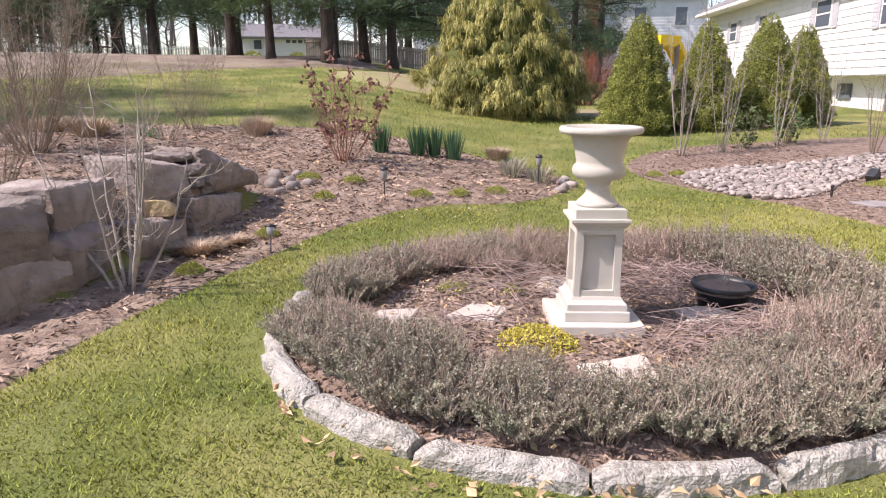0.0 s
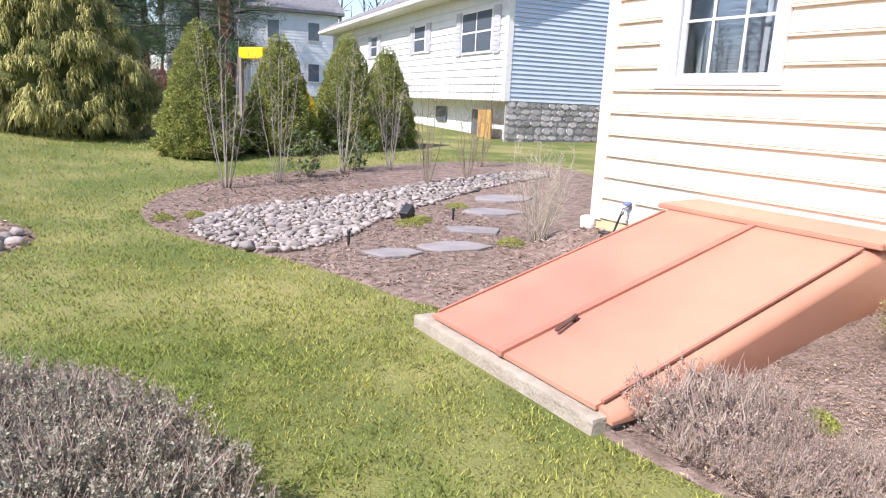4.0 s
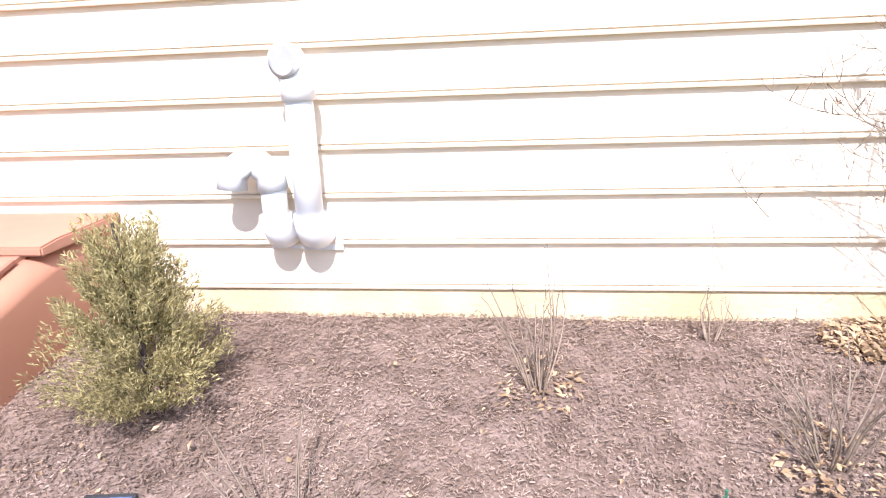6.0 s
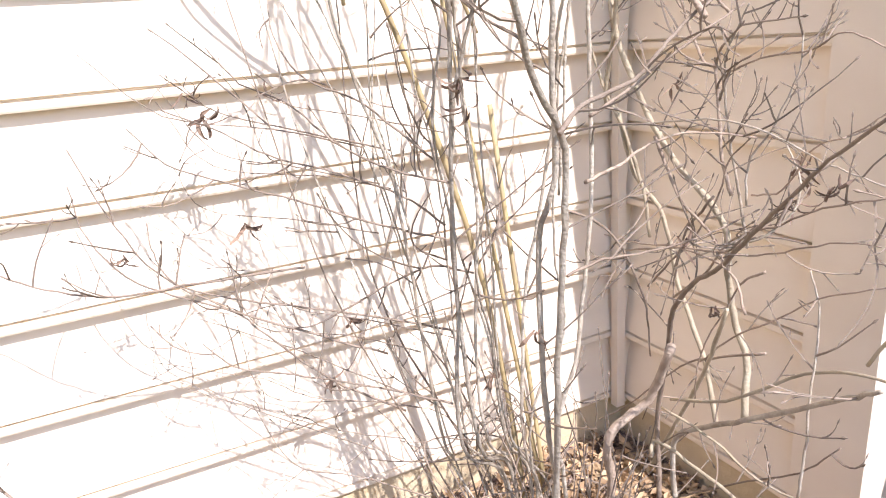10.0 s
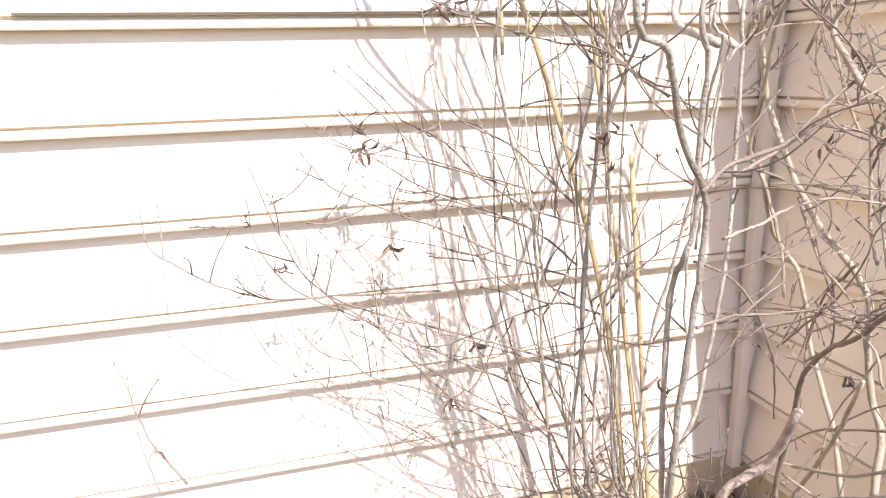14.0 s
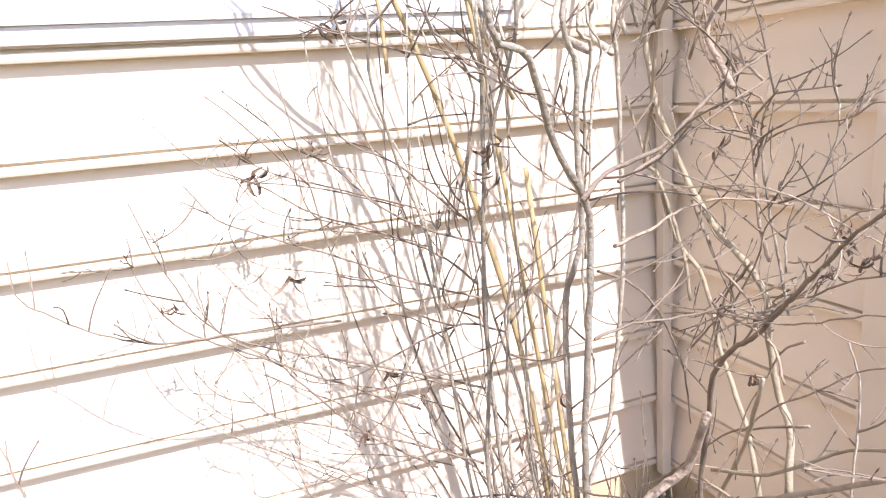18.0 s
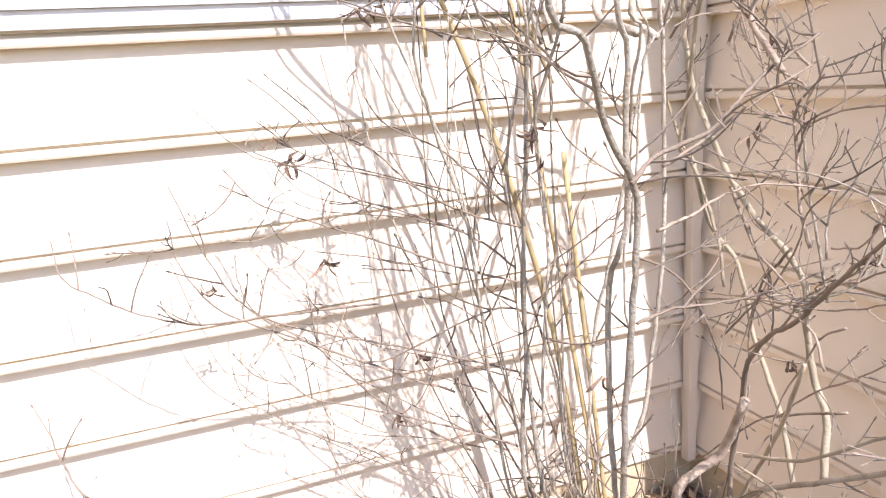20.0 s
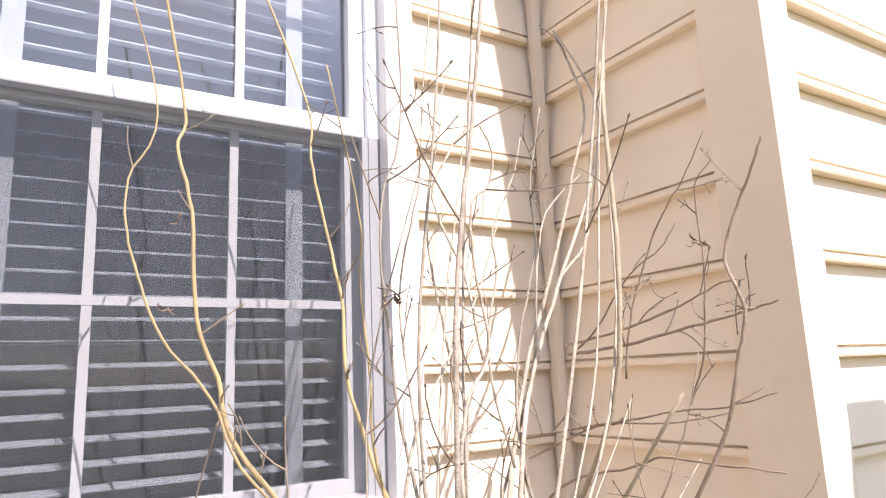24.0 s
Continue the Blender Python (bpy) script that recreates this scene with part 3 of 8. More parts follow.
def window(name, label, y0, y1, tilt=0, mesh_screen=True):
    """A double-hung window facing -x, with casing, sill, two sashes with muntins, insect screen and slatted blind."""
    w = thing(name, label, "window", WALL_X, (y0 + y1) / 2, WIN_Z0, kind="structure")
    h, hw = WIN_Z1 - WIN_Z0, (y1 - y0) / 2
    # casing
    for s in (-1, 1):
        part("casing", boxed(-0.037, 0.01, s * hw, s * (hw + 0.072), 0.004, h + 0.08, bevel=0.004), M_TRIM, w)
    part("casing", boxed(-0.038, 0.01, -hw, hw, h, h + 0.08, bevel=0.004), M_TRIM, w)
    part("window_sill", prism(bmesh.new(), [(0.046, -0.008), (-0.046, -0.008), (-0.048, 0.0), (-0.044, 0.006), (-0.008, 0.038), (0.046, 0.045)], "y", -hw - 0.085, hw + 0.085), M_TRIM, w)
    part("apron", prism(bmesh.new(), [(0.01, -0.036), (-0.040, -0.036), (-0.042, -0.030), (-0.038, -0.0085), (0.01, -0.0085)], "y", -hw - 0.09, hw + 0.09), M_TRIM, w)
    # outer frame lining the opening
    fr_ = bmesh.new()
    t = 0.028
    box(fr_, 0.0, 0.11, -hw, -hw + t, 0, h)
    box(fr_, 0.0, 0.11, hw - t, hw, 0, h)
    box(fr_, 0.0, 0.11, -hw + t, hw - t, 0, 0.03)
    box(fr_, 0.0, 0.11, -hw + t, hw - t, h - 0.03, h)
    part("window_frame", fr_, M_VINYL, w)
    mid = 0.828
    iw = hw - t

    def sash(x, z0, z1, nm):
        s = part(nm, boxed(x, x + 0.03, -iw, iw, z0, z0 + 0.042, bevel=0.003), M_VINYL, w)
        part("sash_rail", boxed(x, x + 0.03, -iw, iw, z1 - 0.042, z1, bevel=0.003), M_VINYL, s)
        for q in (-1, 1):
            part("sash_stile", boxed(x, x + 0.03, q * iw, q * (iw - 0.036), z0 + 0.042, z1 - 0.042), M_VINYL, s)
        for q in (-1, 1):
            part("muntin", boxed(x + 0.008, x + 0.018, q * 0.126 - 0.0085, q * 0.126 + 0.0085, z0 + 0.042, z1 - 0.042), M_VINYL, s)
        zc = (z0 + z1) / 2
        part("muntin", boxed(x + 0.007, x + 0.019, -iw + 0.036, iw - 0.036, zc - 0.0085, zc + 0.0085), M_VINYL, s)
        g = part("pane", boxed(x + 0.0205, x + 0.0235, -iw + 0.03, iw - 0.03, z0 + 0.036, z1 - 0.036), M_GLASS, s)
        g.visible_shadow = False
    sash(0.052, 0.03, mid, "lower_sash")
    sash(0.018, mid - 0.03, h - 0.03, "upper_sash")
    if mesh_screen:
        sc = part("insect_screen", boxed(-0.0045, -0.003, -hw + 0.003, hw - 0.003, 0.040, mid - 0.035), M_SCREEN, w, "fine grey mesh screen")
        sc.visible_shadow = False
    for s in (-1, 1):
        part("screen_frame", boxed(0.004, 0.016, s * iw, s * (iw - 0.014), 0.03, mid - 0.032), M_VINYL, w)
    part("screen_frame", boxed(0.004, 0.016, -iw + 0.014, iw - 0.014, 0.03, 0.046), M_VINYL, w)
    # blind
    me = bpy.data.meshes.new("blind_slat")
    b = prism(bmesh.new(), [(0.0, 0.0), (0.024, 0.007), (0.048, 0.009), (0.048, 0.0115), (0.024, 0.0098), (0.0, 0.003)], "y", -iw + 0.03, iw - 0.03)
    b.to_mesh(me)
    b.free()
    me.materials.append(M_BLIND)
    n = int((h - 0.1) / 0.0435)
    for i in range(n):
        s = new("blind_slat", me)
        s.parent = w
        s.matrix_basis = pose(0.122, 0, 0.05 + i * 0.0435, 0, tilt, 0)
    for q in (-1, 1):
        part("blind_tape", boxed(0.114, 0.1155, q * (iw - 0.13) - 0.019, q * (iw - 0.13) + 0.019, 0.04, h - 0.04), M_TAPE, w, "pale cloth ladder tape")
    return w


window("window_1", "white double-hung window with nearly closed slatted blind", *WINDOWS[0], 60, False)
window("window_2", "white double-hung window with slatted blind behind bare stems", *WINDOWS[1])

# ---- cellar bulkhead ----
BK_Y0, BK_Y1, BK_YM = 2.78, 4.17, 3.44
BK_X0, BK_Z0, BK_X1, BK_Z1 = 4.325, 0.135, 6.10, 0.64
kerb = bmesh.new()
box(kerb, 4.27, 4.40, BK_Y0, BK_Y1, -0.1, 0.118, bevel=0.012)
M_KERB = mat("tan_concrete", (0.42, 0.365, 0.29), 0.92, (0.33, 0.28, 0.22), 10.0, bump=0.6, bump_scale=60)
part_kerb = tagged(part("bulkhead_kerb", kerb, M_KERB), "rough pale concrete kerb at the foot of the cellar door", "kerb", kind="structure")
for y in (BK_Y0, BK_Y1 - 0.10):
    part("kerb_side", boxed(4.40, 6.48, y, y + 0.10, -0.1, 0.10, bevel=0.008), mat("grey_concrete", (0.33, 0.32, 0.31), 0.9, (0.27, 0.26, 0.25), 8.0, bump=0.3), part_kerb)
bulk = thing("cellar_bulkhead", "salmon-painted steel sloping cellar door with two closed leaves", "cellar door", BK_X0, BK_YM, 0.0)
L, H0, H1 = BK_X1 - BK_X0, BK_Z0, BK_Z1


def slope(x):
    return H0 + (H1 - H0) * x / L


def side_cheek(s):
    """A side cheek whose top edge rolls over from the slope to a face undercut to lie in shade."""
    bm = bmesh.new()
    inner, outer = 0.585, 0.69
    prof = [(inner, -0.03), (inner, 0.0)] + [(outer - 0.085 + 0.085 * math.sin(a), -0.065 + 0.065 * math.cos(a)) for a in np.linspace(0.1, math.pi / 2, 9)]
    rows = []
    for x in np.linspace(0.02, L + 0.36, 16):
        zt = slope(min(x, L + 0.03))
        row = [bm.verts.new((x, s * y, max(zt + dz, 0.104))) for y, dz in prof]
        row.append(bm.verts.new((x, s * (outer - 0.15 * max(0.0, zt - 0.165)), 0.09)))
        row.append(bm.verts.new((x, s * inner, 0.09)))
        rows.append(row)
    for a, b in zip(rows, rows[1:]):
        for i in range(len(a)):
            k = (i + 1) % len(a)
            bm.faces.new((a[i], b[i], b[k], a[k]))
    bm.faces.new(rows[0])
    bm.faces.new(rows[-1][::-1])
    bmesh.ops.recalc_face_normals(bm, faces=bm.faces)
    ob = part("side_cheek", bm, M_SALMON, bulk)
    ob.data.polygons.foreach_set("use_smooth", [True] * len(ob.data.polygons))
    ob.data.set_sharp_from_angle(angle=radians(50))
    return ob


side_cheek(-1)
side_cheek(1)
for s in (-1, 1):
    y0, y1 = (0.012, 0.615) if s > 0 else (-0.615, -0.012)
    n = 10
    top = []
    for i in range(n + 1):
        x = L * i / n
        z = slope(x) + 0.012
        for k in range(9):
            y = y0 + (y1 - y0) * k / 8
            top.append((x, y, z + 0.0022 * noise.noise((x * 2.2, y * 2.5 + s * 7, 0.3))))
    f = [(i * 9 + k, (i + 1) * 9 + k, (i + 1) * 9 + k + 1, i * 9 + k + 1) for i in range(n) for k in range(8)]
    bm = bmesh.new()
    vs = [bm.verts.new(p) for p in top]
    for q in f:
        bm.faces.new([vs[i] for i in q])
    bmesh.ops.recalc_face_normals(bm, faces=bm.faces)
    ext = bmesh.ops.extrude_face_region(bm, geom=list(bm.faces))
    for v in ext["geom"]:
        if isinstance(v, bmesh.types.BMVert):
            v.co.z -= 0.02
    bmesh.ops.recalc_face_normals(bm, faces=bm.faces)
    d = part("door_leaf", bm, M_SALMON, bulk)
    edge = y0 if s < 0 else y1
    # raised edge rib
    rib = bmesh.new()
    prism(rib, [(0.03, slope(0.03) + 0.0125), (L - 0.06, slope(L - 0.06) + 0.0125), (L - 0.06, slope(L - 0.06) + 0.023), (0.03, slope(0.03) + 0.023)], "y", edge - 0.012, edge + 0.004)
    part("edge_rib", rib, M_SALMON_D, d)
strip = bmesh.new()
prism(strip, [(-0.015, slope(0) + 0.0), (L - 0.0, slope(L) + 0.012), (L - 0.0, slope(L) + 0.026), (-0.015, slope(0) + 0.026)], "y", -0.022, 0.022)
part("centre_strip", strip, M_SALMON_D, bulk, "darker overlapping centre strip")
hd = bmesh.new()
prism(hd, [(L - 0.03, H1 + 0.005), (L + 0.385, H1 + 0.005), (L + 0.385, H1 + 0.05), (L + 0.05, H1 + 0.045), (L - 0.03, H1 + 0.036)], "y", -0.70, 0.70)
bmesh.ops.bevel(hd, geom=[e_ for e_ in hd.edges], offset=0.006, segments=2, affect="EDGES")
part("header", hd, M_SALMON, bulk, smooth=False)
hk = bmesh.new()
m_ = pose(0.33, -0.062, slope(0.33) + 0.034, 0, -math.degrees(math.atan2(H1 - H0, L)), 14)
box(hk, -0.085, 0.085, -0.010, 0.010, 0.0, 0.012, bevel=0.004)
box(hk, 0.06, 0.08, -0.009, 0.009, -0.03, 0.0, bevel=0.002)
box(hk, 0.05, 0.10, -0.012, 0.04, -0.026, -0.019, bevel=0.002)
bmesh.ops.transform(hk, matrix=m_, verts=hk.verts)
part("handle", hk, mat("dark_bronze", (0.13, 0.075, 0.055), 0.5, (0.09, 0.05, 0.04), 20.0, metal=0.3), bulk, "small dark turn handle")

# the header sits a little nearer the wall's corner than the foot
for ob in bulk.children_recursive:
    for v in ob.data.vertices:
        v.co.y -= 0.02 * v.co.x

# ---- pedestal and urn ----
grid("garden")
ped = thing("pedestal_urn", "weathered cast-stone urn on a square panelled pedestal", "garden urn", 1.29, 2.84, height(1.29, 2.84) + 0.095, -7)
part("plinth", boxed(-0.198, 0.198, -0.198, 0.198, -0.085, -0.012, bevel=0.006), M_CAST, ped)
part("base_block", boxed(-0.142, 0.142, -0.142, 0.142, -0.0115, 0.0325, bevel=0.005), M_CAST, ped)


def square_stack(rows):
    bm = bmesh.new()
    rings = [[bm.verts.new((sx * w, sy * w, z)) for sx, sy in ((-1, -1), (1, -1), (1, 1), (-1, 1))] for w, z in rows]
    for a, b in zip(rings, rings[1:]):
        for i in range(4):
            bm.faces.new((a[i], a[(i + 1) % 4], b[(i + 1) % 4], b[i]))
    bm.faces.new(rings[0][::-1])
    bm.faces.new(rings[-1])
    return bm


part("base_moulding", square_stack([(0.130, 0.032), (0.130, 0.075), (0.124, 0.082), (0.112, 0.10), (0.106, 0.118)]), M_CAST, ped)
shaft = bmesh.new()
box(shaft, -0.078, 0.078, -0.078, 0.078, 0.118, 0.49)
part("shaft", shaft, M_CAST, ped)
for k in range(4):
    m = pose(0, 0, 0, 0, 0, 90 * k)
    fr_ = bmesh.new()
    w0, w1 = 0.104, 0.096
    for a in (-1, 1):
        prism(fr_, [(a * w0, 0.118), (a * (w0 - 0.032), 0.118), (a * (w1 - 0.03), 0.49), (a * w1, 0.49)], "y", -w0 + 0.004, -0.077)
    prism(fr_, [(-0.072, 0.118), (0.072, 0.118), (0.071, 0.15), (-0.071, 0.15)], "y", -w0 + 0.0042, -0.077)
    prism(fr_, [(-0.067, 0.455), (0.067, 0.455), (0.066, 0.49), (-0.066, 0.49)], "y", -w0 + 0.0042, -0.077)
    bmesh.ops.transform(fr_, matrix=m, verts=fr_.verts)
    part("panel_frame", fr_, M_CAST, ped)
part("cap", square_stack([(0.098, 0.488), (0.104, 0.492), (0.104, 0.502), (0.112, 0.508), (0.122, 0.528), (0.127, 0.534), (0.127, 0.55), (0.108, 0.552), (0.108, 0.585), (0.1, 0.588)]), M_CAST, ped)
urn = lathe([(0.088, 0.588), (0.09, 0.60), (0.082, 0.606), (0.06, 0.625), (0.05, 0.64), (0.054, 0.648), (0.054, 0.655), (0.05, 0.66), (0.06, 0.682), (0.095, 0.69), (0.112, 0.705), (0.115, 0.722),
             (0.108, 0.738), (0.099, 0.744), (0.1, 0.757), (0.107, 0.79), (0.117, 0.825), (0.127, 0.846), (0.150, 0.852), (0.173, 0.857), (0.178, 0.864), (0.178, 0.874), (0.172, 0.88), (0.148, 0.88),
             (0.12, 0.85), (0.10, 0.80), (0.085, 0.76), (0.03, 0.75)], 56)
part("urn", urn, M_CAST, ped, smooth=True)
# a squat pedestal under a tall urn
for ob in ped.children:
    for v in ob.data.vertices:
        v.co.z = float(np.interp(v.co.z, (-0.085, -0.012, 0.0325, 0.118, 0.455, 0.55, 0.88), (-0.07, -0.018, 0.028, 0.088, 0.365, 0.435, 0.82)))

# ---- ring bed ----
def on_ring(a, k=1.0):
    return RING_X + RING_A * k * math.cos(a), RING_Y + RING_B * k * math.sin(a)


RING_POLY = [on_ring(2 * math.pi * i / 60) for i in range(60)]
bed("mulch_bed_ring", RING_POLY, "brown mulch of the round island bed", 0.05, 0.03, 0.02)
ring = thing("ring_kerb", "round kerb of crumbly pale concrete blocks", "kerb", 0, 0, 0, kind="structure")
NB = 17
krr = random.Random(41)
for i in range(NB):
    a0, a1 = 2 * math.pi * (i + krr.uniform(0.0, 0.03)) / NB, 2 * math.pi * (i + krr.uniform(0.965, 0.995)) / NB
    bm = bmesh.new()
    rows = []
    seg = 18
    out, rise = krr.uniform(-0.012, 0.012), krr.uniform(-0.012, 0.016)
    for s in range(seg + 1):
        a = a0 + (a1 - a0) * s / seg
        end = min(s, seg - s) / 2.0
        round_end = 1.0 if end >= 1 else 0.55 + 0.45 * end
        row = []
        for k, dz in ((1.055, -0.10), (1.058, 0.0), (1.057, 0.03), (1.05, 0.052), (1.036, 0.066), (1.02, 0.070), (1.003, 0.066), (0.99, 0.05), (0.984, -0.10)):
            x, y = on_ring(a, 1.002 + (k - 1.02) * (0.78 + 0.2 * round_end) + out * 0.6)
            j = noise.noise((x * 8, y * 8, dz * 18 + i)) * 0.020 + noise.noise((x * 21, y * 21, dz * 30 + 4)) * 0.013 + noise.noise((x * 47, y * 47, dz * 50)) * 0.007
            up = dz + 0.005 + rise if dz > 0 else dz
            row.append(bm.verts.new((x + j * math.cos(a), y + j * math.sin(a), height(x, y) + (up * round_end if dz > 0 else up) + (j * 0.9 if dz > 0 else 0))))
        rows.append(row)
    for p, q in zip(rows, rows[1:]):
        for n in range(len(p) - 1):
            bm.faces.new((p[n], q[n], q[n + 1], p[n + 1]))
    bm.faces.new(rows[0])
    bm.faces.new(rows[-1][::-1])
    bmesh.ops.recalc_face_normals(bm, faces=bm.faces)
    part("kerb_block", bm, M_CONC, ring)


def slab(name, label, cx, cy, r, turn, material, lift=0.045, squash=0.8, group="", seed=0, n=7):
    rr = random.Random(seed)
    pts = []
    for i in range(n):
        a = 2 * math.pi * (i + rr.uniform(-0.25, 0.25)) / n
        k = r * rr.uniform(0.82, 1.12)
        pts.append((k * math.cos(a), squash * k * math.sin(a)))
    bm = prism(bmesh.new(), pts, "z", -0.04, 0.0)
    bmesh.ops.bevel(bm, geom=[e_ for e_ in bm.edges if all(v.co.z > -0.001 for v in e_.verts)], offset=0.006, segments=1, affect="EDGES")
    bmesh.ops.subdivide_edges(bm, edges=[e_ for e_ in bm.edges if e_.calc_length() > 0.08], cuts=2)
    for v in bm.verts:
        v.co += Vector((1, 1, 0.4)) * 0.006 * noise.noise(v.co * 14 + Vector((seed, 0, 0)))
    ob = part(name, bm, material)
    ob.matrix_basis = pose(cx, cy, height(cx, cy) + lift, rr.uniform(-1.5, 1.5), rr.uniform(-1.5, 1.5), turn)
    return tagged(ob, label, "stepping stone", group)


for i, (x, y, r, q, tn, n) in enumerate(((0.79, 2.97, 0.15, 0.85, 10, 4), (1.20, 2.28, 0.17, 0.8, 48, 4), (1.35, 3.84, 0.16, 0.7, 10, 5), (1.28, 3.42, 0.14, 0.9, 20, 4),
                                   (1.84, 2.84, 0.17, 0.65, 4, 5), (2.28, 2.80, 0.16, 0.6, -8, 5), (0.38, 2.95, 0.15, 0.75, 30, 4), (2.35, 3.55, 0.14, 0.7, 0, 5), (1.35, 4.08, 0.13, 0.6, 0, 5))):
    slab("stepping_stone", "pale rectangular stepping stone set in the round bed", x, y, r * 1.15, tn, M_FLAG, 0.05, q, "stepping stones in the round bed", i, n)
for i, (x, y, r, q, tn) in enumerate(((4.86, 5.52, 0.24, 0.55, -25), (5.42, 5.5, 0.33, 0.55, -20), (5.98, 6.0, 0.30, 0.55, -35), (6.72, 6.65, 0.36, 0.6, -35), (7.3, 7.2, 0.36, 0.6, -20))):
    slab("flagstone", "irregular grey flagstone in the mulch path", x, y, r, tn, M_BLUESTONE, 0.035, q, "flagstones of the path", 20 + i, 7)


def heath(seed, h, r, leafy, rusty):
    """A low twiggy subshrub: upright stems with tiny leaves in pairs."""
    rr = random.Random(seed)
    g = thing("heath_shrub", "low twiggy grey-green and russet subshrub at the bed edge", "shrub", 0, 0, 0, 0, "low shrubs round the beds")
    stems, leaves = Heap(), Heap()
    for _ in range(210):
        a, d = rr.uniform(0, 6.28), r * math.sqrt(rr.random())
        bx, by = 0.55 * d * math.cos(a), 0.55 * d * math.sin(a)
        tx, ty = d * math.cos(a) * 1.15, d * math.sin(a) * 1.15
        hh = h * (1 - 0.4 * (d / r) ** 2) * rr.uniform(0.55, 1.08)
        mid = ((bx + tx) / 2 + rr.uniform(-0.02, 0.02), (by + ty) / 2 + rr.uniform(-0.02, 0.02), hh * 0.55)
        pts = [(bx, by, -0.02), mid, (tx + rr.uniform(-0.02, 0.02), ty + rr.uniform(-0.02, 0.02), hh)]
        stems.tube(pts, (0.0018, 0.0014, 0.0007), 3)
        nl = int(rr.uniform(34, 74) * leafy)
        for k in range(nl):
            t = rr.uniform(0.3, 1.03)
            p0, p1 = (Vector(pts[0]), Vector(pts[1])) if t < 0.5 else (Vector(pts[1]), Vector(pts[2]))
            p = p0.lerp(p1, (t * 2) % 1.0 if t < 1 else 1.0)
            dd = Vector((rr.uniform(-1, 1), rr.uniform(-1, 1), rr.uniform(0.1, 1.2)))
            s = rr.uniform(0.0055, 0.011) * (0.8 if rusty else 1)
            p = p + Vector((rr.uniform(-1, 1), rr.uniform(-1, 1), rr.uniform(-1, 1))) * 0.009
            leaves.leaf(p, dd, Vector((rr.uniform(-1, 1), rr.uniform(-1, 1), 1)), s, s * 0.85)
        if rr.random() < 0.7:
            for k in range(4):
                t = Vector(pts[1]).lerp(Vector(pts[2]), rr.random())
                q = t + Vector((rr.uniform(-0.03, 0.03), rr.uniform(-0.03, 0.03), rr.uniform(0.02, 0.07)))
                stems.tube([tuple(t), tuple(q)], (0.0012, 0.0007), 3)
    stems.make("stem_clump", M_HEATH_S, g)
    leaves.make("foliage", M_HEATH_L if not rusty else M_HEATH_R, g)
    return g


M_HEATH_R = mat("russet_leaf", (0.42, 0.315, 0.26), 0.9, (0.36, 0.285, 0.225), 5.0, vary=0.45, island=True, translucent=0.2)
kinds = [heath(1, 0.20, 0.20, 1.5, False), heath(2, 0.18, 0.21, 1.2, False), heath(3, 0.18, 0.20, 0.9, True), heath(4, 0.22, 0.19, 1.3, False)]
spots = []
for i in range(34):
    a = 2 * math.pi * i / 34 + rng.uniform(-0.05, 0.05)
    spots.append((*on_ring(a, 0.84 + rng.uniform(-0.03, 0.03)), 1.0))
for i in range(20):
    a = 2 * math.pi * i / 20 + rng.uniform(-0.1, 0.1)
    # the front and the side towards the house are thicker
    if math.sin(a) < 0.3 or rng.random() < 0.4:
        spots.append((*on_ring(a, 0.67 + rng.uniform(-0.04, 0.04)), 0.85))
STONES_AT = [(1.29, 2.84, 0.32), (0.79, 2.97, 0.26), (1.20, 2.28, 0.35), (0.98, 2.62, 0.3), (1.84, 2.84, 0.26), (2.28, 2.8, 0.26), (2.005, 2.995, 0.38), (0.38, 2.95, 0.33)]
for n, (x, y, s) in enumerate(spots):
    if any(math.hypot(x - a, y - b) < c for a, b, c in STONES_AT):
        continue
    az = math.degrees(math.atan2(y - RING_Y, x - RING_X)) % 360
    green = 195 < az < 285 or az < 40 or az > 335
    k = kinds[rng.choice((0, 3, 0, 1, 3) if green else (2, 2, 1, 2, 0))]
    s *= 1.25 if az < 60 or az > 310 else 0.86 if 225 < az < 295 else 1.0
    m = pose(x, y, height(x, y) + 0.03, 0, 0, rng.uniform(0, 360)) @ Matrix.Scale(s * rng.uniform(0.9, 1.12), 4)
    copy_thing(k, m)
for k, (x, y) in zip(kinds, ((0.05, 2.75), (2.62, 2.62), (2.3, 2.2), (0.15, 3.3))):
    k.matrix_basis = pose(x, y, height(x, y) + 0.03)
grid("house")
# border shrubs at the edge of the house bed
for x, y, s, k in ((4.66, 2.60, 1.35, 2), (4.86, 2.52, 1.1, 2), (4.52, 2.44, 0.8, 2), (4.68, 2.30, 1.0, 2), (4.55, 2.18, 0.85, 2), (4.78, 2.02, 0.95, 2), (4.66, 1.86, 0.8, 2), (4.85, 1.72, 0.9, 2)):
    copy_thing(kinds[k], pose(x, y, height(x, y) + 0.01, 0, 0, rng.uniform(0, 360)) @ Matrix.Scale(s, 4))
slab("flat_rock", "small pale flat rock beside the cellar door", 4.95, 2.70, 0.075, 20, M_FLAG, 0.05, 0.6, "", 61, 6)
grid("garden")
pot = thing("plant_pot", "black plastic nursery pot with dead stem in soil", "plant pot", 2.005, 2.995, height(2.0, 3.0) - 0.02)
part("pot", lathe([(0.10, -0.02), (0.125, 0.14), (0.15, 0.145), (0.152, 0.165), (0.146, 0.168), (0.138, 0.15), (0.11, 0.13), (0.02, 0.13)], 36), M_METAL_BLACK, pot, smooth=True)
part("soil", lathe([(0.136, 0.13), (0.12, 0.15), (0.05, 0.158), (0.01, 0.153)], 24), M_STRAW, pot)
hp = Heap()
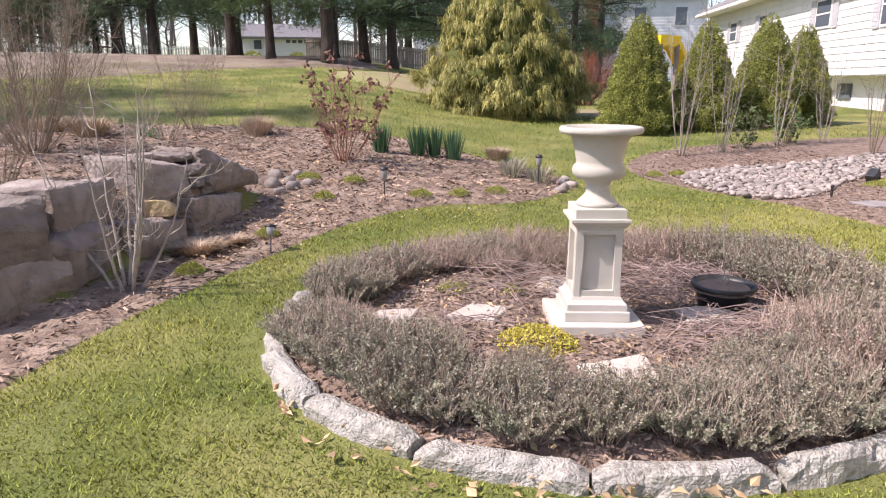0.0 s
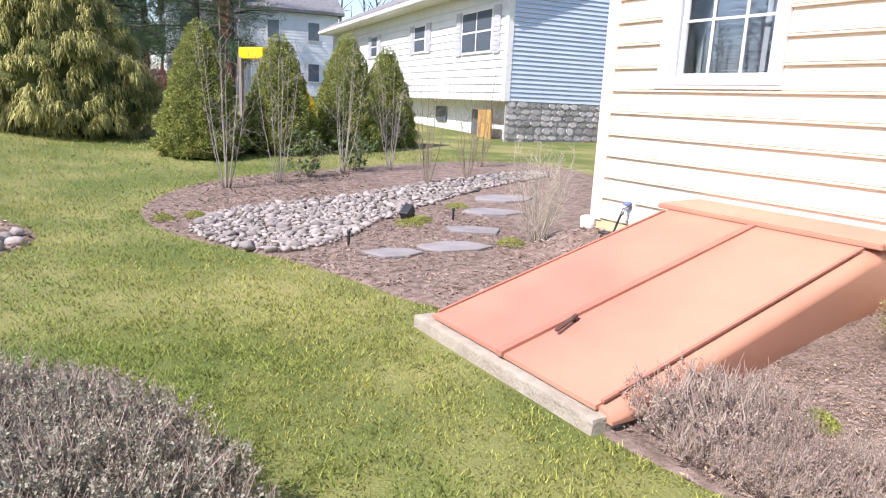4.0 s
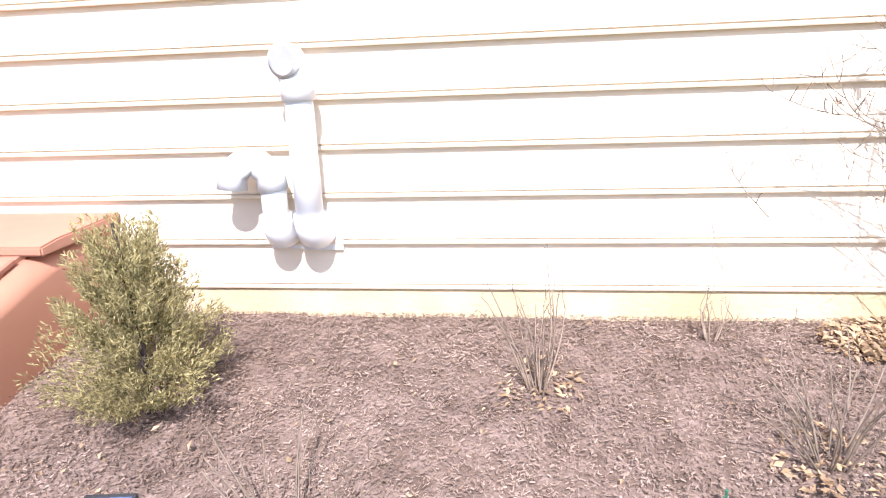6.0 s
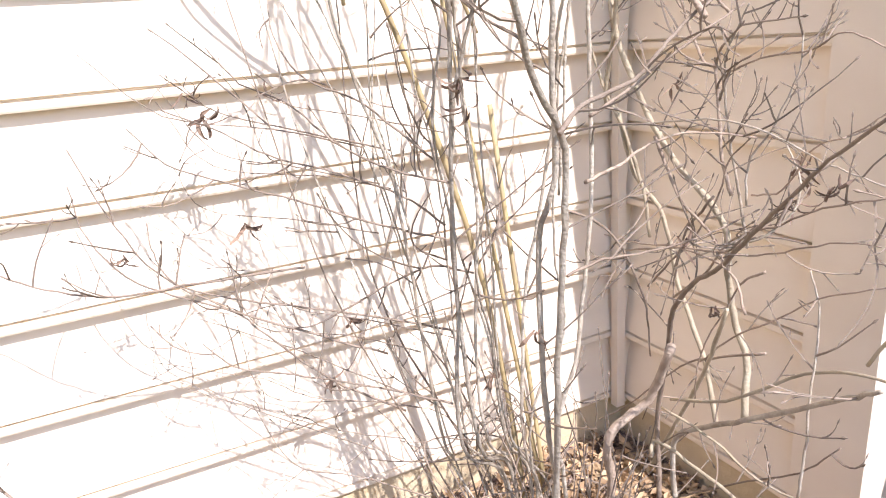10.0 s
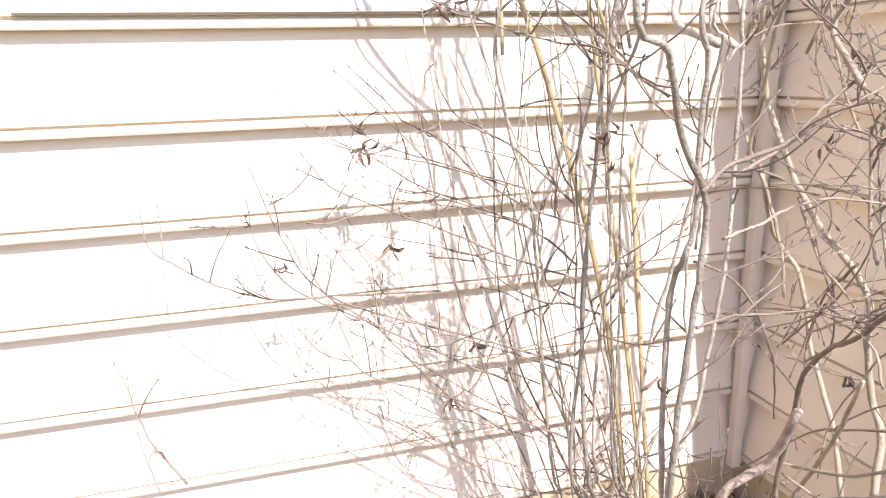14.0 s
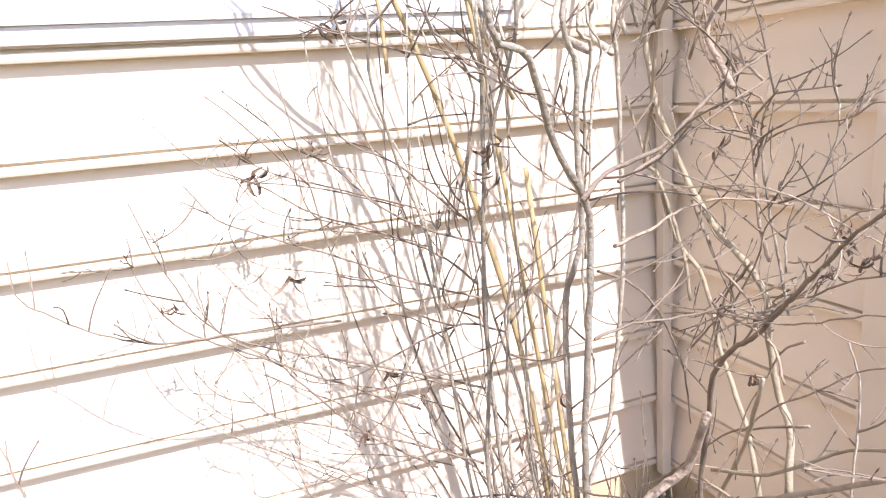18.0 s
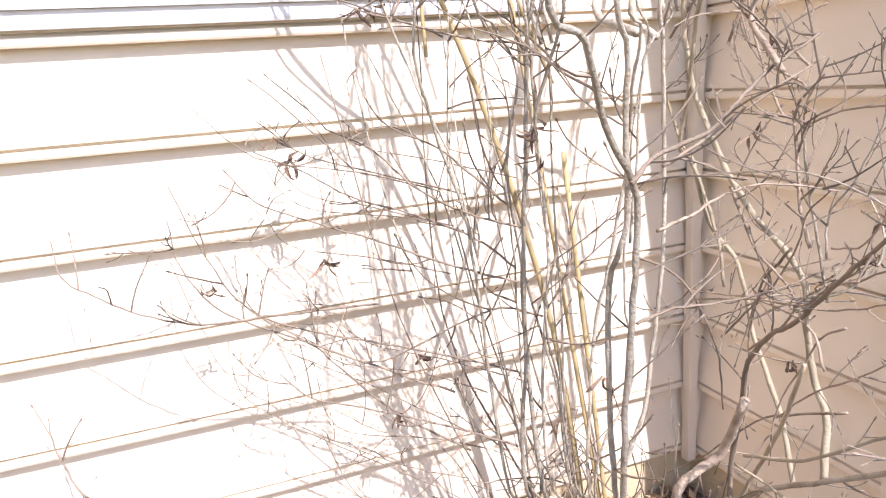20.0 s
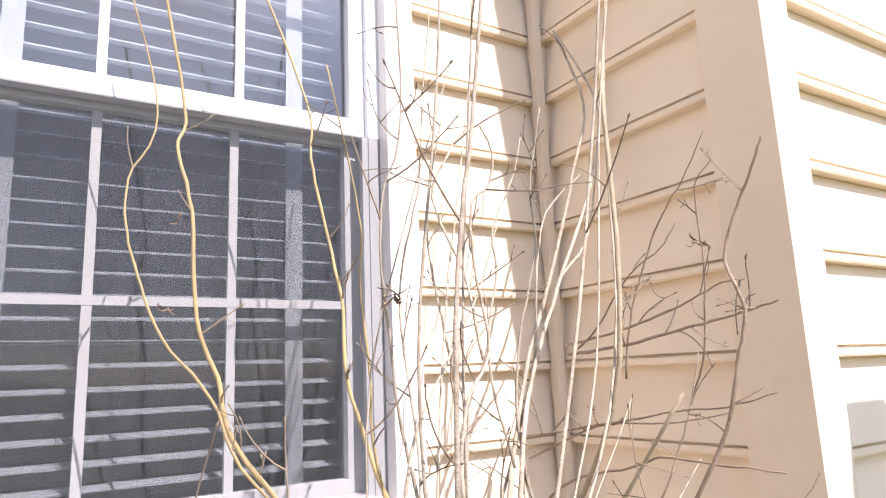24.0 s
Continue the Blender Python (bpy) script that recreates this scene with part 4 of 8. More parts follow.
hp.tube([(0.01, 0.0, 0.13), (0.0, 0.02, 0.3), (-0.03, 0.02, 0.55)], (0.005, 0.004, 0.002), 5)
hp.tube([(0.03, 0.02, 0.13), (0.05, 0.03, 0.28)], (0.004, 0.002), 5)
hp.make("dead_stem", M_STEM, pot)


# ---- plants round the house ----
grid("house")
def bend(points, n=6, wobble=0.0, rr=rng):
    """A smooth path through a few points."""
    p = [Vector(q) for q in points]
    p = [p[0] * 2 - p[1]] + p + [p[-1] * 2 - p[-2]]
    out = []
    for i in range(1, len(p) - 2):
        for k in range(n):
            t = k / n
            a, b, c, d = p[i - 1], p[i], p[i + 1], p[i + 2]
            q = 0.5 * ((2 * b) + (c - a) * t + (2 * a - 5 * b + 4 * c - d) * t * t + (3 * b - a - 3 * c + d) * t ** 3)
            if wobble and out:
                q = q + Vector((rr.uniform(-1, 1), rr.uniform(-1, 1), rr.uniform(-1, 1))) * wobble
            out.append(q)
    out.append(p[-2])
    return out


def twig(heap, start, way, length, r, rr, depth=1, lift=0.5, buds=None):
    """A fine twig that bends upwards, with side twigs and buds."""
    pts, d, p = [start], way.normalized(), start
    steps = 5
    for i in range(steps):
        d = (d + Vector((rr.uniform(-0.28, 0.28), rr.uniform(-0.28, 0.28), rr.uniform(-0.15, 0.25) + lift * 0.16))).normalized()
        p = p + d * length / steps
        pts.append(p)
    heap.tube([tuple(q) for q in pts], [r * (1 - 0.12 * i) for i in range(len(pts))], 4)
    if depth:
        for i in range(2, len(pts)):
            if rr.random() < 0.75:
                s = (d + rvec() * 0.9).normalized()
                twig(heap, pts[i], s, length * rr.uniform(0.2, 0.45), r * 0.6, rr, depth - 1, lift)
    elif buds is not False and rr.random() < 0.6:
        for _ in range(3):
            q = p + rvec() * 0.006
            heap.leaf(q, rvec(), rvec(), 0.007, 0.004)
    return pts


corner_bush = thing("corner_shrub", "tall bare multi-stemmed corner shrub with few withered leaves", "shrub", 6.13, -0.30, 0.27)
CB = Vector((6.13, -0.30, 0.27))
# guide points of the shrub's canes: stout stems, slender stems, canes and arching branches before the return wall,
# twigs before the long wall, ochre canes before the window, and the tops
CANES_STOUT = (
    (7.2, (6.05, -0.22, 0.25), (6.00, -0.19, 0.55), (5.93, -0.15, 0.79), (5.91, -0.14, 0.90), (5.88, -0.13, 1.06), (5.86, -0.12, 1.18), (5.84, -0.07, 1.26), (5.81, -0.03, 1.34), (5.79, 0.02, 1.40), (5.84, -0.02, 1.80), (5.93, -0.12, 2.10), (6.02, -0.25, 2.60)),
    (6.5, (6.08, -0.25, 0.25), (6.02, -0.21, 0.60), (5.95, -0.15, 0.77), (5.93, -0.13, 0.92), (5.91, -0.12, 1.07), (5.89, -0.13, 1.15), (5.88, -0.12, 1.25), (5.86, -0.11, 1.33), (5.84, -0.09, 1.41), (5.90, -0.24, 1.75), (5.97, -0.38, 2.10), (5.99, -0.50, 2.70)),
)
CANES_STOUT_B = (
    (5.5, (6.22, -0.27, 0.25), (6.18, -0.22, 0.55), (6.10, -0.12, 0.68), (6.08, -0.09, 0.97), (6.05, -0.08, 1.12), (6.03, -0.08, 1.26), (6.00, -0.07, 1.36), (5.98, -0.07, 1.43), (6.00, -0.06, 1.75), (6.05, -0.14, 2.20), (6.10, -0.20, 2.70)),
    (4.8, (6.20, -0.25, 0.25), (6.16, -0.20, 0.55), (6.10, -0.09, 0.69), (6.08, -0.09, 0.93), (6.05, -0.08, 1.11), (6.03, -0.08, 1.22), (6.01, -0.09, 1.29), (5.98, -0.10, 1.36), (5.96, -0.10, 1.43), (5.98, -0.12, 1.80), (6.05, -0.22, 2.40)),
)
CANES_SLIM = (
    (4.4, (6.20, -0.28, 0.25), (6.17, -0.25, 0.55), (6.12, -0.15, 0.66), (6.09, -0.12, 0.86), (6.06, -0.12, 1.07), (6.04, -0.10, 1.22), (6.01, -0.08, 1.33), (5.98, -0.06, 1.43), (6.06, -0.14, 1.80), (6.12, -0.26, 2.30)),
    (3.9, (6.20, -0.30, 0.25), (6.17, -0.26, 0.55), (6.12, -0.18, 0.66), (6.08, -0.15, 0.96), (6.04, -0.12, 1.20), (6.00, -0.10, 1.33)),
    (3.2, (6.24, -0.26, 0.25), (6.20, -0.21, 0.55), (6.14, -0.12, 0.66), (6.12, -0.10, 0.95), (6.09, -0.08, 1.12), (6.07, -0.05, 1.24), (6.04, -0.01, 1.40), (6.05, 0.10, 1.50)),
)
CANES_SLIM_B = (
    (4.4, (6.26, -0.24, 0.25), (6.22, -0.19, 0.55), (6.16, -0.09, 0.65), (6.14, -0.05, 0.96), (6.11, -0.02, 1.14), (6.09, 0.02, 1.25), (6.06, 0.05, 1.35), (6.04, 0.06, 1.43), (6.10, 0.17, 1.56)),
    (3.2, (6.24, -0.28, 0.25), (6.20, -0.23, 0.55), (6.16, -0.13, 0.64), (6.14, -0.09, 0.84), (6.12, -0.04, 1.07), (6.11, -0.01, 1.20), (6.09, 0.04, 1.31), (6.07, 0.08, 1.40), (6.05, 0.11, 1.43), (6.10, 0.26, 1.50)),
    (3.8, (6.20, -0.30, 0.25), (6.17, -0.27, 0.55), (6.12, -0.18, 0.66), (6.10, -0.15, 0.85), (6.09, -0.10, 1.03), (6.07, -0.07, 1.20), (6.05, -0.08, 1.31), (6.04, -0.05, 1.37), (6.02, -0.01, 1.43), (6.10, -0.04, 1.75), (6.16, -0.24, 2.30)),
)
CANES_SLIM_C = (
    (3.9, (6.16, -0.30, 0.25), (6.14, -0.28, 0.50), (6.10, -0.18, 0.67), (6.06, -0.13, 0.88), (6.02, -0.09, 1.01), (5.98, -0.09, 1.10)),
)
CANES_SLIM2 = (
    (4.0, (6.14, -0.26, 0.25), (6.08, -0.22, 0.55), (6.00, -0.14, 0.74), (5.98, -0.14, 0.97), (5.95, -0.15, 1.10), (5.93, -0.16, 1.23), (5.91, -0.15, 1.29), (5.88, -0.14, 1.35), (5.86, -0.12, 1.41), (5.92, -0.30, 1.75), (5.98, -0.42, 2.20), (6.00, -0.55, 2.70)),
    (5.8, (6.12, -0.28, 0.25), (6.07, -0.26, 0.55), (6.02, -0.21, 0.72), (6.01, -0.24, 0.83), (6.00, -0.25, 0.95), (5.99, -0.25, 1.01), (5.98, -0.25, 1.10), (5.97, -0.24, 1.25), (5.96, -0.23, 1.34), (5.95, -0.23, 1.43), (6.00, -0.42, 1.75), (6.05, -0.50, 2.20), (6.10, -0.60, 2.60)),
)
CANES_SLIM2_B = (
    (2.6, (5.90, -0.14, 1.12), (5.89, -0.14, 1.20), (5.88, -0.14, 1.29), (5.87, -0.14, 1.33), (5.86, -0.16, 1.36), (5.85, -0.18, 1.41), (5.92, -0.50, 1.60)),
    (3.0, (6.14, -0.30, 0.30), (6.00, -0.15, 0.74), (5.98, -0.20, 0.90), (5.97, -0.18, 1.03), (5.95, -0.17, 1.16), (5.93, -0.17, 1.27), (5.92, -0.18, 1.35), (5.90, -0.16, 1.42), (5.95, -0.40, 1.70)),
)
CANES_CANE = (
    (8.4, (5.90, -0.47, 0.71), (5.92, -0.49, 0.80), (5.95, -0.50, 0.84), (5.96, -0.49, 0.91), (5.97, -0.48, 1.01), (6.06, -0.47, 1.09), (6.13, -0.46, 1.19), (6.18, -0.45, 1.31), (6.17, -0.44, 1.45), (5.99, -0.42, 1.75), (6.05, -0.50, 2.30)),
    (6.4, (5.96, -0.48, 0.67), (6.01, -0.50, 0.76), (6.09, -0.52, 0.86), (6.12, -0.51, 0.98), (6.17, -0.49, 1.05), (6.20, -0.48, 1.15), (6.21, -0.46, 1.18), (6.18, -0.45, 1.27), (6.14, -0.43, 1.38), (6.09, -0.42, 1.44), (5.90, -0.45, 1.70)),
    (4.9, (6.14, -0.50, 0.94), (6.15, -0.49, 1.03), (6.19, -0.48, 1.13), (6.23, -0.47, 1.20), (6.26, -0.46, 1.29)),
)
CANES_CANE_B = (
    (6.0, (6.15, -0.52, 0.45), (6.05, -0.50, 0.64), (5.94, -0.43, 0.80), (5.85, -0.36, 0.94)),
)
CANES_BRANCH = (
    (4.5, (5.84, -0.10, 1.20), (5.87, -0.15, 1.22), (5.86, -0.21, 1.24), (5.87, -0.26, 1.27), (5.88, -0.31, 1.30), (5.88, -0.37, 1.33), (5.91, -0.42, 1.34)),
    (3.7, (5.92, -0.20, 1.20), (5.93, -0.26, 1.22), (5.93, -0.32, 1.25), (5.91, -0.38, 1.29), (5.92, -0.44, 1.31)),
    (3.7, (5.93, -0.20, 1.12), (5.94, -0.26, 1.13), (5.94, -0.31, 1.15), (5.92, -0.36, 1.16), (5.87, -0.42, 1.15)),
    (3.1, (5.90, -0.15, 1.02), (5.92, -0.22, 1.02), (5.91, -0.28, 1.02), (5.89, -0.35, 1.03), (5.86, -0.42, 1.06)),
    (4.2, (5.93, -0.45, 1.06), (5.95, -0.45, 1.11), (5.96, -0.45, 1.18), (5.97, -0.45, 1.23), (5.99, -0.45, 1.24), (6.02, -0.45, 1.29), (6.05, -0.45, 1.36), (6.07, -0.45, 1.44)),
)
CANES_BRANCH_B = (
    (3.3, (5.97, -0.45, 1.23), (5.94, -0.43, 1.26), (5.90, -0.42, 1.29)),
)
CANES_BRANCH2 = (
    (3.8, (6.12, -0.30, 1.03), (6.08, -0.34, 1.01), (6.06, -0.38, 0.95), (6.05, -0.41, 0.86), (6.08, -0.45, 0.75)),
    (4.2, (6.07, -0.44, 1.13), (6.04, -0.44, 1.08), (6.00, -0.43, 1.04), (5.95, -0.43, 1.01), (5.91, -0.42, 0.99), (5.86, -0.42, 1.04)),
    (3.0, (5.99, -0.50, 1.26), (6.01, -0.50, 1.28), (6.06, -0.50, 1.30), (6.10, -0.50, 1.33), (6.13, -0.50, 1.40)),
    (3.5, (5.94, -0.44, 1.30), (5.97, -0.43, 1.33), (6.02, -0.43, 1.36), (6.08, -0.42, 1.41), (6.14, -0.42, 1.44)),
    (2.9, (6.10, -0.46, 0.87), (6.04, -0.46, 0.94), (5.99, -0.45, 0.99), (5.95, -0.45, 1.06), (5.93, -0.44, 1.11), (5.89, -0.44, 1.15)),
)
CANES_BRANCH2_B = (
    (2.6, (5.95, -0.44, 1.19), (5.92, -0.42, 1.23), (5.87, -0.40, 1.25)),
)
CANES_BRANCH3 = (
    (2.9, (5.86, -0.44, 0.97), (5.89, -0.44, 0.95), (5.92, -0.45, 0.91), (5.97, -0.45, 0.80), (5.98, -0.45, 0.70)),
    (3.2, (5.97, -0.46, 1.05), (6.03, -0.47, 0.98), (6.06, -0.48, 0.89), (6.06, -0.48, 0.83), (6.09, -0.49, 0.73), (6.15, -0.50, 0.57)),
    (3.0, (5.87, -0.42, 0.91), (5.91, -0.43, 0.96), (6.00, -0.43, 0.97), (6.10, -0.44, 0.95), (6.20, -0.45, 0.94)),
    (3.4, (5.88, -0.48, 0.83), (5.96, -0.48, 0.79), (6.05, -0.49, 0.73), (6.18, -0.49, 0.59), (6.28, -0.50, 0.50)),
)
CANES_TWIG = (
    (2.8, (6.20, 0.09, 1.00), (6.23, 0.23, 1.00), (6.25, 0.34, 1.00), (6.28, 0.42, 1.02), (6.31, 0.48, 1.05), (6.33, 0.52, 1.08), (6.36, 0.53, 1.13)),
    (2.9, (6.20, -0.04, 0.72), (6.23, 0.07, 0.80), (6.25, 0.15, 0.89), (6.28, 0.19, 0.93), (6.31, 0.28, 1.00), (6.33, 0.33, 1.10), (6.36, 0.36, 1.19)),
    (2.9, (6.20, -0.02, 0.83), (6.23, 0.10, 0.89), (6.26, 0.23, 0.96), (6.29, 0.31, 1.00), (6.32, 0.36, 1.07), (6.35, 0.37, 1.14)),
    (2.7, (6.10, -0.09, 1.03), (6.15, -0.00, 1.06), (6.20, 0.09, 1.10), (6.24, 0.17, 1.13), (6.29, 0.24, 1.16), (6.34, 0.28, 1.21)),
)
CANES_TWIG_B = (
    (2.7, (6.10, -0.09, 1.05), (6.15, -0.05, 1.09), (6.20, 0.03, 1.13), (6.24, 0.11, 1.16), (6.29, 0.17, 1.20), (6.34, 0.23, 1.23)),
    (2.6, (6.05, -0.08, 1.12), (6.10, -0.02, 1.14), (6.15, 0.04, 1.18), (6.20, 0.08, 1.23), (6.25, 0.13, 1.26), (6.30, 0.16, 1.31)),
)
CANES_TWIG2 = (
    (2.5, (6.05, -0.05, 1.16), (6.11, 0.01, 1.23), (6.17, 0.06, 1.26), (6.22, 0.08, 1.31), (6.28, 0.07, 1.36)),
    (3.2, (6.25, 0.50, 0.71), (6.29, 0.55, 0.77), (6.34, 0.58, 0.82), (6.38, 0.59, 0.85)),
    (2.9, (6.15, -0.12, 0.86), (6.18, -0.04, 0.89), (6.22, 0.09, 0.93), (6.25, 0.19, 0.96), (6.28, 0.26, 0.99), (6.32, 0.28, 1.03), (6.35, 0.28, 1.07)),
    (2.9, (6.00, -0.16, 1.29), (6.02, -0.12, 1.32), (6.03, -0.08, 1.35), (6.05, -0.03, 1.36), (6.07, 0.04, 1.38), (6.08, 0.09, 1.40), (6.10, 0.16, 1.43)),
    (2.1, (5.92, -0.15, 1.25), (5.94, -0.11, 1.28), (5.96, -0.06, 1.34), (5.98, 0.01, 1.37), (6.00, 0.06, 1.41)),
)
CANES_TWIG2_B = (
    (2.9, (6.10, -0.08, 0.77), (6.15, -0.01, 0.79), (6.20, 0.11, 0.83), (6.25, 0.20, 0.85), (6.30, 0.24, 0.88)),
    (2.8, (6.10, -0.13, 0.97), (6.14, -0.08, 0.98), (6.18, -0.02, 0.95), (6.22, 0.09, 0.90), (6.26, 0.15, 0.91), (6.30, 0.22, 0.95)),
)
CANES_OCHRE = (
    (7.1, (6.20, -0.28, 0.26), (6.20, -0.20, 0.90), (6.24, -0.06, 1.42), (6.25, 0.04, 1.56), (6.27, 0.11, 1.66), (6.28, 0.13, 1.75), (6.29, 0.16, 1.84), (6.30, 0.17, 2.01), (6.32, 0.19, 2.12), (6.33, 0.18, 2.20), (6.33, 0.24, 2.50)),
    (4.2, (6.22, -0.02, 1.35), (6.24, -0.01, 1.48), (6.25, 0.10, 1.62), (6.27, 0.14, 1.72), (6.28, 0.21, 1.81), (6.30, 0.24, 1.89), (6.31, 0.26, 1.97), (6.33, 0.26, 2.06), (6.34, 0.22, 2.18), (6.34, 0.27, 2.40)),
)
CANES_OCHRE_B = (
    (5.8, (6.15, -0.20, 1.20), (6.15, -0.27, 0.50), (6.20, -0.15, 1.41), (6.22, -0.10, 1.60), (6.23, -0.06, 1.74), (6.25, -0.06, 1.87), (6.27, -0.04, 2.00), (6.28, -0.02, 2.12), (6.30, -0.02, 2.23), (6.32, 0.08, 2.50)),
    (4.2, (6.14, -0.18, 1.30), (6.16, -0.11, 1.49), (6.18, -0.08, 1.64), (6.21, -0.09, 1.75), (6.24, -0.09, 1.90), (6.26, -0.10, 2.02), (6.28, -0.05, 2.30)),
)
CANES_TOP = (
    (4.4, (6.02, -0.10, 1.35), (6.05, -0.09, 1.44), (6.06, -0.09, 1.56), (6.07, -0.07, 1.67), (6.08, -0.06, 1.80), (6.08, -0.05, 1.91), (6.09, -0.06, 2.01), (6.10, -0.10, 2.15), (6.15, -0.12, 2.60)),
    (3.8, (6.03, -0.12, 1.35), (6.05, -0.09, 1.52), (6.06, -0.09, 1.64), (6.07, -0.08, 1.76), (6.08, -0.08, 1.88), (6.09, -0.12, 2.02), (6.10, -0.14, 2.16), (6.12, -0.20, 2.60)),
    (4.0, (6.06, -0.16, 1.56), (6.07, -0.18, 1.68), (6.08, -0.16, 1.77), (6.09, -0.15, 1.85), (6.10, -0.14, 1.96), (6.11, -0.16, 2.06), (6.12, -0.19, 2.17)),
)
CANES_TOP_B = (
    (4.1, (5.95, -0.13, 1.46), (5.95, -0.09, 1.57), (5.95, -0.10, 1.70), (5.95, -0.14, 1.77), (5.96, -0.13, 1.88), (5.96, -0.13, 1.97), (5.96, -0.16, 2.00), (5.96, -0.17, 2.05), (5.96, -0.15, 2.09)),
    (4.1, (6.05, -0.20, 1.76), (6.06, -0.18, 1.89), (6.08, -0.14, 2.01), (6.09, -0.18, 2.09), (6.10, -0.25, 2.18)),
    (3.6, (6.00, -0.03, 1.57), (6.01, -0.06, 1.67), (6.03, -0.13, 1.77), (6.04, -0.19, 1.86), (6.05, -0.24, 1.97)),
)
CANES_TOP2 = (
    (4.0, (6.12, -0.30, 1.59), (6.15, -0.28, 1.77), (6.18, -0.33, 1.92), (6.20, -0.34, 2.00), (6.23, -0.42, 2.12), (6.26, -0.47, 2.22)),
    (8.3, (5.90, -0.15, 1.35), (6.12, -0.24, 1.40), (6.14, -0.30, 1.54), (6.17, -0.34, 1.62), (6.19, -0.40, 1.77), (6.21, -0.49, 1.94), (6.24, -0.59, 2.15), (6.26, -0.66, 2.33), (6.34, -0.66, 2.55)),
    (7.7, (6.00, -0.25, 1.35), (6.12, -0.30, 1.40), (6.15, -0.34, 1.61), (6.18, -0.40, 1.74), (6.20, -0.49, 1.90), (6.23, -0.63, 2.13), (6.26, -0.74, 2.34), (6.35, -0.68, 2.55)),
    (5.9, (6.12, -0.36, 1.38), (6.14, -0.34, 1.48), (6.17, -0.36, 1.64), (6.19, -0.43, 1.79), (6.21, -0.51, 1.92), (6.24, -0.62, 2.02), (6.26, -0.70, 2.27)),
)
CANES_TOP2_B = (
    (4.9, (6.12, -0.38, 1.39), (6.14, -0.35, 1.53), (6.17, -0.35, 1.66), (6.19, -0.38, 1.80), (6.21, -0.45, 1.98), (6.24, -0.47, 2.11), (6.26, -0.53, 2.30)),
    (4.8, (6.12, -0.19, 1.41), (6.14, -0.25, 1.47), (6.17, -0.33, 1.59), (6.19, -0.41, 1.76), (6.21, -0.45, 1.94), (6.24, -0.51, 2.06), (6.26, -0.63, 2.16)),
)
CANES_SIDE = (
    (4.6, (6.26, -0.55, 1.79), (6.15, -0.54, 1.80), (6.02, -0.53, 1.82), (5.93, -0.52, 1.84), (5.86, -0.51, 1.86), (5.81, -0.50, 1.86)),
    (5.2, (6.25, -0.55, 1.77), (6.08, -0.53, 1.78), (5.92, -0.51, 1.80), (5.81, -0.48, 1.81), (5.74, -0.46, 1.82)),
    (5.9, (5.85, -0.30, 1.30), (6.02, -0.42, 1.38), (5.93, -0.42, 1.47), (5.87, -0.42, 1.56), (5.82, -0.43, 1.65), (5.79, -0.43, 1.74), (5.77, -0.43, 1.81), (5.79, -0.43, 1.88), (5.77, -0.44, 1.95), (5.74, -0.44, 2.00), (5.72, -0.44, 2.04)),
    (3.8, (6.34, -0.50, 1.61), (6.21, -0.50, 1.63), (6.07, -0.49, 1.65), (5.95, -0.49, 1.67), (5.85, -0.48, 1.68), (5.77, -0.48, 1.70)),
)
CANES_SIDE_B = (
    (3.9, (6.33, -0.50, 1.57), (6.13, -0.50, 1.64), (5.98, -0.50, 1.65), (5.86, -0.50, 1.67)),
    (4.6, (6.34, -0.50, 1.46), (6.20, -0.49, 1.54), (6.04, -0.48, 1.58), (5.98, -0.48, 1.60), (5.89, -0.47, 1.60), (5.76, -0.46, 1.60)),
)
CANES_SIDE2 = (
    (3.8, (6.29, -0.50, 1.36), (6.20, -0.49, 1.42), (6.08, -0.49, 1.43), (6.00, -0.48, 1.45), (5.91, -0.47, 1.49), (5.83, -0.47, 1.52), (5.76, -0.46, 1.54)),
    (3.3, (6.13, -0.58, 1.72), (6.11, -0.58, 1.82), (6.06, -0.59, 1.95), (6.01, -0.59, 2.02), (5.97, -0.60, 2.07), (5.92, -0.60, 2.14)),
    (3.3, (6.04, -0.64, 1.67), (6.00, -0.64, 1.76), (5.98, -0.64, 1.90), (5.98, -0.64, 1.97), (5.98, -0.64, 2.06), (5.94, -0.64, 2.10)),
    (3.9, (6.15, -0.50, 1.34), (6.09, -0.51, 1.47), (6.02, -0.52, 1.53), (5.99, -0.54, 1.61), (5.97, -0.55, 1.67), (5.95, -0.56, 1.76)),
    (3.0, (6.10, -0.50, 1.43), (6.02, -0.50, 1.41), (5.93, -0.50, 1.44), (5.86, -0.50, 1.43)),
)
CANES_SIDE2_B = (
    (3.2, (6.19, -0.52, 1.78), (6.14, -0.53, 1.82), (6.07, -0.54, 1.90), (5.99, -0.54, 1.94), (5.96, -0.55, 1.98)),
)
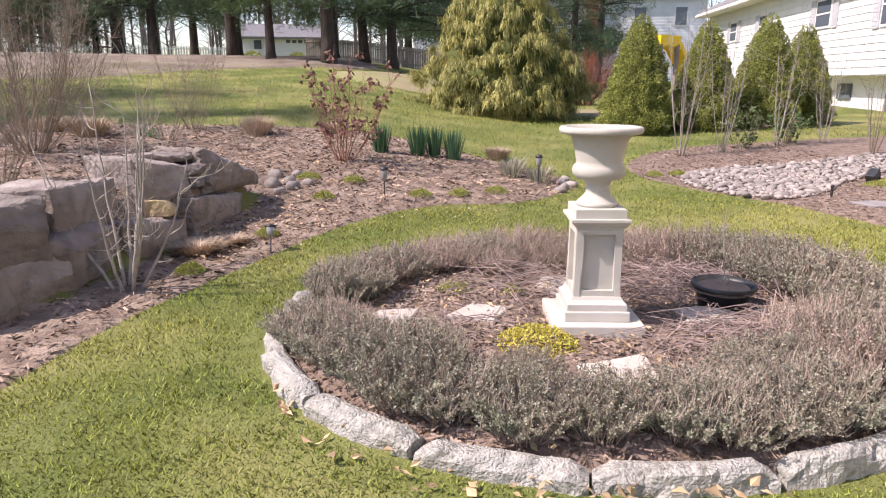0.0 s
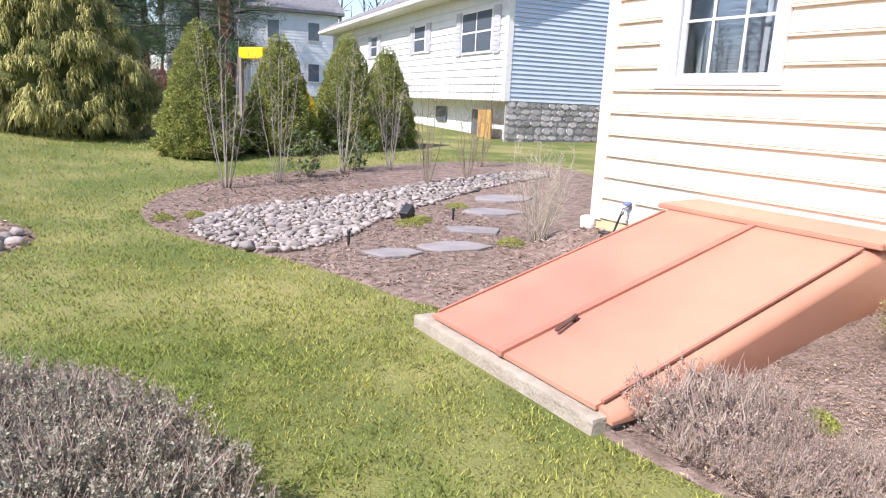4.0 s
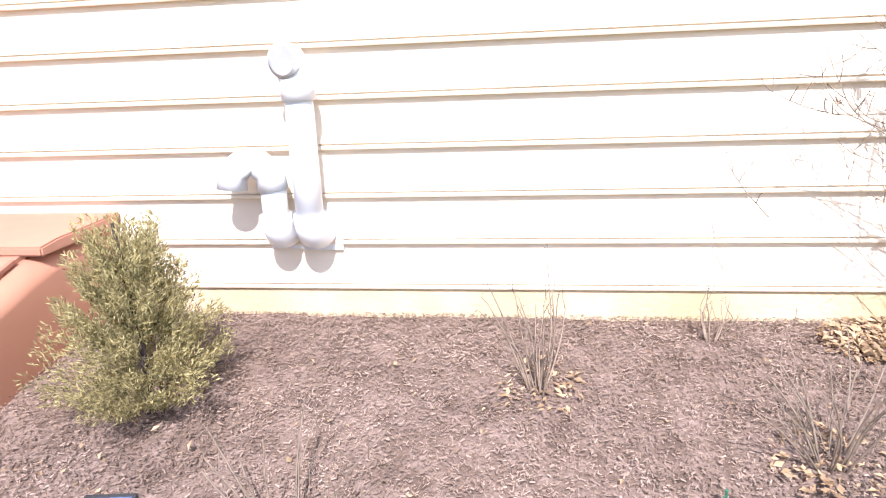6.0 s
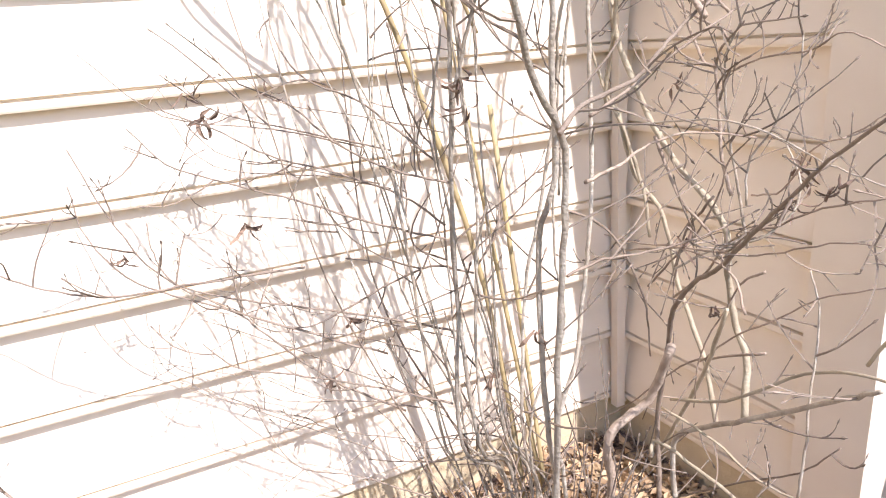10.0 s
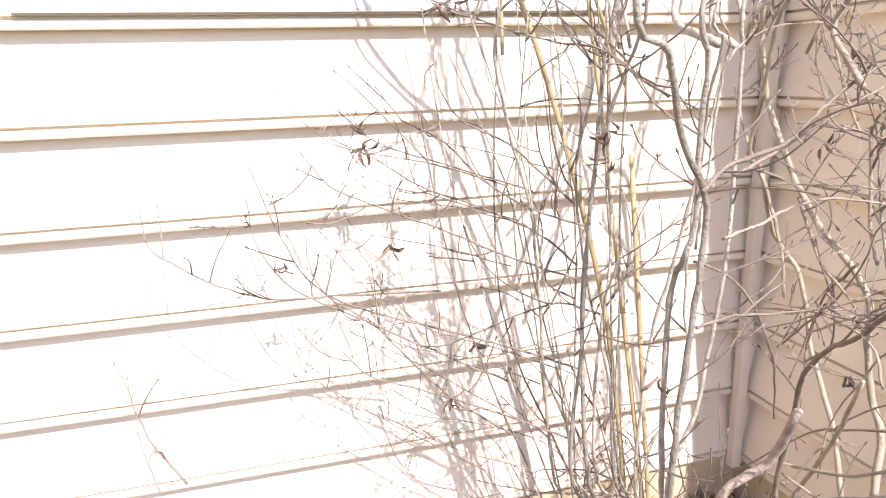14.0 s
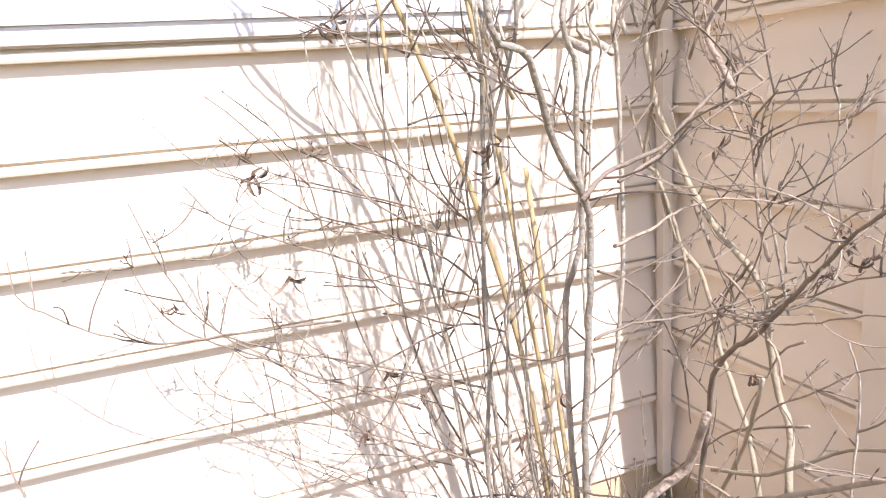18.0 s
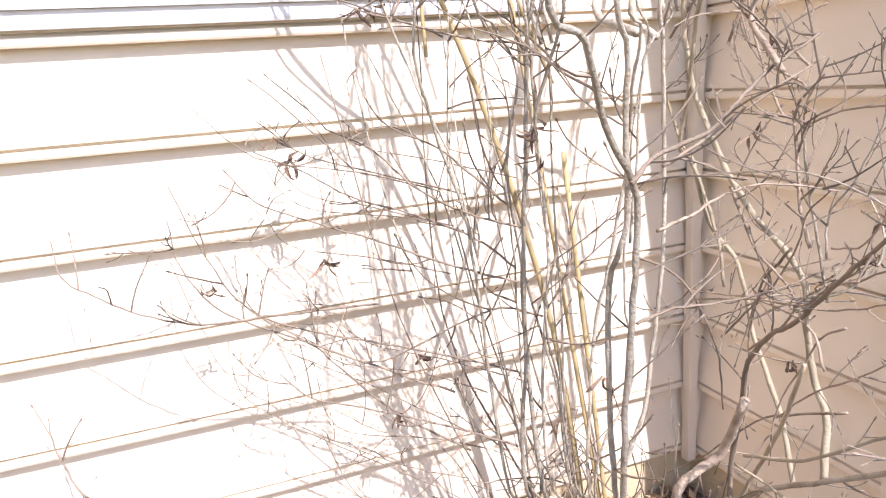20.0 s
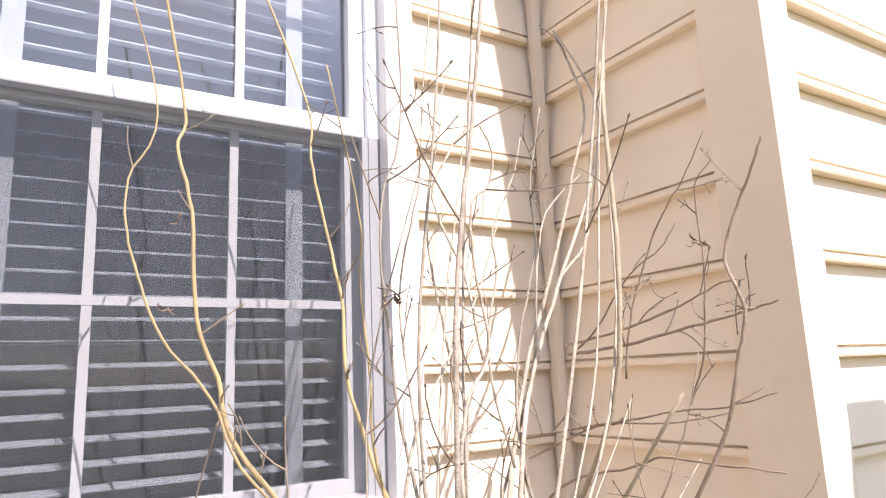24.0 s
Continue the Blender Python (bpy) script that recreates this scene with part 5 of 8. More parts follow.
CANES_FAR = (
    (2.4, (6.13, -0.44, 1.14), (6.01, -0.42, 1.16), (5.91, -0.41, 1.17), (5.82, -0.39, 1.16), (5.75, -0.38, 1.14), (5.67, -0.36, 1.13)),
    (3.2, (6.00, -0.42, 0.94), (5.93, -0.44, 0.99), (5.88, -0.45, 1.01), (5.85, -0.47, 1.05), (5.85, -0.48, 1.09), (5.89, -0.50, 1.13)),
    (3.3, (5.94, -0.50, 0.97), (5.96, -0.49, 1.08), (5.97, -0.48, 1.15), (5.97, -0.47, 1.22), (5.96, -0.46, 1.25), (5.92, -0.45, 1.31)),
    (2.6, (5.93, -0.48, 1.04), (5.93, -0.48, 1.10), (5.90, -0.49, 1.16), (5.87, -0.49, 1.24), (5.89, -0.50, 1.31)),
    (8.1, (6.05, -0.50, 0.40), (6.05, -0.48, 0.58), (5.95, -0.45, 0.68), (5.85, -0.41, 0.76), (5.71, -0.38, 0.87), (5.64, -0.34, 0.93)),
)
CANES_FAR_B = (
    (3.1, (5.77, -0.42, 0.68), (5.76, -0.41, 0.76), (5.76, -0.41, 0.86), (5.76, -0.41, 0.95), (5.77, -0.40, 1.01)),
)
CANES_FAR2 = (
    (2.2, (5.89, -0.44, 1.07), (5.83, -0.42, 1.09), (5.78, -0.40, 1.15), (5.73, -0.38, 1.17), (5.68, -0.36, 1.20)),
    (3.1, (6.04, -0.46, 0.87), (5.96, -0.44, 0.94), (5.90, -0.42, 1.01), (5.82, -0.40, 1.05), (5.75, -0.38, 1.09), (5.67, -0.36, 1.12)),
    (2.4, (6.11, -0.42, 0.94), (5.98, -0.41, 0.98), (5.87, -0.40, 1.00), (5.79, -0.38, 1.03), (5.72, -0.37, 1.06), (5.67, -0.36, 1.07)),
    (2.5, (5.98, -0.46, 0.78), (5.90, -0.43, 0.86), (5.81, -0.41, 0.93), (5.75, -0.39, 0.98), (5.66, -0.36, 1.03)),
    (3.0, (6.08, -0.50, 0.43), (5.99, -0.47, 0.52), (5.87, -0.45, 0.63), (5.77, -0.42, 0.72), (5.71, -0.40, 0.80)),
)
CANES_FAR2_B = (
    (2.5, (5.99, -0.50, 1.22), (5.93, -0.49, 1.24), (5.86, -0.49, 1.25), (5.81, -0.48, 1.27), (5.76, -0.48, 1.25)),
)
CANES_LOW = (
    (5.6, (6.02, -0.40, 0.60), (6.03, -0.42, 0.62), (5.95, -0.43, 0.61), (5.83, -0.43, 0.60), (5.72, -0.44, 0.60), (5.63, -0.45, 0.61), (5.56, -0.45, 0.58), (5.50, -0.46, 0.58)),
    (4.7, (6.00, -0.42, 0.50), (5.86, -0.45, 0.57), (5.80, -0.46, 0.57), (5.68, -0.47, 0.60), (5.60, -0.49, 0.59), (5.53, -0.50, 0.62)),
    (4.3, (5.66, -0.45, 0.45), (5.59, -0.43, 0.59), (5.54, -0.42, 0.71), (5.51, -0.40, 0.80)),
    (3.8, (6.02, -0.42, 0.69), (5.92, -0.43, 0.68), (5.84, -0.43, 0.66), (5.75, -0.44, 0.67), (5.70, -0.45, 0.70)),
    (4.3, (6.03, -0.45, 0.69), (5.91, -0.44, 0.75), (5.79, -0.44, 0.85), (5.70, -0.43, 0.89), (5.61, -0.43, 0.89), (5.53, -0.42, 0.92)),
)
CANES_LOW_B = (
    (3.8, (5.72, -0.45, 0.89), (5.67, -0.43, 0.99), (5.65, -0.41, 1.09), (5.61, -0.38, 1.15), (5.52, -0.36, 1.15)),
)
brr = random.Random(21)
fine = Heap()
withered = Heap()


def inside(p):
    """Keeps a shoot clear of both walls."""
    return Vector((min(p.x, WALL_X - 0.045), max(p.y, CORNER_Y + 0.04) if p.x > BUMP_X - 0.05 else p.y, max(p.z, 0.29)))


def shoot(start, way, length, r, depth=1):
    """A wiry side twig that bends steadily, with short spurs and buds."""
    d = way.normalized()
    curl = rvec() * brr.uniform(0.08, 0.3) + Vector((-0.02, 0, 0.10))
    n = 7 if length > 0.12 else 5
    p, pts = start, [start]
    for i in range(n):
        d = (d + curl + rvec() * 0.10).normalized()
        p = inside(p + d * length / n)
        pts.append(p)
    fine.tube([tuple(q - CB) for q in pts], [r * (1 - 0.5 * i / n) for i in range(n + 1)], 4)
    tip = pts[-1] - CB
    fine.tube([tuple(tip), tuple(tip + d * 0.004), tuple(tip + d * 0.009)], (r * 0.5, r * 1.15, r * 0.2), 4)
    if depth:
        for i in range(2, n):
            if brr.random() < 0.36:
                shoot(pts[i], d + rvec() * 1.1, length * brr.uniform(0.15, 0.42), r * 0.68, depth - 1)


def dead_leaf(p, size):
    """Shrivelled leaves: narrow strips that roll up."""
    for _ in range(brr.randint(4, 7)):
        d = Vector((brr.uniform(-0.7, 0.7), brr.uniform(-0.7, 0.7), brr.uniform(-1, -0.1))).normalized()
        s = d.cross(rvec()).normalized()
        q, o = p + rvec() * 0.004, len(withered.v)
        roll = brr.uniform(-1.6, 1.6)
        for i in range(6):
            w = size * 0.085 * math.sin(math.pi * (0.12 + 0.8 * i / 5)) * brr.uniform(0.7, 1.1)
            s = (s + rvec() * 0.22).normalized()
            withered.v.extend([tuple(q - s * w), tuple(q + d.cross(s) * w * 0.5), tuple(q + s * w)])
            d = (d + d.cross(s) * roll * 0.5 + rvec() * 0.25).normalized()
            q = q + d * size / 5
        for i in range(5):
            a = o + i * 3
            withered.f.extend([(a, a + 1, a + 4, a + 3), (a + 1, a + 2, a + 5, a + 4)])


def cane(name, r, pts, material, side, long_, taper=0.55):
    path = bend([inside(Vector(p)) if p[2] > 0.4 else Vector(p) for p in pts], 5, 0.0011, brr)
    n = len(path) - 1
    rad = [0.00066 * r * (1.0 - taper * i / n) * (1 + 0.10 * (i % 5 == 2)) for i in range(n + 1)]
    v, f = tube([tuple(q - CB) for q in path], rad, 8 if r > 4 else 6)
    soup(name, v, f, material, corner_bush, smooth=True)
    for i in range(2, n):
        if path[i].z < 0.55:
            continue
        for s in (-1, 1):
            if brr.random() < side * 0.7:
                d = (path[i + 1] - path[i - 1]).normalized()
                o = (d.cross(rvec())).normalized()
                if o.x > 0 and path[i].x > 6.2:
                    o.x *= -0.3
                shoot(path[i], d * brr.uniform(0.2, 0.7) + o + Vector((0, 0, 0.15)), brr.uniform(0.3, 1.0) * long_, min(0.0017, 0.0004 * r + 0.0004))
                if brr.random() < 0.02:
                    dead_leaf(path[i] - CB + o * 0.02, 0.03)


for canes, nm, mt, side, long_, taper in (
        (CANES_STOUT + CANES_STOUT_B, "stem", M_STEM, 0.05, 0.22, 0.45),
        (CANES_SLIM + CANES_SLIM_B + CANES_SLIM_C, "stem", M_STEM, 0.13, 0.24, 0.5),
        (CANES_SLIM2 + CANES_SLIM2_B, "stem", M_STEM, 0.06, 0.18, 0.45),
        (CANES_CANE + CANES_CANE_B, "cane", M_STEM_L, 0.06, 0.14, 0.25),
        (CANES_BRANCH + CANES_BRANCH_B, "branch", M_STEM_D, 0.17, 0.15, 0.5),
        (CANES_BRANCH2 + CANES_BRANCH2_B, "branch", M_STEM_D, 0.17, 0.13, 0.5),
        (CANES_BRANCH3, "branch", M_STEM_D, 0.15, 0.12, 0.5),
        (CANES_FAR + CANES_FAR_B, "branch", M_STEM, 0.12, 0.12, 0.5),
        (CANES_FAR2 + CANES_FAR2_B, "branch", M_STEM_D, 0.14, 0.12, 0.5),
        (CANES_LOW + CANES_LOW_B, "shoot", M_STEM_L, 0.12, 0.12, 0.5),
        (CANES_TWIG + CANES_TWIG_B, "shoot", M_TWIG, 0.16, 0.11, 0.5),
        (CANES_TWIG2 + CANES_TWIG2_B, "shoot", M_TWIG, 0.16, 0.11, 0.5),
        (CANES_OCHRE + CANES_OCHRE_B, "cane", M_STEM_Y, 0.07, 0.10, 0.5),
        (CANES_TOP + CANES_TOP_B, "stem", M_STEM, 0.10, 0.15, 0.5),
        (CANES_TOP2 + CANES_TOP2_B, "stem", M_STEM, 0.10, 0.15, 0.5),
        (CANES_SIDE + CANES_SIDE_B, "branch", M_STEM_D, 0.10, 0.10, 0.6),
        (CANES_SIDE2 + CANES_SIDE2_B, "branch", M_STEM_D, 0.10, 0.09, 0.6),
):
    for r, *pts in canes:
        cane(nm, r, pts, mt, side, long_, taper)
# slender stems that fill the clump
for k in range(9):
    a = brr.uniform(0, 6.28)
    bx, by = 6.2 + 0.05 * math.cos(a), -0.26 + 0.07 * math.sin(a)
    mx_, my_ = brr.uniform(6.05, 6.25), brr.uniform(-0.2, 0.08)
    cane("stem", brr.uniform(2.4, 4.2), ((bx, by, 0.26), ((bx + mx_) / 2 + 0.02, (by + my_) / 2, 0.62), (mx_, my_, brr.uniform(0.95, 1.15)), (mx_ + brr.uniform(-.05, .06), my_ + brr.uniform(-.04, .12), brr.uniform(1.3, 1.5))), M_STEM if k % 3 else M_STEM_D, 0.16, 0.2)
# twigs before the long wall
for k in range(14):
    z = brr.uniform(0.55, 1.25)
    y = brr.uniform(-0.16, 0.06)
    cane("shoot", brr.uniform(1.6, 2.3), ((brr.uniform(6.1, 6.24), y, z), (6.26, y + 0.10, z + 0.03), (6.31, y + brr.uniform(0.16, 0.24), z + 0.06), (6.33, y + brr.uniform(0.24, 0.36), z + brr.uniform(0.10, 0.2))), M_TWIG, 0.13, 0.10)
cane("cut_branch", 11.0, ((6.05, -0.31, 0.30), (6.02, -0.315, 0.566), (6.00, -0.29, 0.674), (5.99, -0.309, 0.718), (5.98, -0.356, 0.747), (5.92, -0.338, 0.866)), M_STEM_D, 0.0, 0.1, 0.1)
cane("branch", 8.0, ((6.10, -0.50, 0.40), (6.11, -0.50, 0.60), (6.06, -0.47, 0.77), (6.02, -0.44, 0.86), (5.96, -0.42, 0.93), (5.89, -0.39, 0.98), (5.81, -0.36, 1.06), (5.755, -0.335, 1.109), (5.70, -0.31, 1.16), (5.62, -0.28, 1.22)), M_STEM_D, 0.1, 0.1, 0.7)
# low shoots at the foot of the clump
for k in range(46):
    a, d = brr.uniform(0, 6.28), brr.uniform(0.02, 0.2)
    x, y = 6.12 + d * math.cos(a) * 0.8, -0.26 + d * math.sin(a) * 1.2
    shoot(Vector((x, y, height(x, y))), Vector((math.cos(a) * 0.3, math.sin(a) * 0.3, 1)), brr.uniform(0.2, 0.5), 0.0022)
# arching shoots reaching out past the corner
for k in range(4):
    z = brr.uniform(0.42, 0.62)
    cane("shoot", brr.uniform(3.0, 4.5), ((6.0, -0.42, 0.36), (5.85, -0.42 + brr.uniform(-.05, .05), z), (5.66, -0.45 + brr.uniform(-.1, .06), z - brr.uniform(-0.08, 0.06)), (5.5, -0.5 + brr.uniform(-.14, .1), z + brr.uniform(-0.14, 0.1))), M_STEM, 0.2, 0.16)
for p, s in (((6.351, .174, 1.212), .06), ((6.3, .08, 1.24), .045), ((6.359, .138, 1.038), .06), ((6.335, 0.0, .843), .06), ((5.983, -.068, 1.252), .05), ((5.98, -.07, 1.22), .045), ((6.222, -.627, 1.183), .05), ((5.897, -.101, .962), .045),
             ((5.868, -.496, 1.059), .06), ((5.868, -.496, 1.10), .05), ((6.3, .05, .76), .045), ((6.002, -.66, 1.963), .04), ((6.28, .06, 1.43), .05), ((6.3, .03, 1.43), .045), ((6.31, .18, 2.0), .035), ((6.32, .2, 1.86), .03), ((6.1, -.15, .8), .05)):
    dead_leaf(Vector(p) - CB, s * 0.72)
tagged(fine.make("twig_mass", M_TWIG, corner_bush), kind="stuff")
tagged(withered.make("withered_foliage", M_SHRIVEL, corner_bush, "curled brown leaf remains"), kind="stuff")


def scatter_leaves(name, label, spots, n, size, material=M_LEAFLITTER, up=0.015):
    h = Heap()
    rr = random.Random(len(name) + n)
    for _ in range(n):
        cx, cy, rx, ry = rr.choice(spots)
        a, d = rr.uniform(0, 6.28), math.sqrt(rr.random())
        x, y = cx + rx * d * math.cos(a), cy + ry * d * math.sin(a)
        if x > WALL_X - 0.01 or (y < CORNER_Y + 0.01 and x > BUMP_X - 0.03):
            continue
        s = size * rr.uniform(0.5, 1.15)
        dr = Vector((rr.uniform(-1, 1), rr.uniform(-1, 1), rr.uniform(-0.25, 0.35)))
        h.leaf(Vector((x, y, height(x, y) + up + rr.uniform(0, 0.03))), dr, Vector((rr.uniform(-0.6, 0.6), rr.uniform(-0.6, 0.6), 1)), s, s * rr.uniform(0.35, 0.65), rr.uniform(-0.3, 0.6))
    ob = h.make(name, material)
    return tagged(ob, label, "leaf litter", kind="stuff")


scatter_leaves("leaf_litter", "dry tan leaves heaped under the corner shrub", [(6.2, -0.3, 0.3, 0.4), (6.25, -0.2, 0.22, 0.42), (6.25, -0.5, 0.25, 0.22), (6.1, -0.62, 0.25, 0.12), (6.3, 0.08, 0.17, 0.22)], 3600, 0.035, up=0.012)
scatter_leaves("perennial_leaf_litter", "small dry leaves caught at the feet of the bare perennials", [(5.41, 1.70, 0.13, 0.13), (6.0, 1.16, 0.14, 0.13), (5.75, 0.47, 0.14, 0.14), (4.75, 2.45, 0.25, 0.25)], 420, 0.03)
scatter_leaves("stray_leaf_litter", "stray dry leaves on the mulch", [(5.6, 1.2, 1.0, 1.4), (4.75, 2.2, 0.35, 0.7), (5.0, 2.4, 0.7, 0.3)], 420, 0.026)
grid("garden")
scatter_leaves("kerb_leaf_litter", "dry oak leaves along the kerb and lawn", [(0.35, 1.98, 0.28, 0.22), (0.65, 1.72, 0.3, 0.14), (0.05, 2.4, 0.16, 0.3), (1.1, 1.55, 0.4, 0.1), (2.1, 1.72, 0.5, 0.08), (4.6, 2.25, 0.12, 0.5)], 240, 0.05)
scatter_leaves("rockery_leaf_litter", "pale dry leaves and twigs on the rockery mulch", [(0.3, 6.8, 1.9, 1.6), (-0.6, 5.0, 0.6, 0.9), (-2.2, 8.0, 1.6, 1.6)], 900, 0.045, up=0.02)
scatter_leaves("ring_leaf_litter", "dry leaves and debris inside the round bed", [(1.33, 2.93, 1.1, 0.95)], 700, 0.035, up=0.035)
grid("house")


def fan_plant(x, y, n, h, spread_, label, material=M_STEM, r=0.003, name="bare_perennial"):
    g = thing(name, label, "plant", x, y, height(x, y) + 0.01, 0, "bare perennials of the house bed")
    rr = random.Random(int(x * 100 + y * 10))
    for i in range(n):
        a = rr.uniform(0, 6.28)
        t = Vector((math.cos(a) * spread_ * rr.uniform(0.2, 1), math.sin(a) * spread_ * rr.uniform(0.2, 1), h * rr.uniform(0.5, 1)))
        b = Vector((t.x * 0.15, t.y * 0.15, -0.02))
        path = bend([b, b.lerp(t, 0.5) + Vector((rr.uniform(-.02, .02), rr.uniform(-.02, .02), 0.02)), t], 4)
        v, f = tube([tuple(q) for q in path], [r * (1 - 0.07 * k) for k in range(len(path))], 5)
        s = soup("stem", v, f, material, g, smooth=True)
        hp_ = Heap()
        for k in (0.4, 0.6, 0.8, 1.0):
            if rr.random() < 0.7:
                twig(hp_, b.lerp(t, k), (t - b).normalized() + rvec() * 0.8, 0.06 * rr.uniform(0.6, 1.6), r * 0.45, rr, 0)
        if hp_.v:
            tagged(hp_.make("side_twig", M_TWIG, s), kind="stuff")
    return g


fan_plant(5.41, 1.70, 16, 0.30, 0.24, "fan of reddish bare stems in the mulch", M_TWIG)
fan_plant(6.0, 1.16, 13, 0.38, 0.16, "upright pale bare stems near the wall", M_STEM_D)
fan_plant(5.75, 0.47, 18, 0.30, 0.26, "spreading bare stems near the wall", M_TWIG)
fan_plant(6.30, 0.62, 5, 0.16, 0.08, "few short bare stems near the wall", M_STEM_D)
fan_plant(5.05, 1.2, 9, 0.22, 0.14, "short bare stems in the mulch", M_TWIG)


def card_crown(heap, n, shape, size, rr, droop=0.0, jitter=0.25):
    """Many small pointed leaves over a lumpy outline; shape(u, a) gives a point and the way outwards."""
    for _ in range(n):
        p, o = shape(rr)
        d = (o + rvec() * jitter + Vector((0, 0, -droop))).normalized()
        s = size * rr.uniform(0.6, 1.3)
        heap.leaf(p, d, rvec(), s, s * rr.uniform(0.3, 0.5))


def cone_shape(h, r, lump, power=0.8, depth=0.3, base=0.02):
    def f(rr):
        z = h * (base + (1 - base) * (1 - math.sqrt(rr.random())) ** 1.0)
        a = rr.uniform(0, 6.2832)
        rad = r * (1 - z / h) ** power
        k = 1 + lump * noise.noise((math.cos(a) * 3.2, math.sin(a) * 3.2, z * 4.5 / max(h, 1) * 2.2)) * 1.2
        k *= 1 - depth * rr.random() ** 2
        edge = smooth01(0, 0.12 * h, z) * 0.25 + 0.75
        o = Vector((math.cos(a), math.sin(a), 0.45)).normalized()
        return Vector((rad * k * edge * math.cos(a), rad * k * edge * math.sin(a), z)), o
    return f


ever = thing("golden_evergreen", "small golden-green feathery evergreen beside the cellar door", "shrub", 5.85, 2.28, height(5.85, 2.28) - 0.02)
ever.scale = (1.18, 1.18, 1.2)
v, f = tube([(0, 0, -0.03), (0.01, 0, 0.25), (0, 0.01, 0.5)], (0.014, 0.01, 0.004), 6)
soup("trunk", v, f, M_BARK, ever)
crown = Heap()
err = random.Random(5)
for i in range(210):
    z = 0.44 * err.random() ** 1.2
    a = err.uniform(0, 6.28)
    reach = 0.205 * (1 - 0.86 * z / 0.5) * err.uniform(0.55, 1.12) + 0.02
    p0 = Vector((0, 0, z * 0.6))
    p1 = Vector((reach * math.cos(a), reach * math.sin(a), z + reach * 0.55))
    pts = bend([p0, p0.lerp(p1, 0.5) + Vector((0, 0, 0.02)), p1 + Vector((0, 0, 0.02))], 4)
    for k in range(4, len(pts)):
        for _ in range(26):
            crown.leaf(pts[k] + rvec() * 0.016, (pts[k] - p0).normalized() + rvec() * 0.8, rvec(), err.uniform(0.009, 0.02), 0.0036)
crown.make("crown", mat("golden_scale_leaf", (0.42, 0.36, 0.17), 0.75, (0.27, 0.235, 0.105), 14.0, vary=0.45, island=True, translucent=0.2), ever)

# ---- fixtures on the house wall ----
# grey of the disc closing each pipe end, for the shade inside
M_BORE_SHADE = mat("bore_shade_grey", (0.42, 0.43, 0.45), 0.8, (0.36, 0.37, 0.39), 10.0)


def pipe_vent(y, z_top, r, label, sideways):
    """A plastic pipe that leaves the wall low down, turns up, and ends in an open elbow."""
    g = thing("vent_pipe", label, "pipe", WALL_X - 0.022, y, 0.62, 0, "vent pipes on the wall")
    h = z_top - 0.62
    low = [(0.03, 0, 0.0), (-0.045, 0, 0.0), (-0.085, 0, 0.012), (-0.105, 0, 0.04), (-0.108, 0, 0.085)]
    v, f = tube(low, [r * 1.2] * 4 + [r * 1.24], 20)
    soup("elbow", v, f, M_VINYL, g, "wider white elbow at the wall", smooth=True)
    v, f = tube([(-0.108, 0, 0.08), (-0.108, 0, h * 0.5), (-0.108, 0, h)], [r] * 3, 20)
    soup("pipe", v, f, M_VINYL, g, smooth=True)
    if sideways:
        top = [(-0.108, 0, h - 0.05), (-0.108, 0.004, h), (-0.108, 0.04, h + 0.035), (-0.108, 0.10, h + 0.035), (-0.11, 0.135, h + 0.01), (-0.115, 0.142, h - 0.045)]
    else:
        top = [(-0.108, 0, h - 0.05), (-0.108, 0, h), (-0.115, 0.005, h + 0.05), (-0.135, 0.012, h + 0.075), (-0.165, 0.02, h + 0.075)]
    v, f = tube(top, [r * 1.2] * len(top), 20)
    e_ = soup("outlet", v, f, M_VINYL, g, "open white end elbow", smooth=True)
    a, b_ = Vector(top[-2]), Vector(top[-1])
    d = (b_ - a).normalized()
    v, f = tube([tuple(b_ - d * 0.01), tuple(b_ + d * 0.002)], [r * 0.98] * 2, 20)
    soup("bore", v, f, M_BORE_SHADE, e_, "grey disc for the shade inside the pipe")
    part("wall_flange", boxed(-0.006, 0.012, -r * 1.6, r * 1.6, -r * 1.6, r * 1.6, bevel=0.004), M_VINYL, g)
    return g


pipe_vent(1.925, 1.13, 0.046, "white plastic vent pipe with open top elbow on the house wall", False)
pipe_vent(2.045, 0.84, 0.043, "shorter white plastic vent pipe with bent-down end on the house wall", True)
bib = thing("hose_bib", "metal hose bib on a white mounting block", "faucet", WALL_X - 0.02, 4.70, 0.53)
part("mounting_block", boxed(-0.008, 0.012, -0.05, 0.05, -0.06, 0.07, bevel=0.004), M_VINYL, bib)
M_ZINC = mat("dull_zinc", (0.45, 0.46, 0.5), 0.4, (0.35, 0.36, 0.4), 20.0, metal=0.8)
v, f = tube([(0, 0, 0), (-0.05, 0, 0), (-0.075, 0, -0.015), (-0.085, 0, -0.05)], (0.012, 0.012, 0.012, 0.014), 10)
soup("spout", v, f, M_ZINC, bib, smooth=True)
wheel = lathe([(0.006, 0), (0.03, 0.002), (0.033, 0.007), (0.03, 0.012), (0.006, 0.012)], 16)
bmesh.ops.transform(wheel, matrix=pose(-0.04, 0, 0.03, 0, -20, 0), verts=wheel.verts)
part("handwheel", wheel, mat("blue_paint", (0.12, 0.16, 0.3), 0.5), bib)
hose = thing("garden_hose", "black garden hose loop on the ground by the wall", "hose", 6.40, 4.70, height(6.4, 4.7))
hz = [(0.0, 0.0, 0.24), (-0.04, 0.03, 0.08)] + [(-0.07 + 0.05 * math.cos(a), 0.09 + 0.06 * math.sin(a), 0.02 + 0.002 * i) for i, a in enumerate(np.linspace(-1.5, 5.5, 14))]
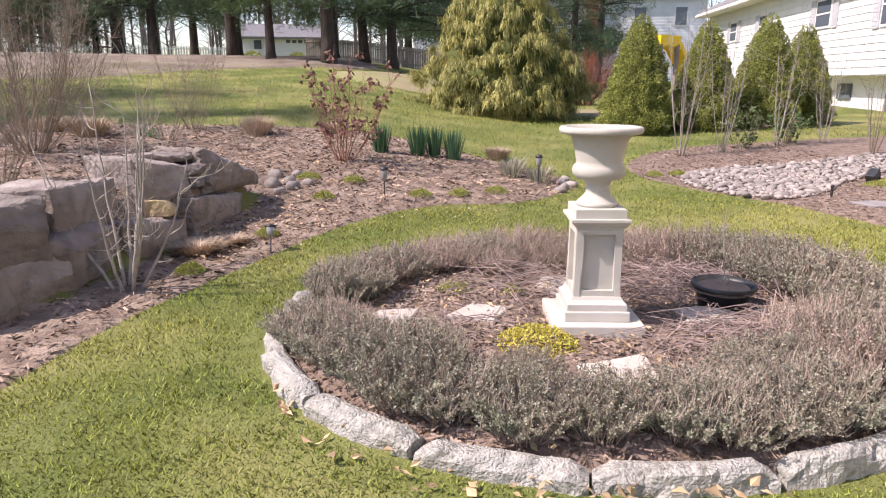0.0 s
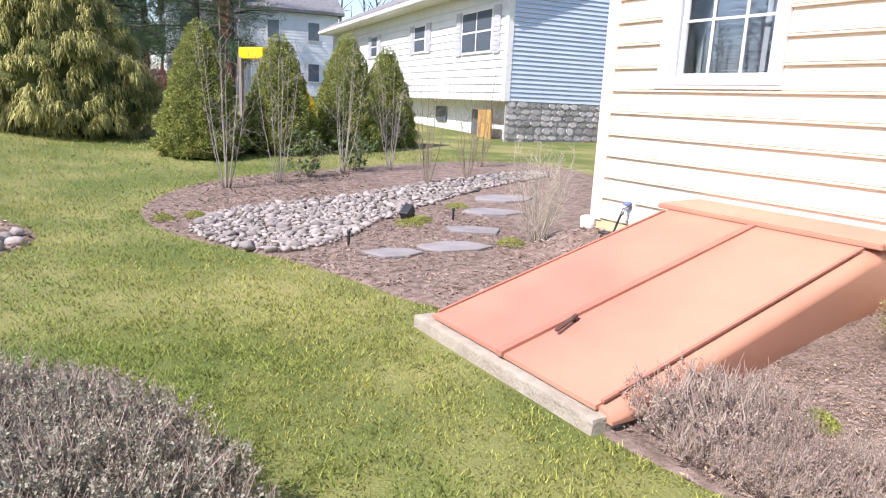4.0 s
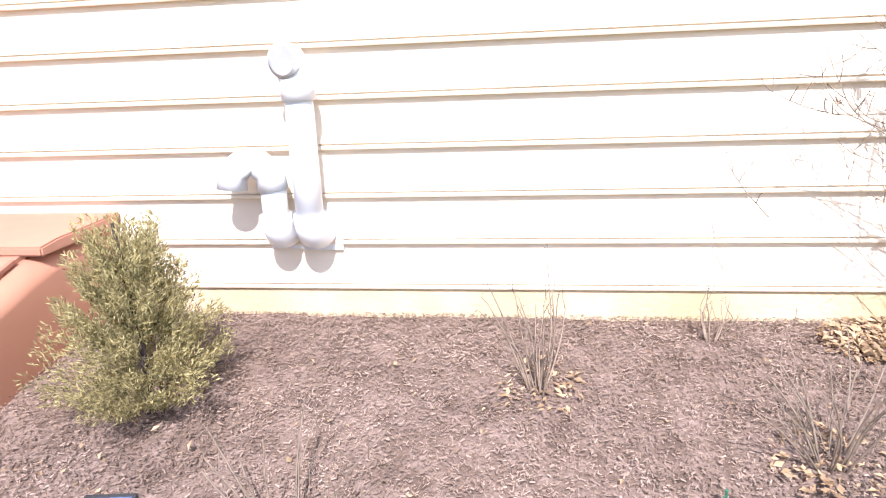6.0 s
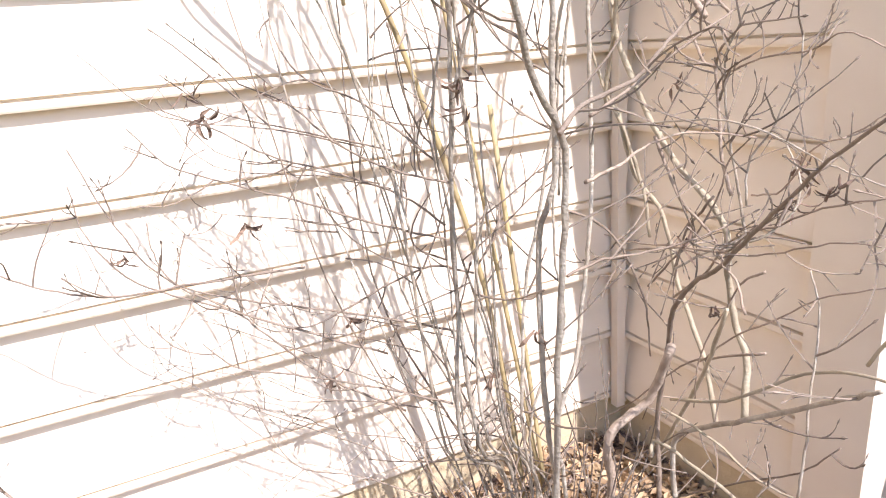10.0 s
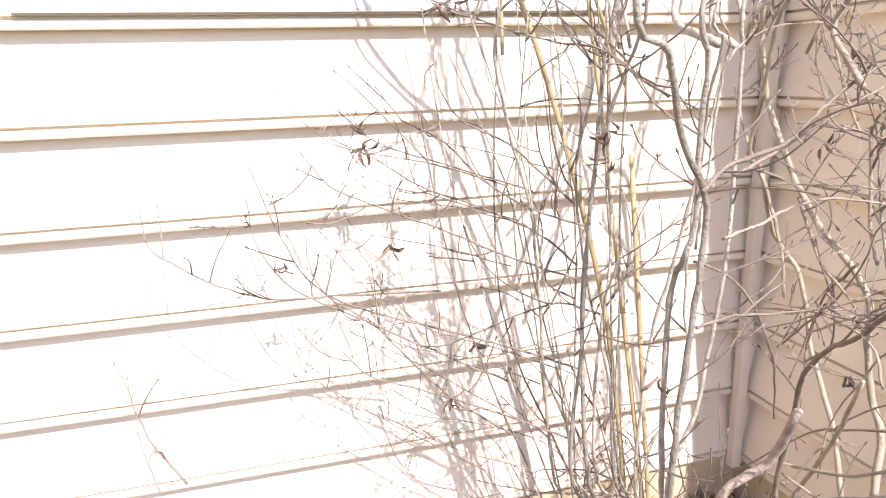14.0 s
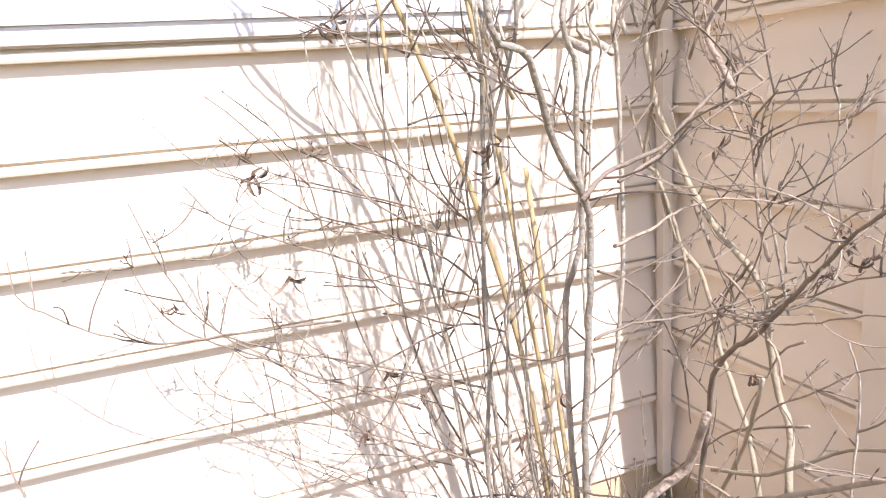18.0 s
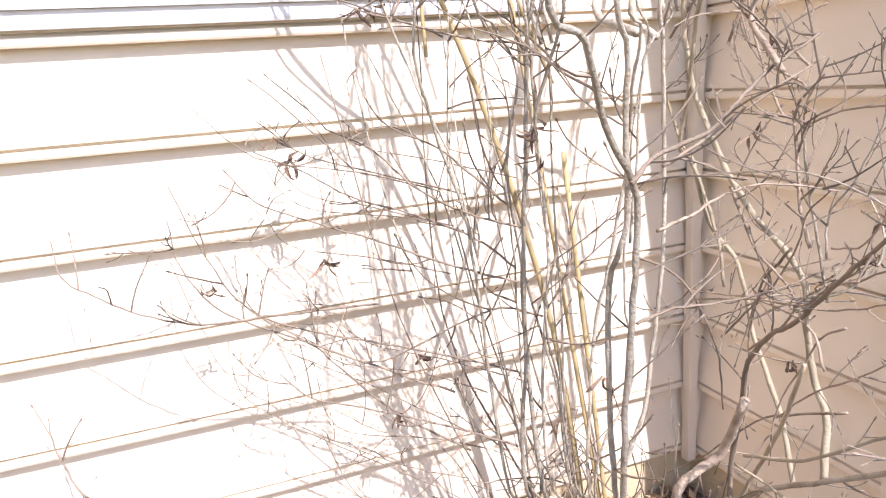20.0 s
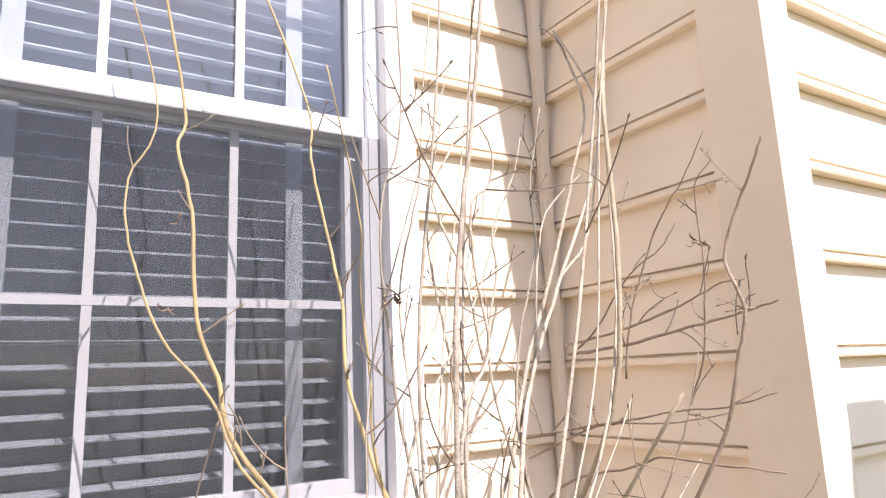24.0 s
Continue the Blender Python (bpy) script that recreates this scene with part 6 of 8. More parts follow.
v, f = tube([tuple(p) for p in bend(hz, 3)], [0.009] * (3 * (len(hz) - 1) + 1), 7)
soup("hose_coil", v, f, M_METAL_BLACK, hose, smooth=True)
spout = thing("downspout_shoe", "white plastic bucket-like downspout shoe at the house corner", "downspout", WALL_X - 0.05, FAR_Y + 0.03, 0.27)
part("shoe", lathe([(0.05, -0.05), (0.062, 0.05), (0.066, 0.11), (0.058, 0.125), (0.03, 0.135)], 20), M_VINYL, spout, smooth=True)

# ---- stoop on the bump wall ----
stoop = thing("stoop", "dark brown wooden stoop against the house wall", "stoop", BUMP_X - 0.035, -0.812, height(5.6, -1.4))
zs = 0.72 - height(5.6, -1.4)
part("body", boxed(-0.62, 0.0, -1.3, -0.02, -0.05, zs - 0.035), M_STEPWOOD, stoop)
for i in range(5):
    part("deck_board", boxed(-0.66 + i * 0.133, -0.66 + i * 0.133 + 0.127, -1.33, 0.0, zs - 0.034, zs, bevel=0.004), M_STEPWOOD, stoop)
for y0 in (-0.02, -0.62, -1.28):
    part("corner_board", boxed(-0.635, -0.56, y0 - 0.001, y0 + 0.012, -0.05, zs - 0.036), M_STEPWOOD, stoop)
part("corner_board", boxed(-0.075, -0.002, -0.019, -0.007, -0.05, zs - 0.036), M_STEPWOOD, stoop)
part("skirt_board", boxed(-0.56, -0.076, -0.019, -0.009, zs - 0.12, zs - 0.036), M_STEPWOOD, stoop)

# added to throw the narrow shadow strip on the bump wall
post_ = thing("porch_post", "dark brown square post added on the stoop to cast a shadow", "post", 5.36, -0.965, zs + height(5.6, -1.4))
part("shaft", boxed(-0.06, 0.06, -0.06, 0.06, 0.0, 1.4, bevel=0.006), M_STEPWOOD, post_)
part("base_trim", boxed(-0.075, 0.075, -0.075, 0.075, 0.0, 0.12, bevel=0.006), M_STEPWOOD, post_)
part("cap", boxed(-0.075, 0.075, -0.075, 0.075, 1.401, 1.44, bevel=0.006), M_STEPWOOD, post_)

# ---- garden lights and low fence ----
sol = thing("solar_spotlight", "black solar spotlight with tilted blue panel on a stake", "garden light", 5.21, 1.99, height(5.21, 1.99), 8)
pan = pose(0.0, 0, 0.235, 0, -27, 0)
b = box(bmesh.new(), -0.085, 0.085, -0.052, 0.052, 0, 0.014, bevel=0.004)
bmesh.ops.transform(b, matrix=pan, verts=b.verts)
panel = part("panel_case", b, M_METAL_BLACK, sol)
M_CELL = mat("blue_solar_cell", (0.085, 0.12, 0.22), 0.25, (0.07, 0.10, 0.18), 30.0, spec=0.6, vary=0.15)
for i in range(5):
    for j in range(2):
        c = box(bmesh.new(), -0.078 + i * 0.0314, -0.0495 + i * 0.0314, -0.046 + j * 0.047, -0.0015 + j * 0.047, 0.0145, 0.0155)
        bmesh.ops.transform(c, matrix=pan, verts=c.verts)
        part("solar_cell", c, M_CELL, panel)
hd2 = lathe([(0.02, 0), (0.036, 0.012), (0.04, 0.06), (0.028, 0.085), (0.012, 0.09)], 20)
bmesh.ops.transform(hd2, matrix=pose(-0.05, 0, 0.065, 0, 40, 0), verts=hd2.verts)
part("lamp_head", hd2, M_METAL_BLACK, sol, smooth=True)
v, f = tube([(0.0, 0, -0.05), (0, 0, 0.08), (0.0, 0, 0.2)], (0.007, 0.009, 0.009), 8)
soup("stake", v, f, M_METAL_BLACK, sol)


M_LENS = mat("smoky_lens", (0.25, 0.25, 0.25), 0.15, (0.2, 0.2, 0.2), 20.0, spec=0.6)


def path_light(x, y, h, label, lean=0):
    g = thing("path_light", label, "garden light", x, y, height(x, y), 0, "solar path lights")
    m = pose(0, 0, 0, lean, 0, 0)
    v, f = tube([tuple(m @ Vector(p)) for p in ((0, 0, -0.04), (0, 0, h * 0.62))], (0.006, 0.006), 6)
    soup("stake", v, f, M_METAL_BLACK, g)
    for nm, prof, mt in (("lens", [(0.018, h * 0.6), (0.026, h * 0.72), (0.032, h * 0.9), (0.03, h * 0.91)], M_LENS), ("cap", [(0.036, h * 0.9), (0.038, h * 0.93), (0.03, h * 0.98), (0.008, h)], M_METAL_BLACK)):
        l_ = lathe(prof, 16)
        bmesh.ops.transform(l_, matrix=m, verts=l_.verts)
        part(nm, l_, mt, g, smooth=True)
    return g


path_light(4.98, 1.30, 0.22, "small solar path light in the house bed")
grid("garden")
path_light(0.40, 5.73, 0.30, "small solar path light with clear lens in the mulch")
path_light(-0.38, 4.40, 0.20, "small leaning solar path light at the lawn edge", -22)
path_light(2.05, 6.95, 0.34, "small solar path light at the tip of the bed")
for x, y in ((4.68, 5.95), (6.1, 6.5)):
    g = thing("garden_stake", "short black stake in the mulch", "stake", x, y, height(x, y))
    v, f = tube([(0, 0, -0.05), (0, 0, 0.12)], (0.012, 0.012), 8)
    soup("rod", v, f, M_METAL_BLACK, g)
    part("rod_cap", lathe([(0.017, 0.11), (0.018, 0.125), (0.01, 0.135)], 10), M_METAL_BLACK, g)
fl = thing("floodlight", "black adjustable garden floodlight on the ground", "garden light", 5.72, 6.72, height(5.72, 6.72), 30)
b = box(bmesh.new(), -0.07, 0.07, -0.05, 0.05, 0.03, 0.13, bevel=0.015)
bmesh.ops.transform(b, matrix=pose(0, 0, 0.02, 0, -35, 0), verts=b.verts)
part("housing", b, M_METAL_BLACK, fl)
part("bracket", boxed(-0.015, 0.015, -0.06, 0.06, -0.03, 0.07, bevel=0.004), M_METAL_BLACK, fl)

grid("house")
M_GREENWIRE = mat("green_coated_wire", (0.035, 0.13, 0.085), 0.45, (0.05, 0.15, 0.1), 15.0)
wire = thing("wire_border", "low green scalloped wire border fence", "fence", 5.27, 1.28, height(5.27, 1.2), 42)
for k in range(5):
    y, x = -0.15 * k, -0.03 * k
    if k % 2 == 0:
        v, f = tube([(x, y, -0.08), (x, y, 0.12), (x, y, 0.13)], (0.003, 0.003, 0.005), 6)
        soup("post", v, f, M_GREENWIRE, wire)
    if k < 4:
        for z0, dip in ((0.118, 0.03), (0.06, 0.03)):
            arc = [(x - 0.03 * t, y - 0.15 * t, z0 - dip * math.sin(math.pi * t)) for t in np.linspace(0, 1, 9)]
            v, f = tube(arc, [0.0017] * 9, 5)
            soup("scallop", v, f, M_GREENWIRE, wire, smooth=True)


# ---- rockery ----
grid("garden")
def boulder(seed, x, y, z0, z1, width, depth, wedge=0.0, turn=0, material=M_BOULDER):
    """A quarried block: flat broken faces with chipped edges; its face stands at x, y and it runs back into the bank."""
    rr = random.Random(seed)
    bm = bmesh.new()
    hw, h = width / 2, z1 - z0
    for sx in (-1, 1):
        for sy in (0, 1):
            for sz in (0, 1):
                top = 1 - (wedge if sx > 0 else 0) if sz else 0
                bm.verts.new((sx * hw * rr.uniform(0.84, 1.04), sy * depth + rr.uniform(-0.02, 0.05), h * top + h * rr.uniform(-0.07, 0.07)))
    for k in range(7):
        a = rr.uniform(-0.8, 0.8)
        bm.verts.new((a * hw, rr.uniform(-0.055, 0.0), h * rr.uniform(0.15, 0.85) * (1 - wedge * max(0.0, a))))
        bm.verts.new((a * hw, depth * rr.uniform(0.2, 0.8), h * rr.uniform(0.98, 1.08) * (1 - wedge * max(0.0, (a + 1) / 2))))
    hull = bmesh.ops.convex_hull(bm, input=bm.verts)
    bmesh.ops.delete(bm, geom=[v for v in hull["geom_interior"] if isinstance(v, bmesh.types.BMVert)], context="VERTS")
    bmesh.ops.dissolve_limit(bm, angle_limit=radians(14), verts=bm.verts, edges=bm.edges)
    bmesh.ops.bevel(bm, geom=list(bm.edges), offset=0.008, segments=1, affect="EDGES")
    bmesh.ops.triangulate(bm, faces=bm.faces)
    for _ in range(4):
        bmesh.ops.subdivide_edges(bm, edges=[e_ for e_ in bm.edges if e_.calc_length() > 0.035], cuts=1)
        bmesh.ops.triangulate(bm, faces=bm.faces)
    off = Vector((seed * 1.7, 0, 0))
    for v in bm.verts:
        p = v.co + off
        layer = 0.009 * noise.noise(Vector((p.x * 3, p.y * 3, p.z * 26)))
        v.co += Vector((noise.noise(p * 5), noise.noise(p * 5 + Vector((9, 0, 0))), noise.noise(p * 5 + Vector((0, 9, 0))))) * 0.022 + v.normal * (layer + 0.008 * noise.noise(p * 21) + 0.005 * noise.noise(p * 48))
    ob = part("boulder", bm, material, smooth=True)
    ob.data.set_sharp_from_angle(angle=radians(24))
    ob.matrix_basis = pose(x, y, z0, 0, 0, 69.7 + turn)
    return tagged(ob, "angular brown-grey boulder of the dry-stacked garden wall", "boulder", "boulders of the rockery wall")


M_TANROCK = mat("tan_rock", (0.46, 0.35, 0.2), 0.9, (0.33, 0.24, 0.14), 9.0, bump=0.6, bump_scale=30)
ROCKS = ((-1.50, 3.20, 0.0, 0.28, .30, .30, 0, 8), (-1.52, 3.42, 0.26, 0.57, .56, .50, 0, -16), (-1.34, 4.06, 0.29, 0.60, .72, .55, 0.1, 8), (-1.11, 4.68, 0.35, 0.66, .47, .50, 0.15, -12),
         (-1.06, 5.14, 0.60, 0.66, .44, .34, 0.1, 6), (-0.96, 5.08, 0.505, 0.592, .36, .34, 0, -5), (-0.94, 4.98, 0.41, 0.50, .17, .25, 0, 0))
ROCKS2 = ((-0.87, 5.15, 0.41, 0.50, .17, .25, 0, 10), (-0.76, 5.36, 0.33, 0.70, .76, .45, 0.78, -6), (-0.84, 5.00, 0.05, 0.40, .80, .40, 0.3, 5), (-1.10, 4.40, 0.02, 0.33, .56, .32, 0.15, -6),
          (-1.30, 3.86, 0.02, 0.36, .56, .30, 0, 9), (-1.42, 3.52, 0.02, 0.30, .54, .30, 0, -10))
for i, (x, y, z0, z1, w, d_, wedge, t) in enumerate(ROCKS + ROCKS2):
    boulder(i * 3 + 1, x, y, z0, z1, w * 0.96, d_, wedge, t)
boulder(91, -1.04, 4.58, 0.29, 0.40, .17, .14, 0.3, 20, M_TANROCK)

# ---- river stones ----
pebbles = []
for k in range(8):
    bm = bmesh.new()
    bmesh.ops.create_icosphere(bm, subdivisions=2, radius=1)
    for v in bm.verts:
        p = v.co
        v.co = Vector((p.x * (1.0 + 0.1 * k % 0.3), p.y * 0.85, p.z * 0.66)) * (1 + 0.38 * noise.noise(p * 1.5 + Vector((k * 5, 0, 0))))
    me = bpy.data.meshes.new("river_stone")
    bm.to_mesh(me)
    bm.free()
    me.polygons.foreach_set("use_smooth", [True] * len(me.polygons))
    me.materials.append(M_RIVER)
    pebbles.append(me)
stone_bed = thing("river_stone_bed", "dry creek bed of rounded grey and tan river stones", "stone bed", 0, 0, 0, kind="structure")
srr = random.Random(11)
xs_ = [p[0] for p in STONE_BED]
ys_ = [p[1] for p in STONE_BED]
done, rest = 0, Heap()
taken = []
for _ in range(16000):
    x, y = srr.uniform(min(xs_), max(xs_)), srr.uniform(min(ys_), max(ys_))
    s = srr.choice((0.016, 0.018, 0.021, 0.025, 0.031, 0.044))
    if not in_poly(x, y, STONE_BED) or any((x - a) ** 2 + (y - b_) ** 2 < (0.72 * (s + c)) ** 2 for a, b_, c in taken):
        continue
    taken.append((x, y, s))
    m = pose(x, y, height(x, y) + 0.02 + 0.3 * s, srr.uniform(-18, 18), srr.uniform(-18, 18), srr.uniform(0, 360)) @ Matrix.Diagonal((s * 1.25, s * 1.1, s * srr.uniform(0.8, 1.2), 1))
    me = srr.choice(pebbles)
    if done < 300 and y < 7.6:
        ob = new("river_stone", me)
        ob.parent = stone_bed
        ob.matrix_basis = m
        done += 1
    else:
        rest.add([tuple(m @ v.co) for v in me.vertices], [tuple(p.vertices) for p in me.polygons])
ob = rest.make("river_stone_rest", mat("river_stone_mass", (0.33, 0.285, 0.26), 0.75, (0.24, 0.205, 0.185), 9.0, vary=0.35, island=True), stone_bed, smooth=True)
tagged(ob, kind="stuff")
for x, y, s in ((-0.60, 6.1, .085), (-0.45, 6.2, .07), (-0.62, 6.45, .08), (-0.42, 6.5, .06), (-0.40, 6.0, .07), (-0.28, 6.15, .05), (-0.5, 5.85, .05), (2.28, 6.75, .06), (2.4, 6.9, .055), (2.33, 7.05, .06), (2.2, 6.6, .05), (2.42, 7.2, .06)):
    ob = new("edge_stone", srr.choice(pebbles))
    ob.matrix_basis = pose(x, y, height(x, y) + 0.03, srr.uniform(-20, 20), 0, srr.uniform(0, 360)) @ Matrix.Diagonal((s, s, s * 1.2, 1))
    tagged(ob, "rounded pale stone at the bed edge", "stone", "edge stones of the bed")


# ---- plants of the beds ----
def blade_tuft(name, label, x, y, n, h, spread_, width, material, group, droop=0.3, category="plant"):
    g = thing(name, label, category, x, y, height(x, y) + 0.005, rng.uniform(0, 360), group)
    hp_ = Heap()
    rr = random.Random(int(x * 77 + y * 31))
    for _ in range(n):
        a = rr.uniform(0, 6.28)
        d = Vector((math.cos(a), math.sin(a), 0))
        k = spread_ * math.sqrt(rr.random())
        b0 = d * k * 0.45
        hh = h * rr.uniform(0.65, 1.05)
        t = d * k + Vector((0, 0, hh))
        m = b0.lerp(t, 0.55) + Vector((0, 0, hh * droop * 0.3))
        s = d.cross(Vector((0, 0, 1))) * width / 2
        hp_.add([tuple(b0 - s), tuple(b0 + s), tuple(m + s * 0.8), tuple(m - s * 0.8), tuple(t)], [(0, 1, 2, 3), (3, 2, 4)])
    hp_.make("foliage", material, g)
    return g


for x, y in ((-1.95, 7.0), (0.40, 8.2), (0.86, 8.3), (1.06, 8.36), (1.30, 8.32)):
    blade_tuft("daffodil_clump", "clump of blue-green daffodil leaves in the mulch", x, y, 110, 0.40, 0.19, 0.014, M_DAFF, "daffodil clumps")
for x, y, r, h in ((-1.25, 9.4, .34, .32), (1.95, 8.8, .25, .2), (-0.3, 9.6, .2, .2), (-0.86, 4.42, .26, .10), (-0.66, 4.62, .2, .06), (-2.3, 6.6, .3, .22), (-2.7, 7.1, .3, .2), (-3.2, 7.6, .35, .25)):
    blade_tuft("cut_grass_mound", "mound of cut-back tan ornamental grass", x, y, 900, h * 0.85, r, 0.0045, M_DRYGRASS, "cut-back grass mounds")
for i, (x, y) in enumerate(((1.95, 7.75), (2.12, 7.15), (1.85, 7.4))):
    blade_tuft("sedge_tuft", "grey-green arching sedge tuft", x, y, 160, 0.2, 0.26, 0.006, M_HEATH_L, "sedge tufts", 0.9)


def cushion(x, y, r, label, material=M_SEDUM, n=900, h=0.06):
    g = thing("sedum_cushion", label, "plant", x, y, height(x, y) + 0.01, 0, "yellow-green cushions")
    hp_ = Heap()
    rr = random.Random(int(x * 91 + y * 17))
    for _ in range(n):
        a, k = rr.uniform(0, 6.28), math.sqrt(rr.random())
        p = Vector((r * k * math.cos(a), r * k * math.sin(a), h * (1 - k * k) * rr.uniform(0.3, 1) + 0.01))
        s = rr.uniform(0.009, 0.017)
        hp_.leaf(p, rvec() + Vector((0, 0, 0.6)), rvec(), s, s * 0.6)
    hp_.make("foliage", material, g)
    return g


cushion(0.98, 2.60, 0.19, "yellow sedum cushion in front of the pedestal", mat("yellow_sedum_leaf", (0.60, 0.52, 0.11), 0.75, (0.47, 0.43, 0.09), 12.0, vary=0.35, island=True, translucent=0.2), 2600, 0.09)
cushion(0.72, 3.38, 0.11, "small yellowish sedum cushion in the round bed", n=700)
cushion(1.02, 3.3, 0.07, "small yellowish sedum cushion in the round bed", n=400)
for x, y, r in ((-0.79, 3.99, .09), (-0.45, 4.75, .09), (-0.12, 5.7, .1), (0.12, 6.3, .11), (0.72, 5.95, .11), (1.1, 6.15, .1), (1.5, 6.4, .12), (-0.3, 6.4, .12), (5.55, 6.45, .14), (5.95, 5.4, .13), (3.55, 7.45, .1), (3.85, 7.5, .1), (6.5, 7.0, .14), (5.75, 6.55, .12)):
    cushion(x, y, r, "bright yellow-green perennial cushion in the mulch")
grid("house")
for x, y, r in ((5.42, 1.10, .12), (5.04, 2.36, .09)):
    cushion(x, y, r, "bright yellow-green perennial cushion in the mulch")
grid("garden")


def bare_shrub(x, y, h, w, n, label, r=0.008, material=M_TWIG, twigs=3, tips=None, name="bare_shrub", tw=0.3, seed=None):
    g = thing(name, label, "shrub", x, y, height(x, y))
    rr = random.Random(seed or int(x * 53 + y * 29 + 400))
    hp_ = Heap()
    tp = Heap()
    for _ in range(n):
        a = rr.uniform(0, 6.28)
        k = w * math.sqrt(rr.random())
        t = Vector((k * math.cos(a), k * math.sin(a), h * rr.uniform(0.6, 1.05)))
        b0 = Vector((t.x * 0.12, t.y * 0.12, -0.03))
        path = bend([b0, b0.lerp(t, 0.45) + Vector((t.x * 0.12, t.y * 0.12, 0)), t], 5, 0.006, rr)
        v, f = tube([tuple(q) for q in path], [r * (1 - 0.075 * i) for i in range(len(path))], 5)
        soup("stem", v, f, material, g, smooth=True)
        for i in range(3, len(path)):
            for _k in range(twigs):
                q = twig(hp_, path[i], (path[i] - path[i - 1]).normalized() * 0.7 + rvec(), tw * rr.uniform(0.3, 1), r * 0.3, rr, 1)
                if tips and rr.random() < 0.5:
                    for _m in range(5):
                        tp.leaf(q[-1] + rvec() * 0.02, rvec(), rvec(), 0.055, 0.036)
    tagged(hp_.make("twig_mass", material, g), kind="stuff")
    if tips and tp.v:
        tagged(tp.make("seed_head_mass", tips, g), kind="stuff")
    return g


bare_shrub(-1.05, 3.70, 1.12, 0.5, 9, "young shrub of bare pale stems in front of the boulders", 0.011, M_BIRCH, 1, tw=0.3)
bare_shrub(-2.4, 5.7, 1.35, 0.7, 40, "tall dense leafless twiggy shrub above the rockery", 0.005, M_TWIG, 3, tw=0.35)
bare_shrub(-3.3, 6.3, 1.3, 0.6, 20, "tall dense leafless twiggy shrub above the rockery", 0.006, M_TWIG, 2, tw=0.35)
bare_shrub(-2.1, 4.6, 0.8, 0.4, 14, "low leafless twiggy shrub above the rockery", 0.005, M_TWIG, 2, tw=0.25)
bare_shrub(-2.2, 9.9, 1.1, 0.6, 18, "thin wispy leafless shrub at the back of the rockery bed", 0.005, M_TWIG, 2, tw=0.3)
bare_shrub(-3.6, 9.4, 0.9, 0.7, 20, "thin wispy leafless shrub at the back of the rockery bed", 0.005, M_TWIG, 2, tw=0.3)
bare_shrub(-2.2, 8.6, 0.9, 0.6, 16, "thin wispy leafless shrub behind the rockery", 0.005, M_TWIG, 1, tw=0.3)
bare_shrub(-1.2, 8.0, 0.75, 0.35, 7, "thin wispy leafless shrub behind the rockery", 0.004, M_TWIG, 1, tw=0.2)
bare_shrub(-0.02, 7.35, 1.1, 0.55, 12, "red-brown shrub with dried flower heads", 0.008, mat("red_brown_twig", (0.27, 0.14, 0.095), 0.85, (0.2, 0.1, 0.07), 9.0, vary=0.2), 2,
           mat("dried_flower_head", (0.24, 0.125, 0.10), 0.9, (0.18, 0.10, 0.085), 9.0, vary=0.4, island=True), tw=0.22)
for x, y, h, w, n, mt in ((4.57, 8.97, 2.2, 0.36, 8, M_BIRCH), (5.27, 9.15, 1.9, 0.30, 7, M_BIRCH), (6.3, 9.5, 1.9, 0.35, 7, M_BIRCH), (7.1, 9.6, 1.8, 0.35, 7, M_BIRCH), (6.95, 8.35, 1.3, 0.3, 8, M_TWIG), (7.7, 8.5, 1.2, 0.3, 8, M_TWIG), (8.6, 9.4, 1.5, 0.35, 7, M_TWIG)):
    bare_shrub(x, y, h, w, n, "upright multi-stemmed leafless shrub with pale bark", 0.007, mt, 1, tw=0.45, name="upright_shrub")
for x, y in ((5.75, 9.5), (6.6, 9.75)):
    g = bare_shrub(x, y, 0.5, 0.28, 14, "small dark green evergreen shrub in the mulch", 0.005, M_TWIG, 1, M_HOLLY, tw=0.12, name="evergreen_shrub")
bare_shrub(6.25, 5.42, 0.75, 0.28, 26, "tan wispy leafless shrub at the house corner", 0.0045, M_STEM, 2, tw=0.2)
# dried vines in the round bed
vine = Heap()
vrr = random.Random(9)
for cx, cy, rx, ry, n in ((1.72, 3.25, .36, .34, 260), (2.0, 3.5, .4, .3, 220), (1.95, 2.55, .35, .22, 170), (1.0, 3.3, .34, .3, 110), (2.3, 3.2, .25, .3, 90), (0.75, 2.65, .3, .2, 60), (1.5, 2.35, .3, .15, 60)):
    for _ in range(n):
        a, k = vrr.uniform(0, 6.28), math.sqrt(vrr.random())
        p = Vector((cx + rx * k * math.cos(a), cy + ry * k * math.sin(a), 0))
        if any(math.hypot(p.x - a_, p.y - b_) < 0.19 for a_, b_, c_ in STONES_AT[1:]):
            continue
        p.z = height(p.x, p.y) + 0.04 + vrr.uniform(0, 0.09)
        d = Vector((vrr.uniform(-1, 1), vrr.uniform(-1, 1), 0)).normalized() * vrr.uniform(0.08, 0.22)
        vine.tube([tuple(p - d), tuple(p + Vector((0, 0, vrr.uniform(0.0, 0.05)))), tuple(p + d + rvec() * 0.03)], (0.0022, 0.002, 0.0012), 3)
tagged(vine.make("dried_vines", mat("dried_vine", (0.31, 0.235, 0.21), 0.9, (0.24, 0.18, 0.16), 8.0, vary=0.35, island=True)), "tangle of dried reddish-grey vines in the round bed", "vines", kind="stuff")


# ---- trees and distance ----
# closed shells that fill the crowns; the dark colour stands in for inner shade
M_CORE = mat("inner_crown_shade", (0.13, 0.145, 0.042), 0.9, (0.08, 0.095, 0.028), 9.0, bump=1.0, bump_scale=30)


